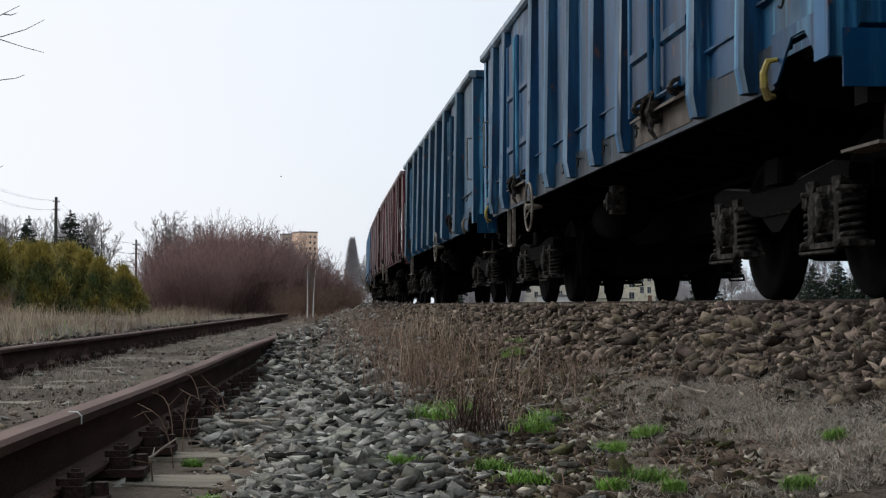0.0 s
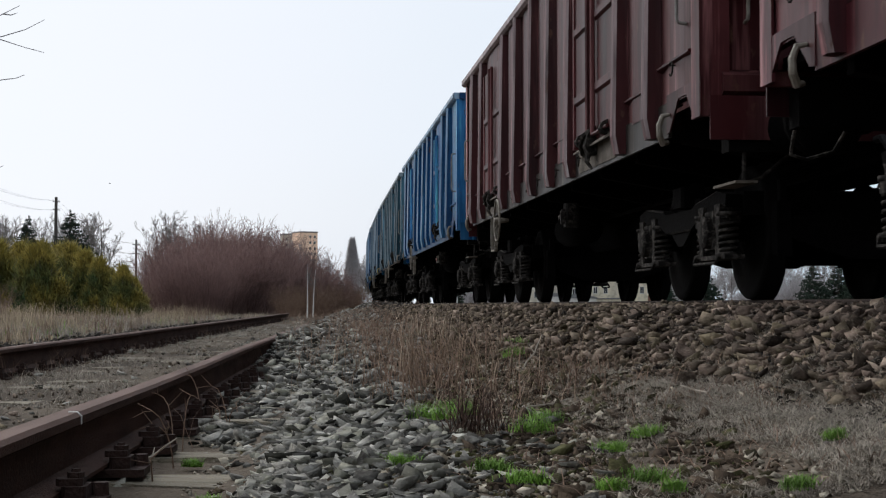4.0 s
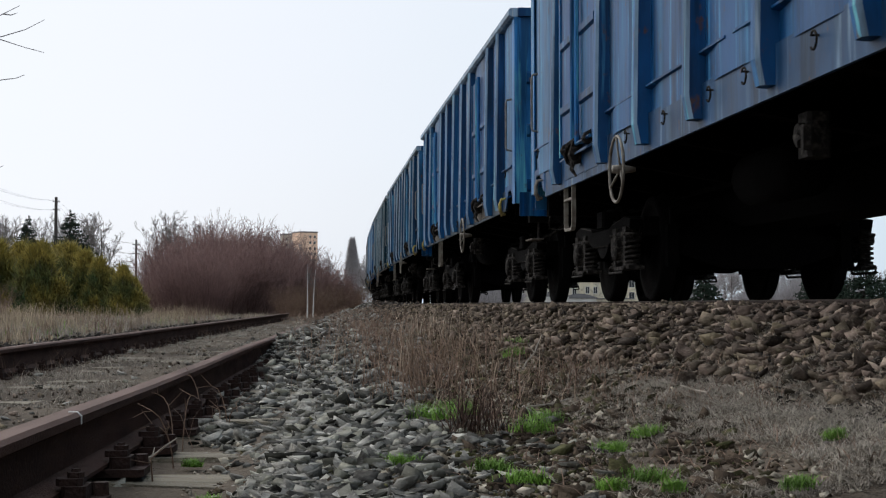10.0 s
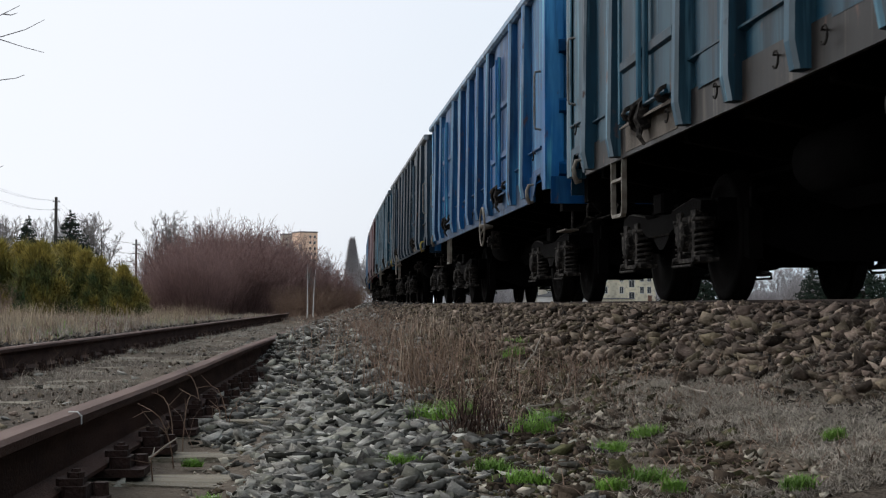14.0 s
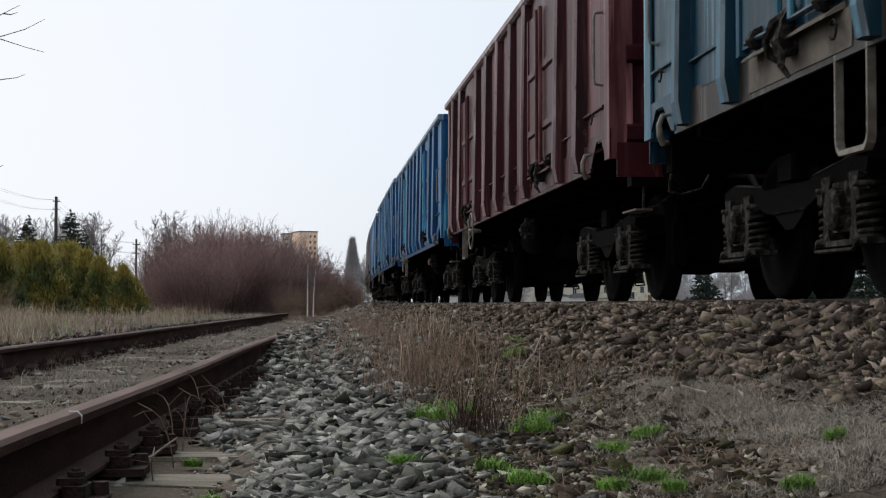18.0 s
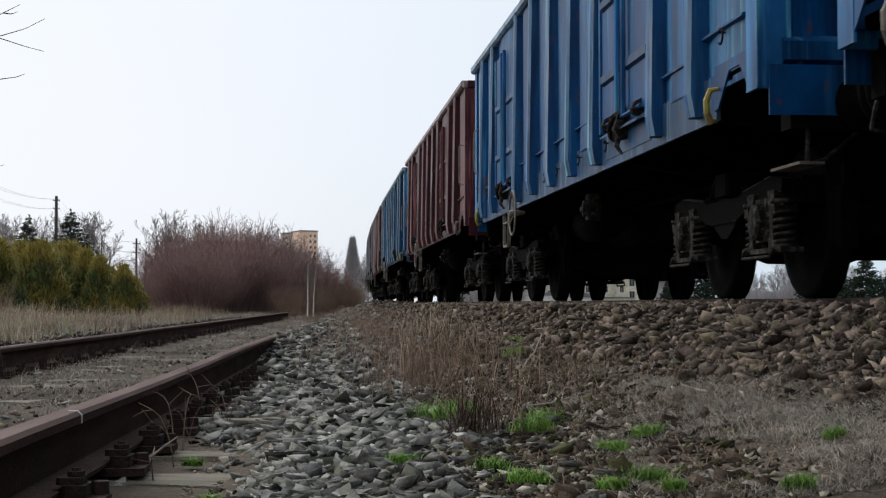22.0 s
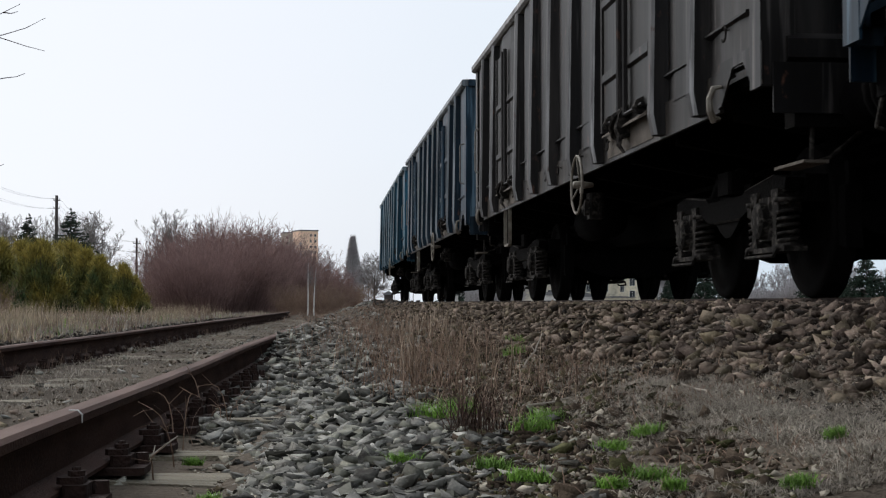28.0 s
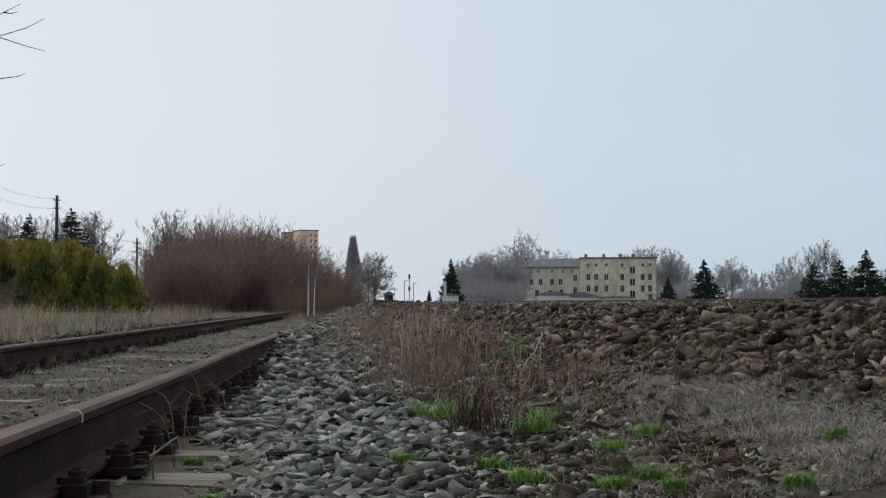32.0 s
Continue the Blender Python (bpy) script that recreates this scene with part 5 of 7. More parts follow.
def grass():
    def lay(name, x, y, tall, lean, wide, material, label, category="grass", raised=0.0):
        roots = np.stack([x, y, heights(x, y) - 0.005 + raised], 1)
        tagged(blades(name, roots, tall, lean, wide, material, rng), label, category, kind="stuff")

    # tall straw beyond the siding
    n = 30000
    s = 9 + 60 * rng.uniform(0, 1, n) ** 1.15
    q = -3.45 - (0.4 + s * 0.22) * rng.uniform(0, 1, n) ** 1.1
    x, y = s * SIDE_U.x + q * SIDE_V.x, s * SIDE_U.y + q * SIDE_V.y
    clump = np.array([noise.noise((a * 0.7, b * 0.3, 2.2)) + 0.6 * noise.noise((a * 2.1, b * 0.9, 5.2)) for a, b in zip(x, y)])
    keep = clump > rng.uniform(-0.4, 0.4, n)
    s, q, x, y, clump = s[keep], q[keep], x[keep], y[keep], clump[keep]
    tall = (0.06 + rng.uniform(0.02, 0.34, len(x)) * (0.6 + 1.3 * np.clip(clump, -0.2, 0.6))) * np.clip(0.3 + (-q - 3.3) * 0.4, 0.3, 1.25)
    lay("tall_dry_grass", x, y, tall, 0.55, 0.0034, M_STRAW_TALL, "tall straw-coloured dead grass beyond the siding")
    n = 22000
    s = 8 + 62 * rng.uniform(0, 1, n) ** 1.1
    q = -3.3 - (0.5 + s * 0.24) * rng.uniform(0, 1, n)
    x, y = s * SIDE_U.x + q * SIDE_V.x, s * SIDE_U.y + q * SIDE_V.y
    lay("low_dead_grass", x, y, rng.uniform(0.03, 0.17, n), 1.5, 0.0035, M_STRAW_DULL, "low tangled grey-brown dead grass beyond the siding")
    n = 9000
    s = 9 + 45 * rng.uniform(0, 1, n) ** 1.2
    q = -3.3 - (0.5 + s * 0.2) * rng.uniform(0, 1, n)
    keep = noise_mask(s * 0.35, q * 0.9, 0.3)
    s, q = s[keep], q[keep]
    lay("verge_weeds", s * SIDE_U.x + q * SIDE_V.x, s * SIDE_U.y + q * SIDE_V.y, rng.uniform(0.05, 0.3, len(s)), 0.8, 0.004, M_WEED, "brown dead weeds among the straw", "weeds")
    # weeds over the end of the abandoned track
    n = 2600
    s = 30 + 50 * rng.uniform(0, 1, n)
    q = rng.uniform(-3.2, -0.55, n)
    x, y = s * SIDE_U.x + q * SIDE_V.x, s * SIDE_U.y + q * SIDE_V.y
    lay("track_end_weeds", x, y, rng.uniform(0.03, 0.28, n) * np.clip((s - 26) / 22, 0.2, 1.3), 0.7, 0.005, M_WEED, "brown dead weeds over the abandoned track's end", "weeds")
    # green blades mixed in at the edge of the hedge
    n = 1500
    s = 12 + 30 * rng.uniform(0, 1, n)
    q = -3.4 - 0.14 * s * rng.uniform(0, 1, n)
    keep = noise_mask(s * 0.5, q * 1.1, 0.35)
    x, y = (s * SIDE_U.x + q * SIDE_V.x)[keep], (s * SIDE_U.y + q * SIDE_V.y)[keep]
    lay("green_edge_grass", x, y, rng.uniform(0.05, 0.2, len(x)), 0.7, 0.003, M_GREEN, "green grass blades between dead straw")
    # the dry strip between path and main line
    n = 2900
    y = 5.6 + 34 * rng.uniform(0, 1, n) ** 1.3
    m = -3.05 + 0.33 * rng.normal(0, 1, n)
    x = m + np.array([line_at(v)[0].x for v in y])
    keep = noise_mask(x * 1.6, y * 0.6, 0.22)
    lay("dry_grass_strip", x[keep], y[keep], rng.uniform(0.03, 0.12, keep.sum()), 1.2, 0.0014, M_STRAW, "thin straw and dead stalks along the ballast foot")
    n = 3600
    y = 9.0 + 36 * rng.uniform(0, 1, n) ** 1.2
    m = -3.25 + 0.36 * rng.normal(0, 1, n) + 0.024 * np.clip(y - 9, 0, 32)
    x = m + np.array([line_at(v)[0].x for v in y])
    lay("ballast_foot_weeds", x, y, rng.uniform(0.04, 0.2, n), 0.7, 0.0028, M_WEED, "brown dead weeds along the ballast foot", "weeds")
    n = 800
    y = 6.2 + 12 * rng.uniform(0, 1, n) ** 1.2
    x = 0.52 + 0.17 * rng.normal(0, 1, n) + 0.012 * y
    lay("dead_stalks", x, y, rng.uniform(0.06, 0.22, n), 0.4, 0.0016, M_WEED, "brown dead weed stalks", "weeds")
    n = 800
    y = 6.7 + 9 * rng.uniform(0, 1, n) ** 1.3
    x = 0.36 + 0.045 * y + (0.16 + 0.01 * y) * rng.normal(0, 1, n)
    keep = noise_mask(x * 3.2, y * 0.9, 0.28)
    x, y = x[keep], y[keep]
    lay("straw_stalks", x, y, rng.uniform(0.1, 0.36, len(x)), 0.4, 0.0022, M_STRAW, "tall pale straw stalks", "weeds")
    n = 1700
    y = 6.6 + 11 * rng.uniform(0, 1, n) ** 1.2
    x = 0.36 + 0.05 * y + (0.2 + 0.012 * y) * rng.normal(0, 1, n)
    keep = noise_mask(x * 2.3, y * 0.8, 0.25)
    x, y = x[keep], y[keep]
    lay("brown_stalks", x, y, rng.uniform(0.05, 0.23, len(x)), 0.8, 0.0017, M_WEED, "standing brown weed stalks", "weeds")
    n = 900
    s = 8.5 + 9 * rng.uniform(0, 1, n)
    q = -3.4 - (0.3 + 0.1 * s) * rng.uniform(0, 1, n)
    keep = noise_mask(s * 1.1, q * 1.4, 0.2)
    s, q = s[keep], q[keep]
    lay("straw_tussocks", s * SIDE_U.x + q * SIDE_V.x, s * SIDE_U.y + q * SIDE_V.y, rng.uniform(0.2, 0.52, len(s)), 0.6, 0.0026, M_STRAW_TALL, "taller tussocks of pale dead grass")
    n = 650
    y = 5.4 + 6 * rng.uniform(0, 1, n)
    x = 1.2 + 0.25 * rng.normal(0, 1, n)
    lay("scattered_stalks", x, y, rng.uniform(0.03, 0.15, n), 0.9, 0.0014, M_WEED, "brown dead stalks among the stones", "weeds")
    # matted grass on the near soil
    n = 60000
    y = 2.9 + 4.2 * rng.uniform(0, 1, n) ** 1.1
    x = 0.72 + 0.18 * y + 0.38 * rng.normal(0, 1, n)
    keep = (x < 2.1) & (x > 0.3 + 0.12 * y) & noise_mask(x * 2.0, y * 1.5, -0.08)
    x, y = x[keep], y[keep]
    lay("matted_grass", x, y, rng.uniform(0.008, 0.032, len(x)), 2.3, 0.0011, M_STRAW_DULL, "flattened grey-brown dead grass", raised=0.006)
    n = 2600
    y = 3.0 + 4.5 * rng.uniform(0, 1, n) ** 1.1
    x = 0.55 + 0.16 * y + 0.34 * rng.normal(0, 1, n)
    keep = (x < 2.0) & noise_mask(x * 2.6, y * 2.2, 0.2)
    x, y = x[keep], y[keep]
    lay("brown_litter", x, y, rng.uniform(0.01, 0.06, len(x)), 2.0, 0.0016, M_WEED, "brown stalk litter on the matted grass", "litter", 0.008)
    # dead leaves of grass between the old rails
    n = 44000
    s, q = 2.8 + 30 * rng.uniform(0, 1, n) ** 1.3, rng.uniform(-3.1, -0.8, n)
    keep = noise_mask(s * 1.4, q * 2.0, 0.0)
    s, q = s[keep], q[keep]
    x, y = s * SIDE_U.x + q * SIDE_V.x, s * SIDE_U.y + q * SIDE_V.y
    lay("siding_grass", x, y, rng.uniform(0.008, 0.07, len(x)), 1.7, 0.0012, M_STRAW_DULL, "dull dead grass between the siding's rails")
    n = 1500
    s, q = 3.2 + 24 * rng.uniform(0, 1, n) ** 1.2, rng.choice([-0.6, -0.88, -2.06, -2.1, -2.12], n) + 0.05 * rng.normal(0, 1, n)
    keep = noise_mask(s * 1.3, q * 3.0, 0.3)
    s, q = s[keep], q[keep]
    n = len(s)
    x, y = s * SIDE_U.x + q * SIDE_V.x, s * SIDE_U.y + q * SIDE_V.y
    lay("rail_weeds", x, y, rng.uniform(0.05, 0.2, n), 0.8, 0.0011, M_WEED, "thin dead weeds growing along the rail", "weeds")
    # reddish weed clumps
    for k, (cx, cy, r, h) in enumerate(WEEDS):
        n = 90 if k < 3 else 70
        x, y = patch(n, cx, cy, r)
        x, y = x + 0.35 * r * rng.normal(0, 1, n), y + 0.5 * r * rng.normal(0, 1, n)
        lay("weed_clump", x, y, h * rng.uniform(0.15, 1.0, n) ** 1.3, 0.9, 0.0019, M_DARKWEED if k < 2 else M_WEED, "reddish-brown dead weed clump", "weeds", 0.01)
    # fresh green tufts
    for k, (cx, cy, r) in enumerate(TUFTS):
        n = 300
        r *= 0.72
        x, y = patch(n, cx, cy, r)
        x, y = x + 0.3 * r * rng.normal(0, 1, n), y + 0.4 * r * rng.normal(0, 1, n)
        lay("grass_tuft", x, y, rng.uniform(0.008, 0.02 + (0.5 if r < 0.05 else 0.85) * r, n), 0.9, 0.0015, M_GREEN, "fresh green grass tuft", "grass tuft", 0.016)


def noise_mask(u, v, level):
    return np.array([noise.noise((a, b, 7.7)) for a, b in zip(u, v)]) > level - 0.25


WEEDS = [(0.53, 4.5, 0.07, 0.24), (0.55, 4.55, 0.1, 0.2), (0.6, 4.95, 0.14, 0.2), (0.5, 6.5, 0.2, 0.3), (0.47, 7.6, 0.2, 0.3), (1.05, 6.2, 0.2, 0.18), (1.2, 6.6, 0.2, 0.2), (0.38, 10.2, 0.25, 0.3)]
TUFTS = [(0.44, 5.07, 0.09), (0.56, 5.4, 0.1), (0.74, 4.69, 0.075), (0.83, 5.0, 0.07), (0.26, 3.8, 0.05), (0.5, 3.3, 0.06), (0.47, 3.61, 0.05), (0.85, 4.01, 0.05),
         (0.8, 3.36, 0.055), (0.67, 3.16, 0.04), (0.79, 3.1, 0.03), (1.01, 4.26, 0.05), (1.03, 3.0, 0.04), (-0.23, 3.24, 0.035), (-0.21, 3.44, 0.03),
         (-0.31, 4.39, 0.03), (1.45, 10.0, 0.1), (1.3, 9.0, 0.08), (1.3, 3.53, 0.03)]
grass()


# ---- trees and shrubs ----
def tubes(p, r, sides=3):
    """Tapered bars along many short lines: p (n, k, 3), r (n, k)."""
    n, k = r.shape
    d = p[:, -1] - p[:, 0]
    d /= np.linalg.norm(d, axis=1, keepdims=True) + 1e-9
    ref = np.where(np.abs(d[:, 2:3]) > 0.9, np.array([[1.0, 0, 0]]), np.array([[0, 0, 1.0]]))
    u = np.cross(d, ref)
    u /= np.linalg.norm(u, axis=1, keepdims=True) + 1e-9
    w = np.cross(d, u)
    a = 2 * np.pi * np.arange(sides) / sides
    ring = u[:, None, :] * np.cos(a)[None, :, None] + w[:, None, :] * np.sin(a)[None, :, None]
    v = p[:, :, None, :] + ring[:, None] * r[:, :, None, None]
    f = []
    for j in range(k - 1):
        for i in range(sides):
            f.append([j * sides + i, j * sides + (i + 1) % sides, (j + 1) * sides + (i + 1) % sides, (j + 1) * sides + i])
    fs = (np.array(f)[None] + (np.arange(n) * k * sides)[:, None, None]).reshape(-1, 4)
    return v.reshape(-1, 3), fs


def bend_lines(root, way, length, rg, wander, lift=0.0, k=4):
    """Lines that wander off from a start direction."""
    n = len(root)
    p = np.empty((n, k, 3))
    p[:, 0] = root
    d = way / (np.linalg.norm(way, axis=1, keepdims=True) + 1e-9)
    for j in range(1, k):
        d = d + rg.normal(0, wander, (n, 3)) + np.array([0, 0, lift])
        d /= np.linalg.norm(d, axis=1, keepdims=True)
        p[:, j] = p[:, j - 1] + d * (length / (k - 1))[:, None]
    return p


def offshoots(p, r, per, rg, ratio, angle, lift=0.0, wander=0.25, start=0.25):
    """Side branches from lines."""
    n, k = r.shape
    who = np.repeat(np.arange(n), per)
    t = rg.uniform(start, 1.0, len(who)) * (k - 1)
    i = np.minimum(t.astype(int), k - 2)
    f = (t - i)[:, None]
    root = p[who, i] * (1 - f) + p[who, i + 1] * f
    d = p[who, i + 1] - p[who, i]
    length = np.linalg.norm(p[:, -1] - p[:, 0], axis=1)[who] * ratio * rg.uniform(0.5, 1.15, len(who)) * (1.15 - 0.5 * t / (k - 1))
    d /= np.linalg.norm(d, axis=1, keepdims=True) + 1e-9
    s = rg.normal(0, 1, (len(who), 3))
    s -= d * (s * d).sum(1, keepdims=True)
    s /= np.linalg.norm(s, axis=1, keepdims=True) + 1e-9
    q = bend_lines(root, d * math.cos(angle) + s * math.sin(angle), length, rg, wander, lift)
    rr = (r[who, i] * (1 - f[:, 0]) + r[who, i + 1] * f[:, 0]) * 0.62
    return q, rr[:, None] * np.array([[1.0, 0.75, 0.5, 0.22]])


def bare_tree(seed, tall, limbs=26, wide=0.36, low=0.22, thick=0.016, drop=0.55, lift=0.03, name="bare_tree", label="", bark=M_BARK, twig=M_TWIG, shoots=(8, 6, 4), fine=0.0006, taper=0.0):
    """Leafless tree whose limbs reach the skin of an egg-shaped crown."""
    rg = np.random.default_rng(seed)
    t = empty(name)
    trunk = bend_lines(np.zeros((1, 3)), np.array([[0, 0, 1.0]]), np.array([tall * 0.8]), rg, 0.02, 0.1, 8)
    tr = (tall * thick * np.linspace(1, 0.12, 8))[None]
    v, f = tubes(trunk, tr, 7)
    add_mesh("trunk", v, f, bark, t, True)
    # limb tips on the crown's skin
    u = rg.uniform(-0.85, 1.0, limbs)
    a = rg.uniform(0, 6.283, limbs)
    out = np.sqrt(1 - u * u) * wide * tall * rg.uniform(0.55, 0.92, limbs) * (1 - taper * (u + 1) / 2)
    mid, hi = tall * (1 + low) / 2, tall * (1 - low) / 2
    tip = np.stack([np.cos(a) * out, np.sin(a) * out, mid + 0.9 * hi * u], 1)
    foot_z = np.clip(tip[:, 2] * (1 - drop) + rg.uniform(-0.04, 0.04, limbs) * tall, tall * 0.08, tall * 0.78)
    k = np.clip(foot_z / (tall * 0.8) * 7, 0, 6.99)
    i = k.astype(int)
    foot = trunk[0, i] * (1 - (k - i))[:, None] + trunk[0, i + 1] * (k - i)[:, None]
    bend = foot + (tip - foot) * np.array([[0.62, 0.62, 0.38]])
    w = np.linspace(0, 1, 4)[None, :, None]
    p1 = foot[:, None] * (1 - w) ** 2 + 2 * bend[:, None] * w * (1 - w) + tip[:, None] * w * w
    p1[:, 1:3] += rg.normal(0, 0.012 * tall, (limbs, 2, 3))
    r1 = (tall * thick * (0.48 - 0.36 * foot_z / tall))[:, None] * np.array([[1, 0.65, 0.38, 0.14]])
    p2, r2 = offshoots(p1, r1, shoots[0], rg, 0.42, 0.62, lift, 0.12, 0.2)
    p3, r3 = offshoots(p2, r2, shoots[1], rg, 0.5, 0.55, lift, 0.12, 0.1)
    p4, r4 = offshoots(p3, r3, shoots[2], rg, 0.6, 0.5, lift, 0.12, 0.1)
    vs, fs, at = [], [], 0
    for p, r in ((p1, r1), (p2, r2), (p3[:, [0, 1, 3]], r3[:, [0, 1, 3]]), (p4[:, [0, 3]], r4[:, [0, 2]])):
        v, f = tubes(p, np.maximum(r, tall * fine), 3)
        vs.append(v)
        fs.append(f + at)
        at += len(v)
    add_mesh("crown", np.concatenate(vs), np.concatenate(fs), twig, t)
    return tagged(t, label, "tree")


def poplar_tree(seed, tall, wide, label):
    """A leafless column poplar: steep fine shoots close round a straight trunk."""
    rg = np.random.default_rng(seed)
    t = empty("poplar_tree")
    v, f = tubes(np.array([[(0, 0, 0), (0, 0, tall * 0.5), (0, 0, tall * 0.97)]], float), np.array([[0.16, 0.1, 0.02]]) * tall / 11, 7)
    add_mesh("trunk", v, f, M_BARK, t, True)
    n = 12000
    z = rg.uniform(0.0, 0.95, n) ** 1.15
    a = rg.uniform(0, 6.283, n)
    skin = np.clip(1.02 - z, 0.03, 1) ** 0.75 * np.clip(0.75 + 1.2 * z, 0, 1)
    r = wide * skin * np.sqrt(rg.uniform(0, 1, n)) * (1 + 0.12 * np.sin(3 * a + z * 9))
    root = np.stack([np.cos(a) * r, np.sin(a) * r, z * tall], 1)
    p = bend_lines(root, np.stack([0.16 * np.cos(a), 0.16 * np.sin(a), np.ones(n)], 1) + rg.normal(0, 0.1, (n, 3)), tall * rg.uniform(0.04, 0.1, n), rg, 0.06, 0.05, 3)
    v, f = tubes(p, tall * rg.uniform(0.0007, 0.0013, (n, 1)) * np.array([[1, 0.8, 0.3]]), 3)
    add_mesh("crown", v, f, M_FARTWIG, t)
    return tagged(t, label, "tree")


def shrub(seed, tall, wide, stems, label, twig=M_REDTWIG, name="willow_shrub", rise=0.9):
    rg = np.random.default_rng(seed)
    t = empty(name)
    a, d = rg.uniform(0, 6.283, stems), wide * 0.55 * np.sqrt(rg.uniform(0, 1, stems))
    root = np.stack([d * np.cos(a), d * np.sin(a), np.zeros(stems)], 1)
    out = np.stack([np.cos(a) * d / wide * rise, np.sin(a) * d / wide * rise, np.ones(stems)], 1) + rg.normal(0, 0.1, (stems, 3))
    p = bend_lines(root, out, tall * rg.uniform(0.55, 1.12, stems) * (1.05 - 0.3 * d / wide), rg, 0.14, 0.04)
    r = np.full((stems, 1), tall * 0.0032) * np.array([[1, 0.8, 0.6, 0.25]])
    p2, r2 = offshoots(p, r, 4, rg, 0.38, 0.6, 0.06, 0.2, 0.2)
    p3, r3 = offshoots(p2, r2, 2, rg, 0.5, 0.6, 0.05, 0.2, 0.2)
    v, f = tubes(p, r, 3)
    add_mesh("trunk", v, f, twig, t)
    v2, f2 = tubes(p2, np.maximum(r2, tall * 0.0016), 3)
    v3, f3 = tubes(p3[:, [0, 1, 3]], np.maximum(r3[:, [0, 1, 3]], tall * 0.0014), 3)
    add_mesh("crown", np.concatenate([v2, v3]), np.concatenate([f2, f3 + len(v2)]), twig, t)
    return tagged(t, label, "shrub")


def leaf_cones(root, way, length, wide):
    """Small three-sided pointed sprays."""
    n = len(root)
    d = way / (np.linalg.norm(way, axis=1, keepdims=True) + 1e-9)
    ref = np.where(np.abs(d[:, 2:3]) > 0.9, np.array([[1.0, 0, 0]]), np.array([[0, 0, 1.0]]))
    u = np.cross(d, ref)
    u /= np.linalg.norm(u, axis=1, keepdims=True) + 1e-9
    w = np.cross(d, u)
    wide = wide[:, None]
    mid = root + d * length[:, None] * 0.35
    v = np.stack([root, mid + u * wide, mid - u * wide * 0.5 + w * wide * 0.6, mid - u * wide * 0.5 - w * wide * 0.6, root + d * length[:, None]], 1).reshape(-1, 3)
    f = np.array([[0, 1, 2], [0, 2, 3], [0, 3, 1], [4, 2, 1], [4, 3, 2], [4, 1, 3]])
    return v, (f[None] + (np.arange(n) * 5)[:, None, None]).reshape(-1, 3)


def spruce(seed, tall, wide, label):
    rg = np.random.default_rng(seed)
    t = empty("spruce_tree")
    trunk = bend_lines(np.zeros((1, 3)), np.array([[0, 0, 1.0]]), np.array([tall * 0.98]), rg, 0.01, 0.1, 6)
    v, f = tubes(trunk, (tall * 0.013 * np.linspace(1, 0.1, 6))[None], 6)
    add_mesh("trunk", v, f, M_BARK, t, True)
    roots, ways, lens = [], [], []
    n = 300
    z = tall * (0.04 + 0.95 * rg.uniform(0, 1, n) ** 1.15)
    a = rg.uniform(0, 6.283, n)
    reach = 1.25 * wide * (1 - z / tall) * rg.uniform(0.7, 1.15, n) + 0.02
    p = np.empty((n, 4, 3))
    for j, u in enumerate((0, 0.35, 0.7, 1.0)):
        p[:, j, 0], p[:, j, 1] = np.cos(a) * reach * u, np.sin(a) * reach * u
        p[:, j, 2] = z - 0.28 * reach * u + 0.2 * reach * u * u * u
    v, f = tubes(p, (0.004 * tall * np.ones((n, 1))) * np.array([[1, 0.7, 0.5, 0.2]]), 3)
    tagged(add_mesh("branchwork", v, f, M_BARK, t), kind="stuff")
    per = 22 if tall == 5.0 else 12
    who = np.repeat(np.arange(n), per)
    u = rg.uniform(0.12, 1.0, len(who)) * 3
    i = np.minimum(u.astype(int), 2)
    fr = (u - i)[:, None]
    root = p[who, i] * (1 - fr) + p[who, i + 1] * fr
    way = np.stack([np.cos(a[who]), np.sin(a[who]), np.full(len(who), -0.35)], 1) + rg.normal(0, 0.65, (len(who), 3))
    fit_in = np.clip(0.25 + 1.2 * (1 - root[:, 2] / tall), 0.3, 1.0)
    v, f = leaf_cones(root, way, tall * rg.uniform(0.03, 0.075, len(who)) * fit_in, tall * rg.uniform(0.006, 0.014, len(who)) * fit_in * (1.0 if per == 22 else 2.4))
    add_mesh("needles", v, f, M_SPRUCE, t)
    return tagged(t, label, "tree")


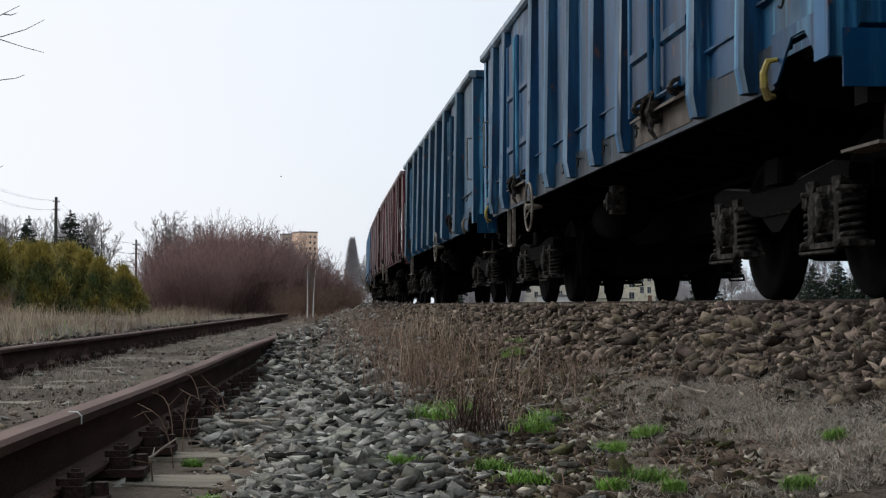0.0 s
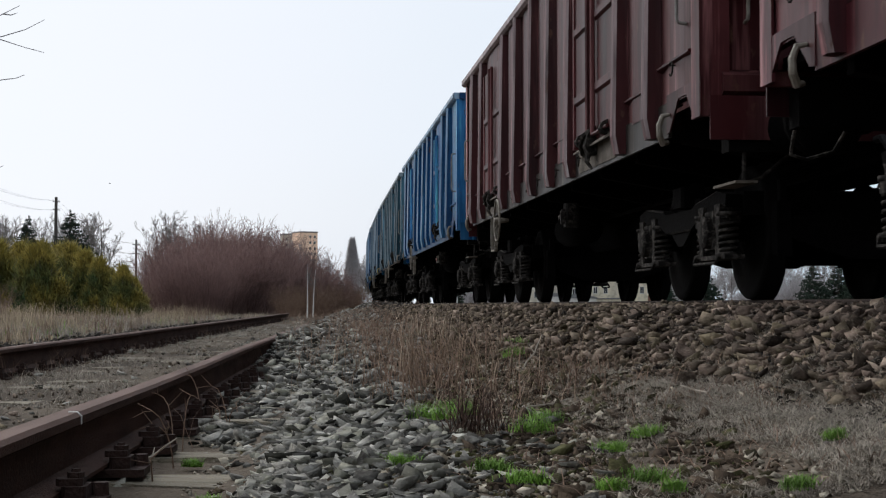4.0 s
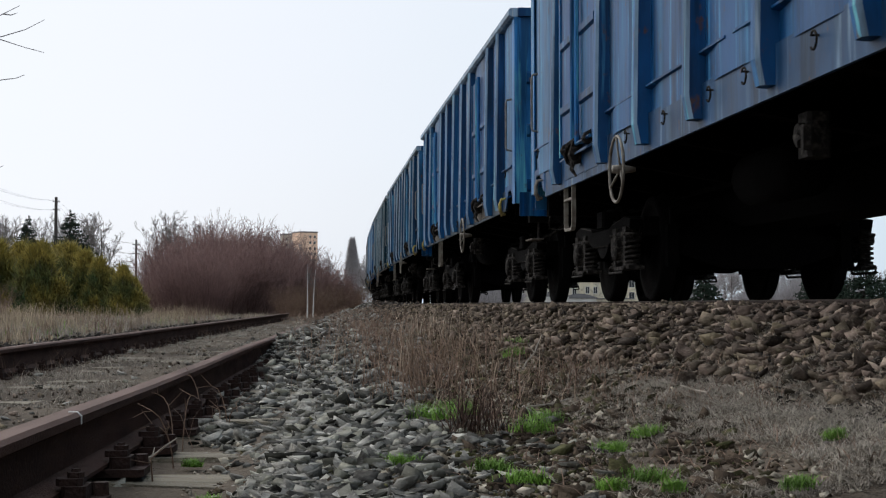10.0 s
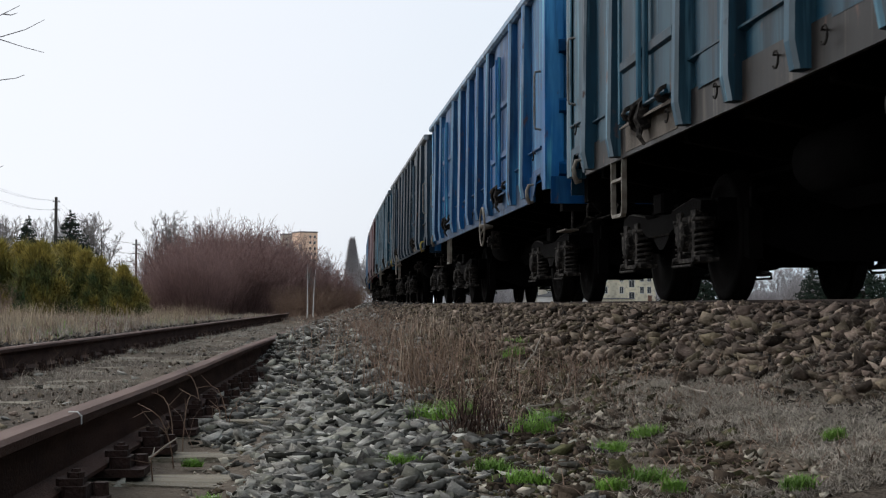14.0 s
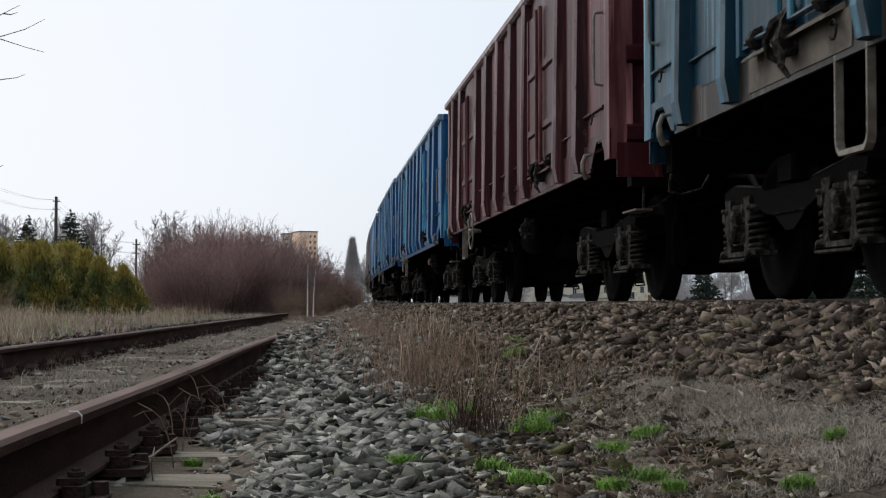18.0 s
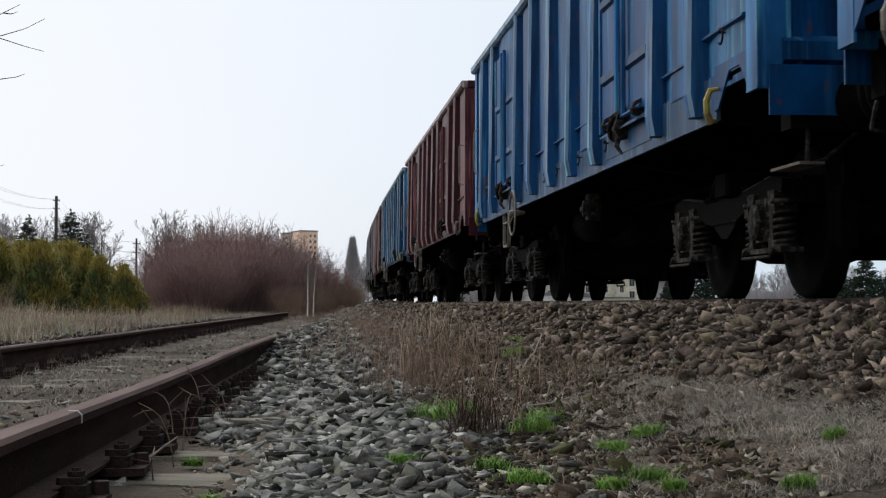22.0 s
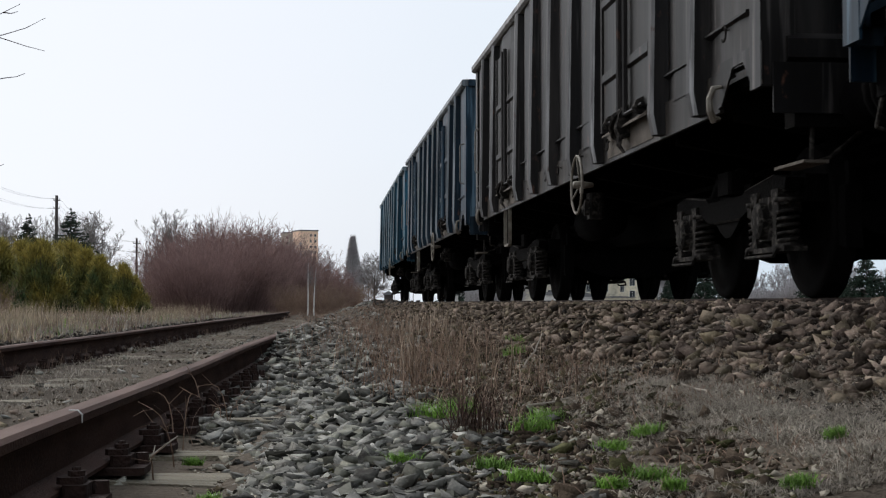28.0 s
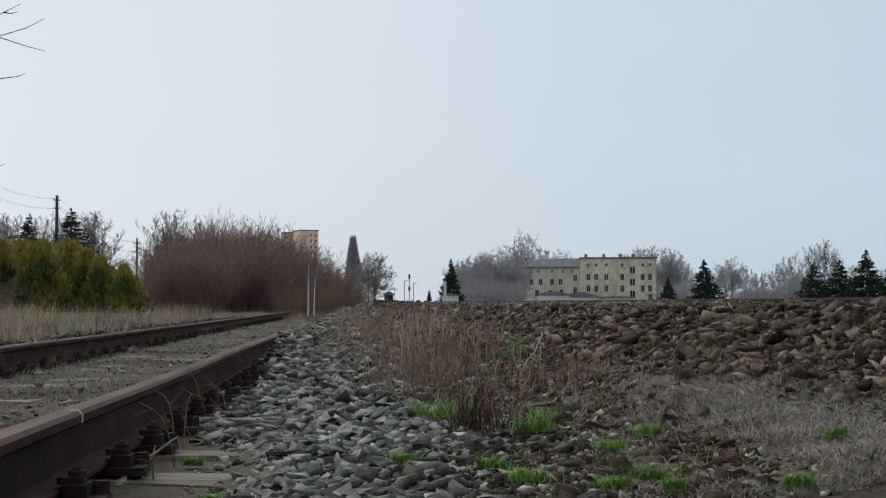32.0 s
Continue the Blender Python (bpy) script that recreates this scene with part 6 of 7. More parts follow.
def thuja(seed, tall, wide, label):
    rg = np.random.default_rng(seed)
    t = empty("thuja_bush")
    p = bend_lines(np.zeros((5, 3)) + rg.normal(0, 0.1, (5, 3)) * np.array([1, 1, 0]), np.array([[0, 0, 1.0]]) + rg.normal(0, 0.15, (5, 3)), tall * rg.uniform(0.7, 0.9, 5), rg, 0.05, 0.1)
    v, f = tubes(p, np.full((5, 1), 0.04) * np.array([[1, 0.8, 0.5, 0.2]]), 5)
    add_mesh("trunk", v, f, M_BARK, t)
    n = 9000
    z = rg.uniform(0.0, 1, n)
    a = rg.uniform(0, 6.283, n)
    lobes = 1 + 0.26 * np.sin(a * 3 + seed + z * 2) + 0.22 * np.sin(a * 5 + z * 9 + seed * 2) + 0.18 * np.sin(z * 23 + a * 4)
    body = np.clip(1.06 - z ** 1.15, 0.05, 1) * np.clip(0.75 + z * 2, 0, 1) * lobes
    r = wide * body * np.sqrt(rg.uniform(0.35, 1, n))
    root = np.stack([np.cos(a) * r, np.sin(a) * r, z * tall], 1)
    way = np.stack([np.cos(a) * 0.55, np.sin(a) * 0.55, np.ones(n)], 1) + rg.normal(0, 0.5, (n, 3))
    v, f = leaf_cones(root, way, rg.uniform(0.08, 0.34, n) * np.where(rg.uniform(0, 1, n) < 0.16, 1.9, 1.0), rg.uniform(0.012, 0.04, n))
    add_mesh("foliage", v, f, M_THUJA, t)
    return tagged(t, label, "bush", "thuja hedge")


def at(bearing, far, z=None):
    b = radians(bearing)
    x, y = far * math.sin(b), far * math.cos(b)
    return (x, y, height(x, y) if z is None else z)


def put(proto, places):
    """The first place takes the thing itself, the others take copies: (bearing, distance, size)."""
    for k, (bearing, far, size) in enumerate(places):
        m = Matrix.Translation(at(bearing, far)) @ pose(0, 0, 0, 0, 0, rnd(0, 360)) @ Matrix.Diagonal((size * rnd(0.93, 1.07), size * rnd(0.93, 1.07), size, 1))
        if k == 0:
            first = (proto, m)
        else:
            copy_thing(proto, m)
    first[0].matrix_basis = first[1]


def greenery():
    # hedge of thuja at the left, spruces and bare trees behind
    put(thuja(1, 2.5, 0.95, "bushy yellow-green thuja with browned tips"), [(-11.2, 52, 0.94), (-9.6, 50, 0.9), (-8.05, 51, 0.82), (-6.65, 49, 0.62), (-6.25, 53, 0.5), (-9.0, 57, 0.98), (-7.55, 50, 0.72)])
    put(thuja(2, 2.5, 1.0, "dense green thuja with ochre patches"), [(-10.4, 55, 0.98), (-8.6, 54, 0.96), (-7.15, 53, 0.62), (-12.0, 50, 0.9), (-10.0, 50, 0.86), (-11.6, 56, 0.98)])
    put(spruce(3, 5.0, 2.1, "dark blue-green spruce behind the hedge"), [(-10.15, 70, 0.9), (-8.6, 72, 0.98)])
    for b, d, tall, wide in ((15.46, 200, 6.3, 2.5), (19.5, 180, 5.3, 2.7), (20.45, 185, 5.7, 2.7), (21.4, 180, 6.7, 3.0), (5.78, 230, 7.4, 1.9), (14.1, 240, 4.6, 1.6), (22.3, 182, 5.2, 2.0), (4.94, 260, 2.9, 0.5)):
        put(spruce(int(b * 10), tall, wide, "dark spruce across the field"), [(b, d, 1.0)])
    label = "leafless grey tree in the winter hedgerow"
    one = bare_tree(11, 8.0, 26, 0.36, 0.16, label=label, lift=0.06, fine=0.0011)
    put(one, [(-12.0, 118, 1.0), (-10.6, 125, 0.98), (-9.7, 122, 0.95), (-7.5, 112, 0.93), (-4.6, 95, 0.72), (-1.6, 96, 0.72), (2.85, 215, 1.02)])
    two = bare_tree(12, 8.0, 24, 0.32, 0.12, label=label, lift=0.09, fine=0.0011)
    put(two, [(-11.3, 130, 1.0), (-9.2, 128, 1.0), (-8.2, 118, 0.92), (-5.2, 92, 0.76), (-3.9, 90, 0.68), (2.6, 235, 1.0)])
    far = "leafless grey tree of the far wood"
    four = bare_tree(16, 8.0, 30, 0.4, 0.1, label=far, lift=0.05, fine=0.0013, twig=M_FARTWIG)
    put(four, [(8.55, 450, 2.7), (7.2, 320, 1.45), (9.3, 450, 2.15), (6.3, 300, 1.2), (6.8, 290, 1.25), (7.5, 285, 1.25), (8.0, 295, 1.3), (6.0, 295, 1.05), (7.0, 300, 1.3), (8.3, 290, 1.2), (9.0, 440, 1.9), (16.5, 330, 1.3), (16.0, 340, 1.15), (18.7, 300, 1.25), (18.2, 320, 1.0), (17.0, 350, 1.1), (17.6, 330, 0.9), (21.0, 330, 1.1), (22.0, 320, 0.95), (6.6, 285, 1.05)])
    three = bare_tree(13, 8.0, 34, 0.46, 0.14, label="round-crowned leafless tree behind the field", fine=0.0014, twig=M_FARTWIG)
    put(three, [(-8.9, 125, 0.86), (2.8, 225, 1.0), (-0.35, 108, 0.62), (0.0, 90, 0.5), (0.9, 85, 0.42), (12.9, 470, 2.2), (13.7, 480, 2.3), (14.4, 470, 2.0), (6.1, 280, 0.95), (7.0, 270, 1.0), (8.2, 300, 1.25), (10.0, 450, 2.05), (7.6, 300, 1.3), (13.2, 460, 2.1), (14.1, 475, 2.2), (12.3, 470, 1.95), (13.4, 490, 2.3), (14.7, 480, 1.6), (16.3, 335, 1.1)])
    poplar = poplar_tree(14, 11.2, 2.1, "column-shaped leafless poplar beside the line")
    put(poplar, [(2.0, 240, 1.0)])
    put(bare_tree(15, 12.0, 34, 0.2, 0.1, drop=0.4, lift=0.12, label="tall upright leafless tree behind the spruces"), [(19.5, 320, 1.12), (19.95, 325, 1.22), (20.3, 330, 1.05)])
    # red-brown willow thicket beside the siding
    words = "dense red-brown leafless willow shrub beside the siding"
    a, b, c = (shrub(k, 3.2, 1.7, 330, words) for k in (21, 22, 23))
    for proto, places in ((a, [(-5.45, 66, 0.6), (-4.4, 66, 0.92), (-3.6, 68, 1.1), (-2.4, 70, 1.2), (-1.2, 72, 1.12), (0.0, 76, 0.9), (1.0, 84, 0.72), (-4.3, 58, 0.74), (-3.0, 60, 0.85), (-1.7, 62, 0.86)]),
                          (b, [(-4.9, 70, 0.8), (-4.1, 72, 1.1), (-3.0, 74, 1.26), (-1.8, 76, 1.22), (-0.6, 78, 1.02), (0.6, 82, 0.8), (-5.0, 60, 0.55), (-2.3, 61, 0.88), (-0.9, 66, 0.8)]),
                          (c, [(-4.6, 63, 0.86), (-3.3, 65, 1.02), (-2.1, 66, 1.06), (-1.0, 68, 0.96), (0.3, 74, 0.78), (1.4, 92, 0.66), (-3.7, 57, 0.7), (-2.9, 80, 1.25), (-0.2, 70, 0.7)])):
        put(proto, places)
    put(shrub(24, 1.6, 1.0, 160, "tangled brown bramble at the grass edge", M_WEED, "bramble", 1.4), [(1.9, 100, 1.0), (1.2, 72, 0.8), (-6.4, 56, 0.8), (-11.6, 44, 0.7), (2.3, 130, 1.2), (1.6, 84, 0.9), (0.55, 57, 0.7), (0.0, 60, 0.8), (0.8, 66, 0.9), (-0.5, 56, 0.7)])
    # two thin birch stems
    put(bare_tree(31, 2.9, 8, 0.12, 0.3, 0.013, 0.3, name="birch_sapling", label="slim white-barked birch sapling", bark=M_BIRCH, shoots=(3, 3, 2), fine=0.0012), [(0.28, 52, 0.8), (0.5, 53, 0.74)])
    # low scrub and woods along the far edge of the fields
    rg = np.random.default_rng(40)
    n = 11000
    bear = np.radians(rg.uniform(5.4, 25, n))
    bear = np.where((bear > radians(8.5)) & (bear < radians(13.8)), bear + radians(7.5), bear)
    far = rg.uniform(255, 300, n)
    tall = rg.uniform(2.0, 4.6, n) * (0.75 + 0.35 * np.sin(bear * 60) + 0.2 * np.sin(bear * 173))
    gap = 1.0
    root = np.stack([far * np.sin(bear), far * np.cos(bear), np.full(n, -0.5)], 1)
    p = bend_lines(root, np.array([[0, 0, 1.0]]) + rg.normal(0, 0.25, (n, 3)), np.maximum(tall * gap, 0.8), rg, 0.15, 0.05)
    v, f = tubes(p[:, [0, 1, 3]], np.full((n, 1), 0.06) * np.array([[1, 0.9, 0.3]]), 3)
    p2, r2 = offshoots(p, np.full((n, 4), 0.055), 3, rg, 0.4, 0.5, 0.1)
    v2, f2 = tubes(p2[:, [0, 3]], r2[:, [0, 2]], 3)
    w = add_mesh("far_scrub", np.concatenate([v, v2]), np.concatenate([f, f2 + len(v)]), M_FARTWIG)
    tagged(w, "grey-brown leafless scrub at the far field edge", "scrub", kind="stuff")
    # leafless sapling whose twigs reach over the siding
    t = empty("bare_sapling")
    bm = bmesh.new()
    tube(bm, [(-2.587, 10.8, -0.46), (-2.571, 10.8, 0.526), (-2.548, 10.8, 1.487), (-2.497, 10.8, 2.369)], [0.03, 0.024, 0.018, 0.01], 7)
    part("trunk", bm, M_BARK, t)
    for pts in ([(-2.497, 10.8, 1.889), (-2.283, 10.8, 1.965), (-2.126, 10.8, 2.048), (-2.008, 10.8, 2.111)],
                [(-2.497, 10.8, 1.889), (-2.302, 10.8, 1.844), (-2.126, 10.8, 1.887), (-1.969, 10.8, 1.938), (-1.831, 10.8, 2.013)],
                [(-2.361, 10.8, 1.867), (-2.224, 10.8, 1.885), (-2.126, 10.8, 1.859), (-1.969, 10.8, 1.809), (-1.835, 10.8, 1.775)],
                [(-2.556, 10.8, 1.427), (-2.322, 10.8, 1.531), (-2.126, 10.8, 1.574), (-2.031, 10.8, 1.587), (-1.969, 10.8, 1.612)],
                [(-2.575, 10.8, 0.687), (-2.322, 10.8, 0.849), (-2.173, 10.8, 0.93), (-2.11, 10.8, 0.959)],
                [(-2.361, 10.8, 1.923), (-2.243, 10.8, 2.054), (-2.157, 10.8, 2.216)],
                [(-2.126, 10.8, 2.048), (-2.071, 10.8, 2.041), (-2.024, 10.8, 2.058)]):
        bm = bmesh.new()
        tube(bm, pts, [0.0055 - 0.0037 * k / (len(pts) - 1) for k in range(len(pts))], 5)
        part("twig", bm, M_BARK, t)
    tagged(t, "leafless sapling beside the siding", "tree")


greenery()


# ---- far buildings and railway posts ----
M_PLASTER = mat("stained_yellow_plaster", (0.66, 0.6, 0.45), 0.9, 0, (0.45, 0.41, 0.32), 0.35, (1, 1, 0.4), 0.9, (0.2, 0.19, 0.17), 1.5, 0.1)
M_PLASTER_G = mat("grey_plaster", (0.54, 0.5, 0.41), 0.9, 0, (0.37, 0.34, 0.28), 0.4, (1, 1, 0.4), 0.9)
M_ROOF = mat("grey_roofing_felt", (0.17, 0.17, 0.175), 0.85, 0, (0.11, 0.11, 0.115), 0.5)
M_PANE = mat("dark_window_glass", (0.03, 0.035, 0.04), 0.12, 0, (0.05, 0.055, 0.06), 0.4, bump=0)
M_FRAME = mat("white_window_frame", (0.6, 0.6, 0.58), 0.6, bump=0)
M_ORANGE = mat("salmon_render", (0.88, 0.62, 0.45), 0.85, 0, (0.78, 0.54, 0.38), 0.2)
M_BRICK = mat("brown_brick", (0.16, 0.085, 0.06), 0.9, 0, (0.1, 0.06, 0.045), 3)
M_WHITEWALL = mat("whitewashed_wall", (0.62, 0.61, 0.58), 0.85, 0, (0.45, 0.44, 0.4), 0.5)
M_POLE = mat("tarred_pole_wood", (0.07, 0.06, 0.055), 0.85, 0, (0.04, 0.034, 0.03), 2, (4, 4, 0.3))
M_STEEL = mat("galvanised_steel", (0.3, 0.31, 0.32), 0.5, 0.6, (0.2, 0.2, 0.21), 3)


def window_in(parent, u, z, wide, tall, front, frame_mat=M_FRAME):
    bm = bmesh.new()
    for x0, x1, z0, z1 in ((u - wide / 2, u + wide / 2, z - tall / 2 - 0.08, z - tall / 2 + 0.02), (u - wide / 2, u + wide / 2, z + tall / 2 - 0.08, z + tall / 2), (u - wide / 2, u - wide / 2 + 0.08, z - tall / 2, z + tall / 2),
                           (u + wide / 2 - 0.08, u + wide / 2, z - tall / 2, z + tall / 2), (u - 0.03, u + 0.03, z - tall / 2, z + tall / 2)):
        hull_box(bm, x0, x1, front - 0.06, front + 0.02, z0, z1)
    w = part("window", bm, frame_mat, parent)
    bm = bmesh.new()
    hull_box(bm, u - wide / 2 + 0.07, u + wide / 2 - 0.07, front - 0.03, front - 0.005, z - tall / 2 + 0.02, z + tall / 2 - 0.07)
    part("pane", bm, M_PANE, w)
    return w


def tenement():
    h = empty("tenement_house")
    bm = bmesh.new()
    hull_box(bm, -15.0, 0.0, 0, 11, -0.6, 9.4)
    part("wall", bm, M_PLASTER_G, h)
    bm = bmesh.new()
    for x0, x1, y0, y1, z in ((-15.4, 0.0, -0.5, 11.5, 9.4),):
        a = [bm.verts.new(p) for p in ((x0, y0, z), (x1, y0, z), (x1, y1, z), (x0, y1, z))]
        b = [bm.verts.new(p) for p in ((x0, y0, z + 0.25), (x1, y0, z + 0.25), (x1, y1, z + 0.25), (x0, y1, z + 0.25))]
        r = [bm.verts.new((x0 + 4.5, 5.5, z + 2.6)), bm.verts.new((x1, 5.5, z + 2.6))]
        for q in (a[::-1], (a[0], a[1], b[1], b[0]), (a[1], a[2], b[2], b[1]), (a[2], a[3], b[3], b[2]), (a[3], a[0], b[0], b[3]), (b[0], b[1], r[1], r[0]), (b[2], b[3], r[0], r[1]), (b[3], b[0], r[0]), (b[1], b[2], r[1])):
            bm.faces.new(q)
    roof = part("roof", bm, M_ROOF, h)
    bm = bmesh.new()
    hull_box(bm, 0.0, 20.2, -0.4, 10.5, -0.6, 11.8)
    part("wall", bm, M_PLASTER, h)
    bm = bmesh.new()
    hull_box(bm, -0.25, 20.45, -0.7, 10.8, 11.8, 12.15)
    roof2 = part("roof", bm, M_ROOF, h)
    for x in (1.2, 6.0, 10.5, 13.8):
        bm = bmesh.new()
        hull_box(bm, x, x + 0.8, 4, 4.8, 12.15, 13.1)
        part("chimney", bm, M_ROOF, roof2)
    for u in (-13.2, -11.2, -7.5, -4.6, -2.2):
        window_in(h, u, 8.4, 0.7, 0.8, 0)
    for u, z in ((-13.0, 5.6), (-10.5, 5.6), (-7.5, 5.6), (-5.2, 5.6), (-1.3, 6.6), (-11.5, 2.6), (-8.0, 2.6), (-5.0, 2.8), (-1.3, 3.4)):
        window_in(h, u, z, 1.1, 1.7, 0)
    for u in (2.2, 4.3, 7.0, 11.2, 16.6, 18.5):
        window_in(h, u, 10.1, 0.8, 0.9, -0.4)
        window_in(h, u, 6.9, 1.1, 1.7, -0.4)
        window_in(h, u, 3.8, 1.1, 1.8, -0.4)
    for z in (8.7, 5.5, 2.3):
        window_in(h, 13.9, z, 1.5, 1.9, -0.4)
    bm = bmesh.new()
    hull_box(bm, 18.1, 19.2, -0.48, -0.4, -0.5, 2.4)
    part("door", bm, M_BRICK, h)
    b = 10.75
    h.matrix_basis = Matrix.Translation(at(b, 398, 0)) @ pose(0, 0, 0, 0, 0, -b)
    tagged(h, "stained yellow plaster tenement with flat and hipped roofs", "house")
    # low sheds in front
    for name, x0, x1, tall, arch, wall, label in (("storage_shed", -10.5, -2.6, 1.9, 0.8, M_WHITEWALL, "low whitewashed shed with a rounded grey roof"), ("garage_shed", -4.2, 4.4, 1.5, 1.1, M_WHITEWALL, "low whitewashed shed with an arched roof"), ("garage_row", 4.6, 14.0, 1.3, 0.2, M_PLASTER, "long low garage row")):
        s = empty(name)
        bm = bmesh.new()
        hull_box(bm, x0, x1, 0, 5, -0.6, tall)
        part("wall", bm, wall, s)
        bm = bmesh.new()
        ring = [(x0 - 0.3, -0.3, tall), (x1 + 0.3, -0.3, tall)] + [(x1 + 0.3 - (x1 - x0 + 0.6) * k / 8, -0.3, tall + 0.15 + arch * math.sin(math.pi * k / 8)) for k in range(9)]
        prism(bm, ring[:2] + ring[2:], (0, 5.6, 0))
        bmesh.ops.recalc_face_normals(bm, faces=bm.faces)
        part("roof", bm, M_ROOF, s)
        s.matrix_basis = Matrix.Translation(at(b, 380 if name != "storage_shed" else 372, 0)) @ pose(0, 0, 0, 0, 0, -b)
        tagged(s, label, "shed")


def tower_block():
    h = empty("apartment_tower")
    bm = bmesh.new()
    hull_box(bm, -5.0, 5.0, 0, 14, -0.5, 38.6)
    part("wall", bm, M_ORANGE, h)
    bm = bmesh.new()
    hull_box(bm, -5.2, 5.2, -0.3, 14.3, 38.6, 39.2)
    part("roof", bm, M_ROOF, h)
    for k in range(12):
        for u in (0.9, 3.4):
            window_in(h, u, 2.2 + k * 3.1, 1.1, 1.4, 0)
    b = 0.32
    h.matrix_basis = Matrix.Translation(at(b, 800, 0)) @ pose(0, 0, 0, 0, 0, -b + 18)
    tagged(h, "salmon-coloured high-rise block of flats above the shrubs", "apartment block")
    g = empty("apartment_tower")
    bm = bmesh.new()
    hull_box(bm, -4.5, 4.5, 0, 12, -0.5, 38.8)
    part("wall", bm, M_PLASTER_G, g)
    bm = bmesh.new()
    hull_box(bm, -4.7, 4.7, -0.2, 12.2, 38.8, 39.4)
    part("roof", bm, M_ROOF, g)
    for k in range(12):
        for u in (-2.6, 2.6):
            window_in(g, u, 2.2 + k * 3.1, 1.4, 1.5, 0)
    g.matrix_basis = Matrix.Translation(at(-0.35, 830, 0)) @ pose(0, 0, 0, 0, 0, 8)
    tagged(g, "grey-shaded high-rise block of flats", "apartment block")


def posts():
    # wooden line poles with crossarms, and their wires
    tops = []
    for b, d, tall in ((-9.15, 96, 7.15), (-6.2, 86, 4.1), (-5.85, 100, 3.9), (-14.6, 62, 7.4)):
        p = empty("telegraph_pole")
        bm = bmesh.new()
        tube(bm, [(0, 0, 0), (0, 0, tall * 0.5), (0, 0, tall)], [0.019 * tall, 0.016 * tall, 0.013 * tall], 8)
        part("pole", bm, M_POLE, p)
        for z in (tall - 0.3, tall - 0.8):
            bm = bmesh.new()
            hull_box(bm, -0.22, 0.22, -0.03, 0.03, z - 0.025, z + 0.025)
            arm = part("crossarm", bm, M_POLE, p)
            for x in (-0.19, 0.19):
                bm = bmesh.new()
                lathe(bm, [(z + 0.025, 0.02), (z + 0.07, 0.035), (z + 0.12, 0.02)], "z", 7, (x, 0, 0))
                part("insulator", bm, M_WHITE, arm)
        o = at(b, d)
        p.matrix_basis = Matrix.Translation(o) @ pose(0, 0, 0, 0, 0, 35)
        tagged(p, "dark wooden telegraph pole with crossarms", "utility pole", "telegraph poles")
        tops.append(Vector(o) + Vector((0, 0, tall)))
    for a, c in ((tops[3], tops[0]), (tops[0], tops[1])):
        for z in (-0.2, -0.8):
            for off in (-0.19, 0.19):
                bm = bmesh.new()
                u = [a.lerp(c, k / 10) + Vector((off * 0.8, off * 0.57, z - 1.2 * (1 - (k / 5 - 1) ** 2) * 0.6)) for k in range(11)]
                tube(bm, u, 0.005, 4)
                w = part("overhead_wire", bm, M_HOSE)
                tagged(w, "thin sagging overhead wire between the poles", "wire", "overhead wires")
    # signals, lamp posts and boards by the station
    for b, d, tall, kind in ((3.98, 210, 3.3, 0), (4.17, 205, 4.2, 1), (4.33, 230, 3.2, 0), (3.6, 260, 2.6, 0), (5.55, 190, 3.4, 2)):
        s = empty("railway_signal" if kind == 1 else "lamp_post" if kind == 0 else "sign_post")
        bm = bmesh.new()
        tube(bm, [(0, 0, 0), (0, 0, tall)], 0.06, 7)
        part("mast", bm, M_STEEL, s)
        bm = bmesh.new()
        if kind == 1:
            hull_box(bm, -0.13, 0.13, -0.12, 0.1, tall - 0.7, tall - 0.1, 0.05)
            hull_box(bm, -0.15, 0.15, -0.1, 0.1, tall * 0.45, tall * 0.58, 0.05)
        elif kind == 0:
            prism(bm, [(-0.08, 0, tall), (0.5, 0, tall + 0.08), (0.5, 0, tall + 0.16), (-0.08, 0, tall + 0.1)], (0, 0.15, 0))
        else:
            hull_box(bm, -0.18, 0.18, -0.04, 0.04, 0.6, tall - 0.3)
        part("head" if kind < 2 else "board", bm, M_POLE if kind < 2 else M_WHITE, s)
        s.matrix_basis = Matrix.Translation(at(b, d)) @ pose(0, 0, 0, 0, 0, -b)
        tagged(s, {0: "thin grey lamp post by the station", 1: "tall colour-light railway signal", 2: "white board on a post beside the line"}[kind], "signal" if kind == 1 else "post")
    # huts
    for name, b, d, w, tall, wall, label in (("line_hut", 3.38, 150, 0.45, 1.0, M_POLE, "small dark trackside hut"), ("brick_hut", 1.75, 140, 1.3, 1.5, M_BRICK, "low brown brick hut by the shrubs"), ("white_hut", 5.75, 215, 1.2, 1.5, M_WHITEWALL, "small white hut below the trees")):
        s = empty(name)
        bm = bmesh.new()
        hull_box(bm, -w, w, 0, 2, -0.1, tall)
        part("wall", bm, wall, s)
        bm = bmesh.new()
        prism(bm, [(-w - 0.15, -0.15, tall), (w + 0.15, -0.15, tall), (w + 0.15, -0.15, tall + 0.08), (0, -0.15, tall + 0.4), (-w - 0.15, -0.15, tall + 0.08)], (0, 2.3, 0))
        part("roof", bm, M_ROOF, s)
        s.matrix_basis = Matrix.Translation(at(b, d)) @ pose(0, 0, 0, 0, 0, -b)
        tagged(s, label, "hut")


tenement()
tower_block()
posts()


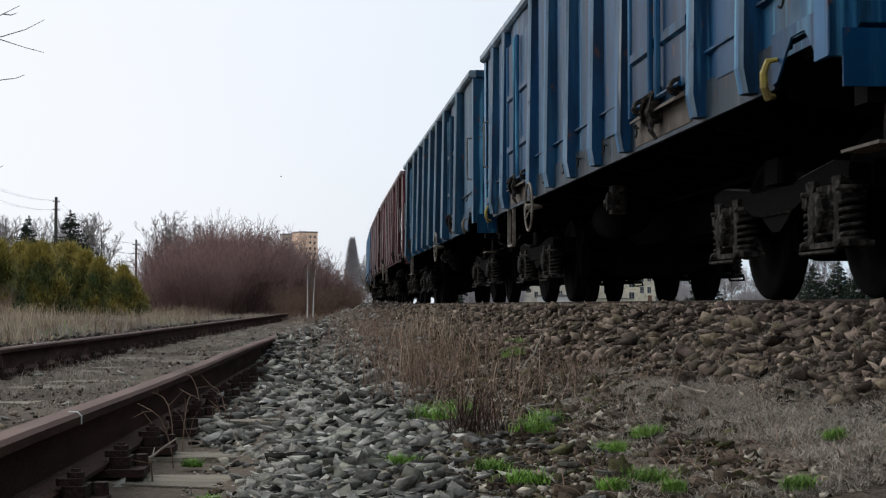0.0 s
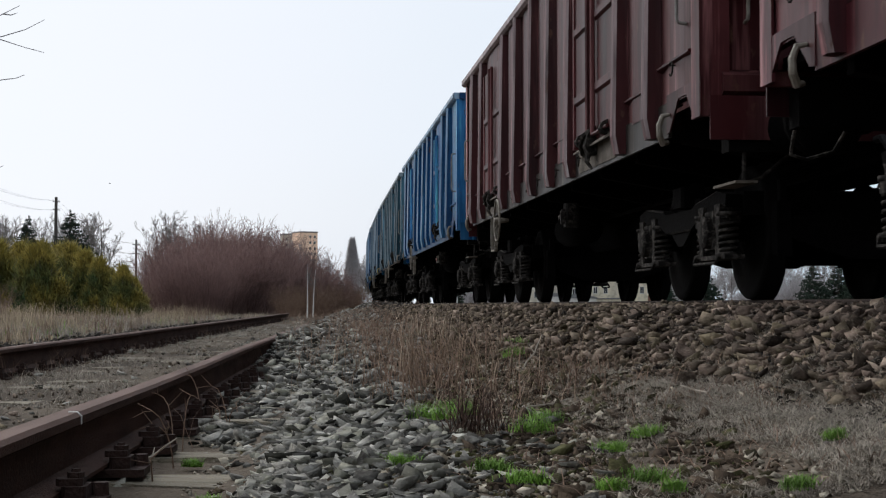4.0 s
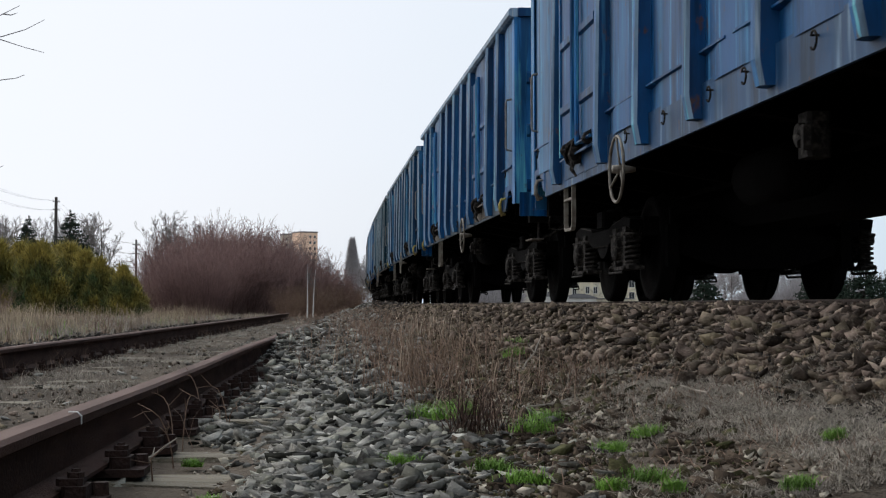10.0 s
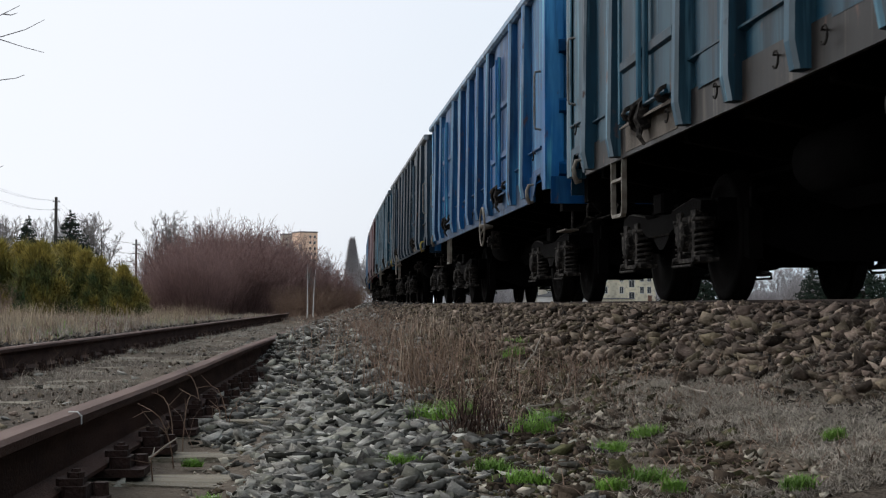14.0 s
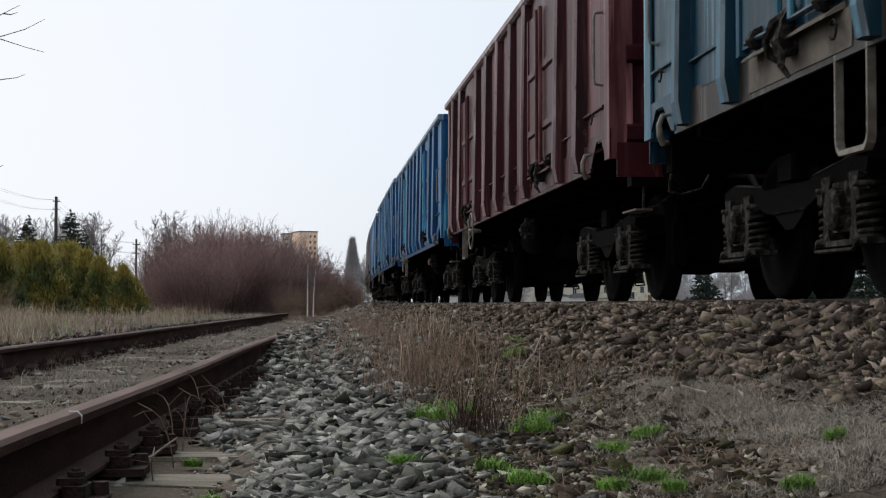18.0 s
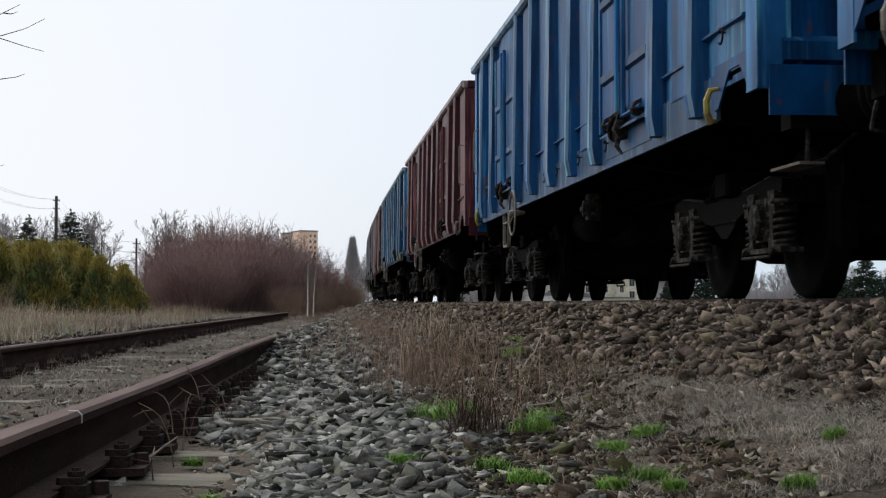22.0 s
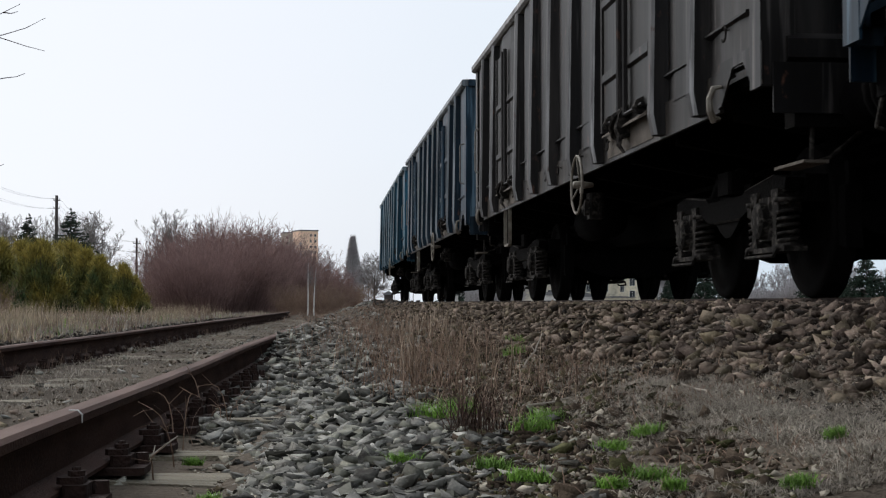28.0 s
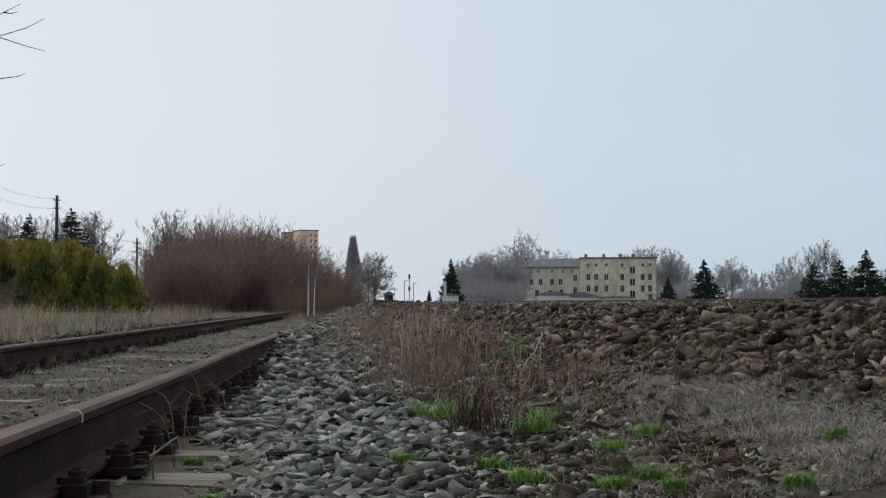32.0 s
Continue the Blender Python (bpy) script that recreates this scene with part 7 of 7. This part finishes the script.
def sticks():
    for x, y, size, turn, tilt in ((1.2, 7.6, 0.34, 60, 30), (0.95, 5.6, 0.2, 20, 8), (1.35, 5.0, 0.16, 110, 6), (0.3, 4.4, 0.12, 75, 5), (-0.42, 4.3, 0.2, 40, 24)):
        bm = bmesh.new()
        pts = [(size * (k / 4 - 0.5), 0.02 * size * math.sin(k * 2.1), 0.015 * size * math.cos(k * 1.7)) for k in range(5)]
        tube(bm, pts, [0.005, 0.0045, 0.004, 0.003, 0.002], 5)
        tube(bm, [pts[2], (pts[2][0] + size * 0.15, size * 0.1, size * 0.04)], [0.003, 0.0015], 4)
        ob = part("fallen_stick", bm, M_STRAW_DULL)
        ob.matrix_basis = pose(x, y, height(x, y) + 0.012 + 0.5 * size * math.sin(radians(tilt)), 0, -tilt, turn)
        tagged(ob, "pale dry stick lying on the stones", "stick", "fallen sticks")


sticks()


def rail_stalks():
    """Thin dead stalks that arch up beside and over the old rail."""
    rg = random.Random(77)
    for k in range(11):
        s, q = rg.uniform(3.1, 6.5), SIDE_NEAR + rg.uniform(0.1, 0.3)
        tall, reach, turn = rg.uniform(0.07, 0.2), rg.uniform(-0.14, 0.12), rg.uniform(-0.2, 0.2)
        bm = bmesh.new()
        base = siding(s, q)
        z = height(base.x, base.y) - 0.01
        pts = [base + SIDE_V * (reach * u * u) + SIDE_U * (turn * u) + Vector((0, 0, z + tall * math.sin(1.9 * u) + 0.006 * math.sin(9 * u + k))) for u in [j / 7 for j in range(8)]]
        tube(bm, pts, [0.0026 - 0.0018 * j / 7 for j in range(8)], 5)
        for j in (3, 5):
            d = Vector((rg.uniform(-0.05, 0.05), rg.uniform(-0.05, 0.05), rg.uniform(0.01, 0.05)))
            tube(bm, [pts[j], pts[j] + d * 0.6, pts[j] + d], [0.0016, 0.0012, 0.0007], 4)
        ob = part("dead_stalk", bm, M_WEED)
        tagged(ob, "thin arching dead stalk beside the old rail", "weed", "dead stalks along the rail")


rail_stalks()


def bird():
    """A small dark bird that flies away to the left over the shrubs."""
    b = empty("bird")
    bm = bmesh.new()
    lathe(bm, [(-0.2, 0.012), (-0.12, 0.03), (0.0, 0.055), (0.1, 0.05), (0.17, 0.035), (0.21, 0.004)], "y", 8)
    part("body", bm, M_BIRD, b)
    wings = []
    for s in (-1, 1):
        bm = bmesh.new()
        ring = [(s * 0.02, 0.08, 0.0), (s * 0.16, 0.1, 0.0), (s * 0.36, -0.02, 0.0), (s * 0.2, -0.05, 0.0), (s * 0.02, -0.06, 0.0)]
        prism(bm, ring, (0, 0, 0.012))
        bmesh.ops.recalc_face_normals(bm, faces=bm.faces)
        wings.append((part("wing", bm, M_BIRD, b), s))
    tagged(b, "small dark bird flying above the shrubs", "bird")
    return b, wings


M_BIRD = mat("dark_feathers", (0.03, 0.028, 0.027), 0.8, 0, (0.018, 0.017, 0.016), 30, bump=0)
BIRD = bird()


def fly():
    body, wings = BIRD
    rows = []
    for t, bearing, z in ((0.0, -0.75, 21.4), (1.0, -2.4, 20.9), (2.0, -3.6, 18.7), (7.0, -14.5, 24.0), (32.0, -40.0, 40.0)):
        rows.append((t, pose(250 * math.sin(radians(bearing)), 250 * math.cos(radians(bearing)), z, 0, 0, 85)))
    walk(body, rows)
    for wing, s in wings:
        walk(wing, [(k * 0.14, pose(0, 0, 0, 0, s * (28 if k % 2 else -32), 0)) for k in range(50)] + [(32.0, pose(0, 0, 0))])


motions()
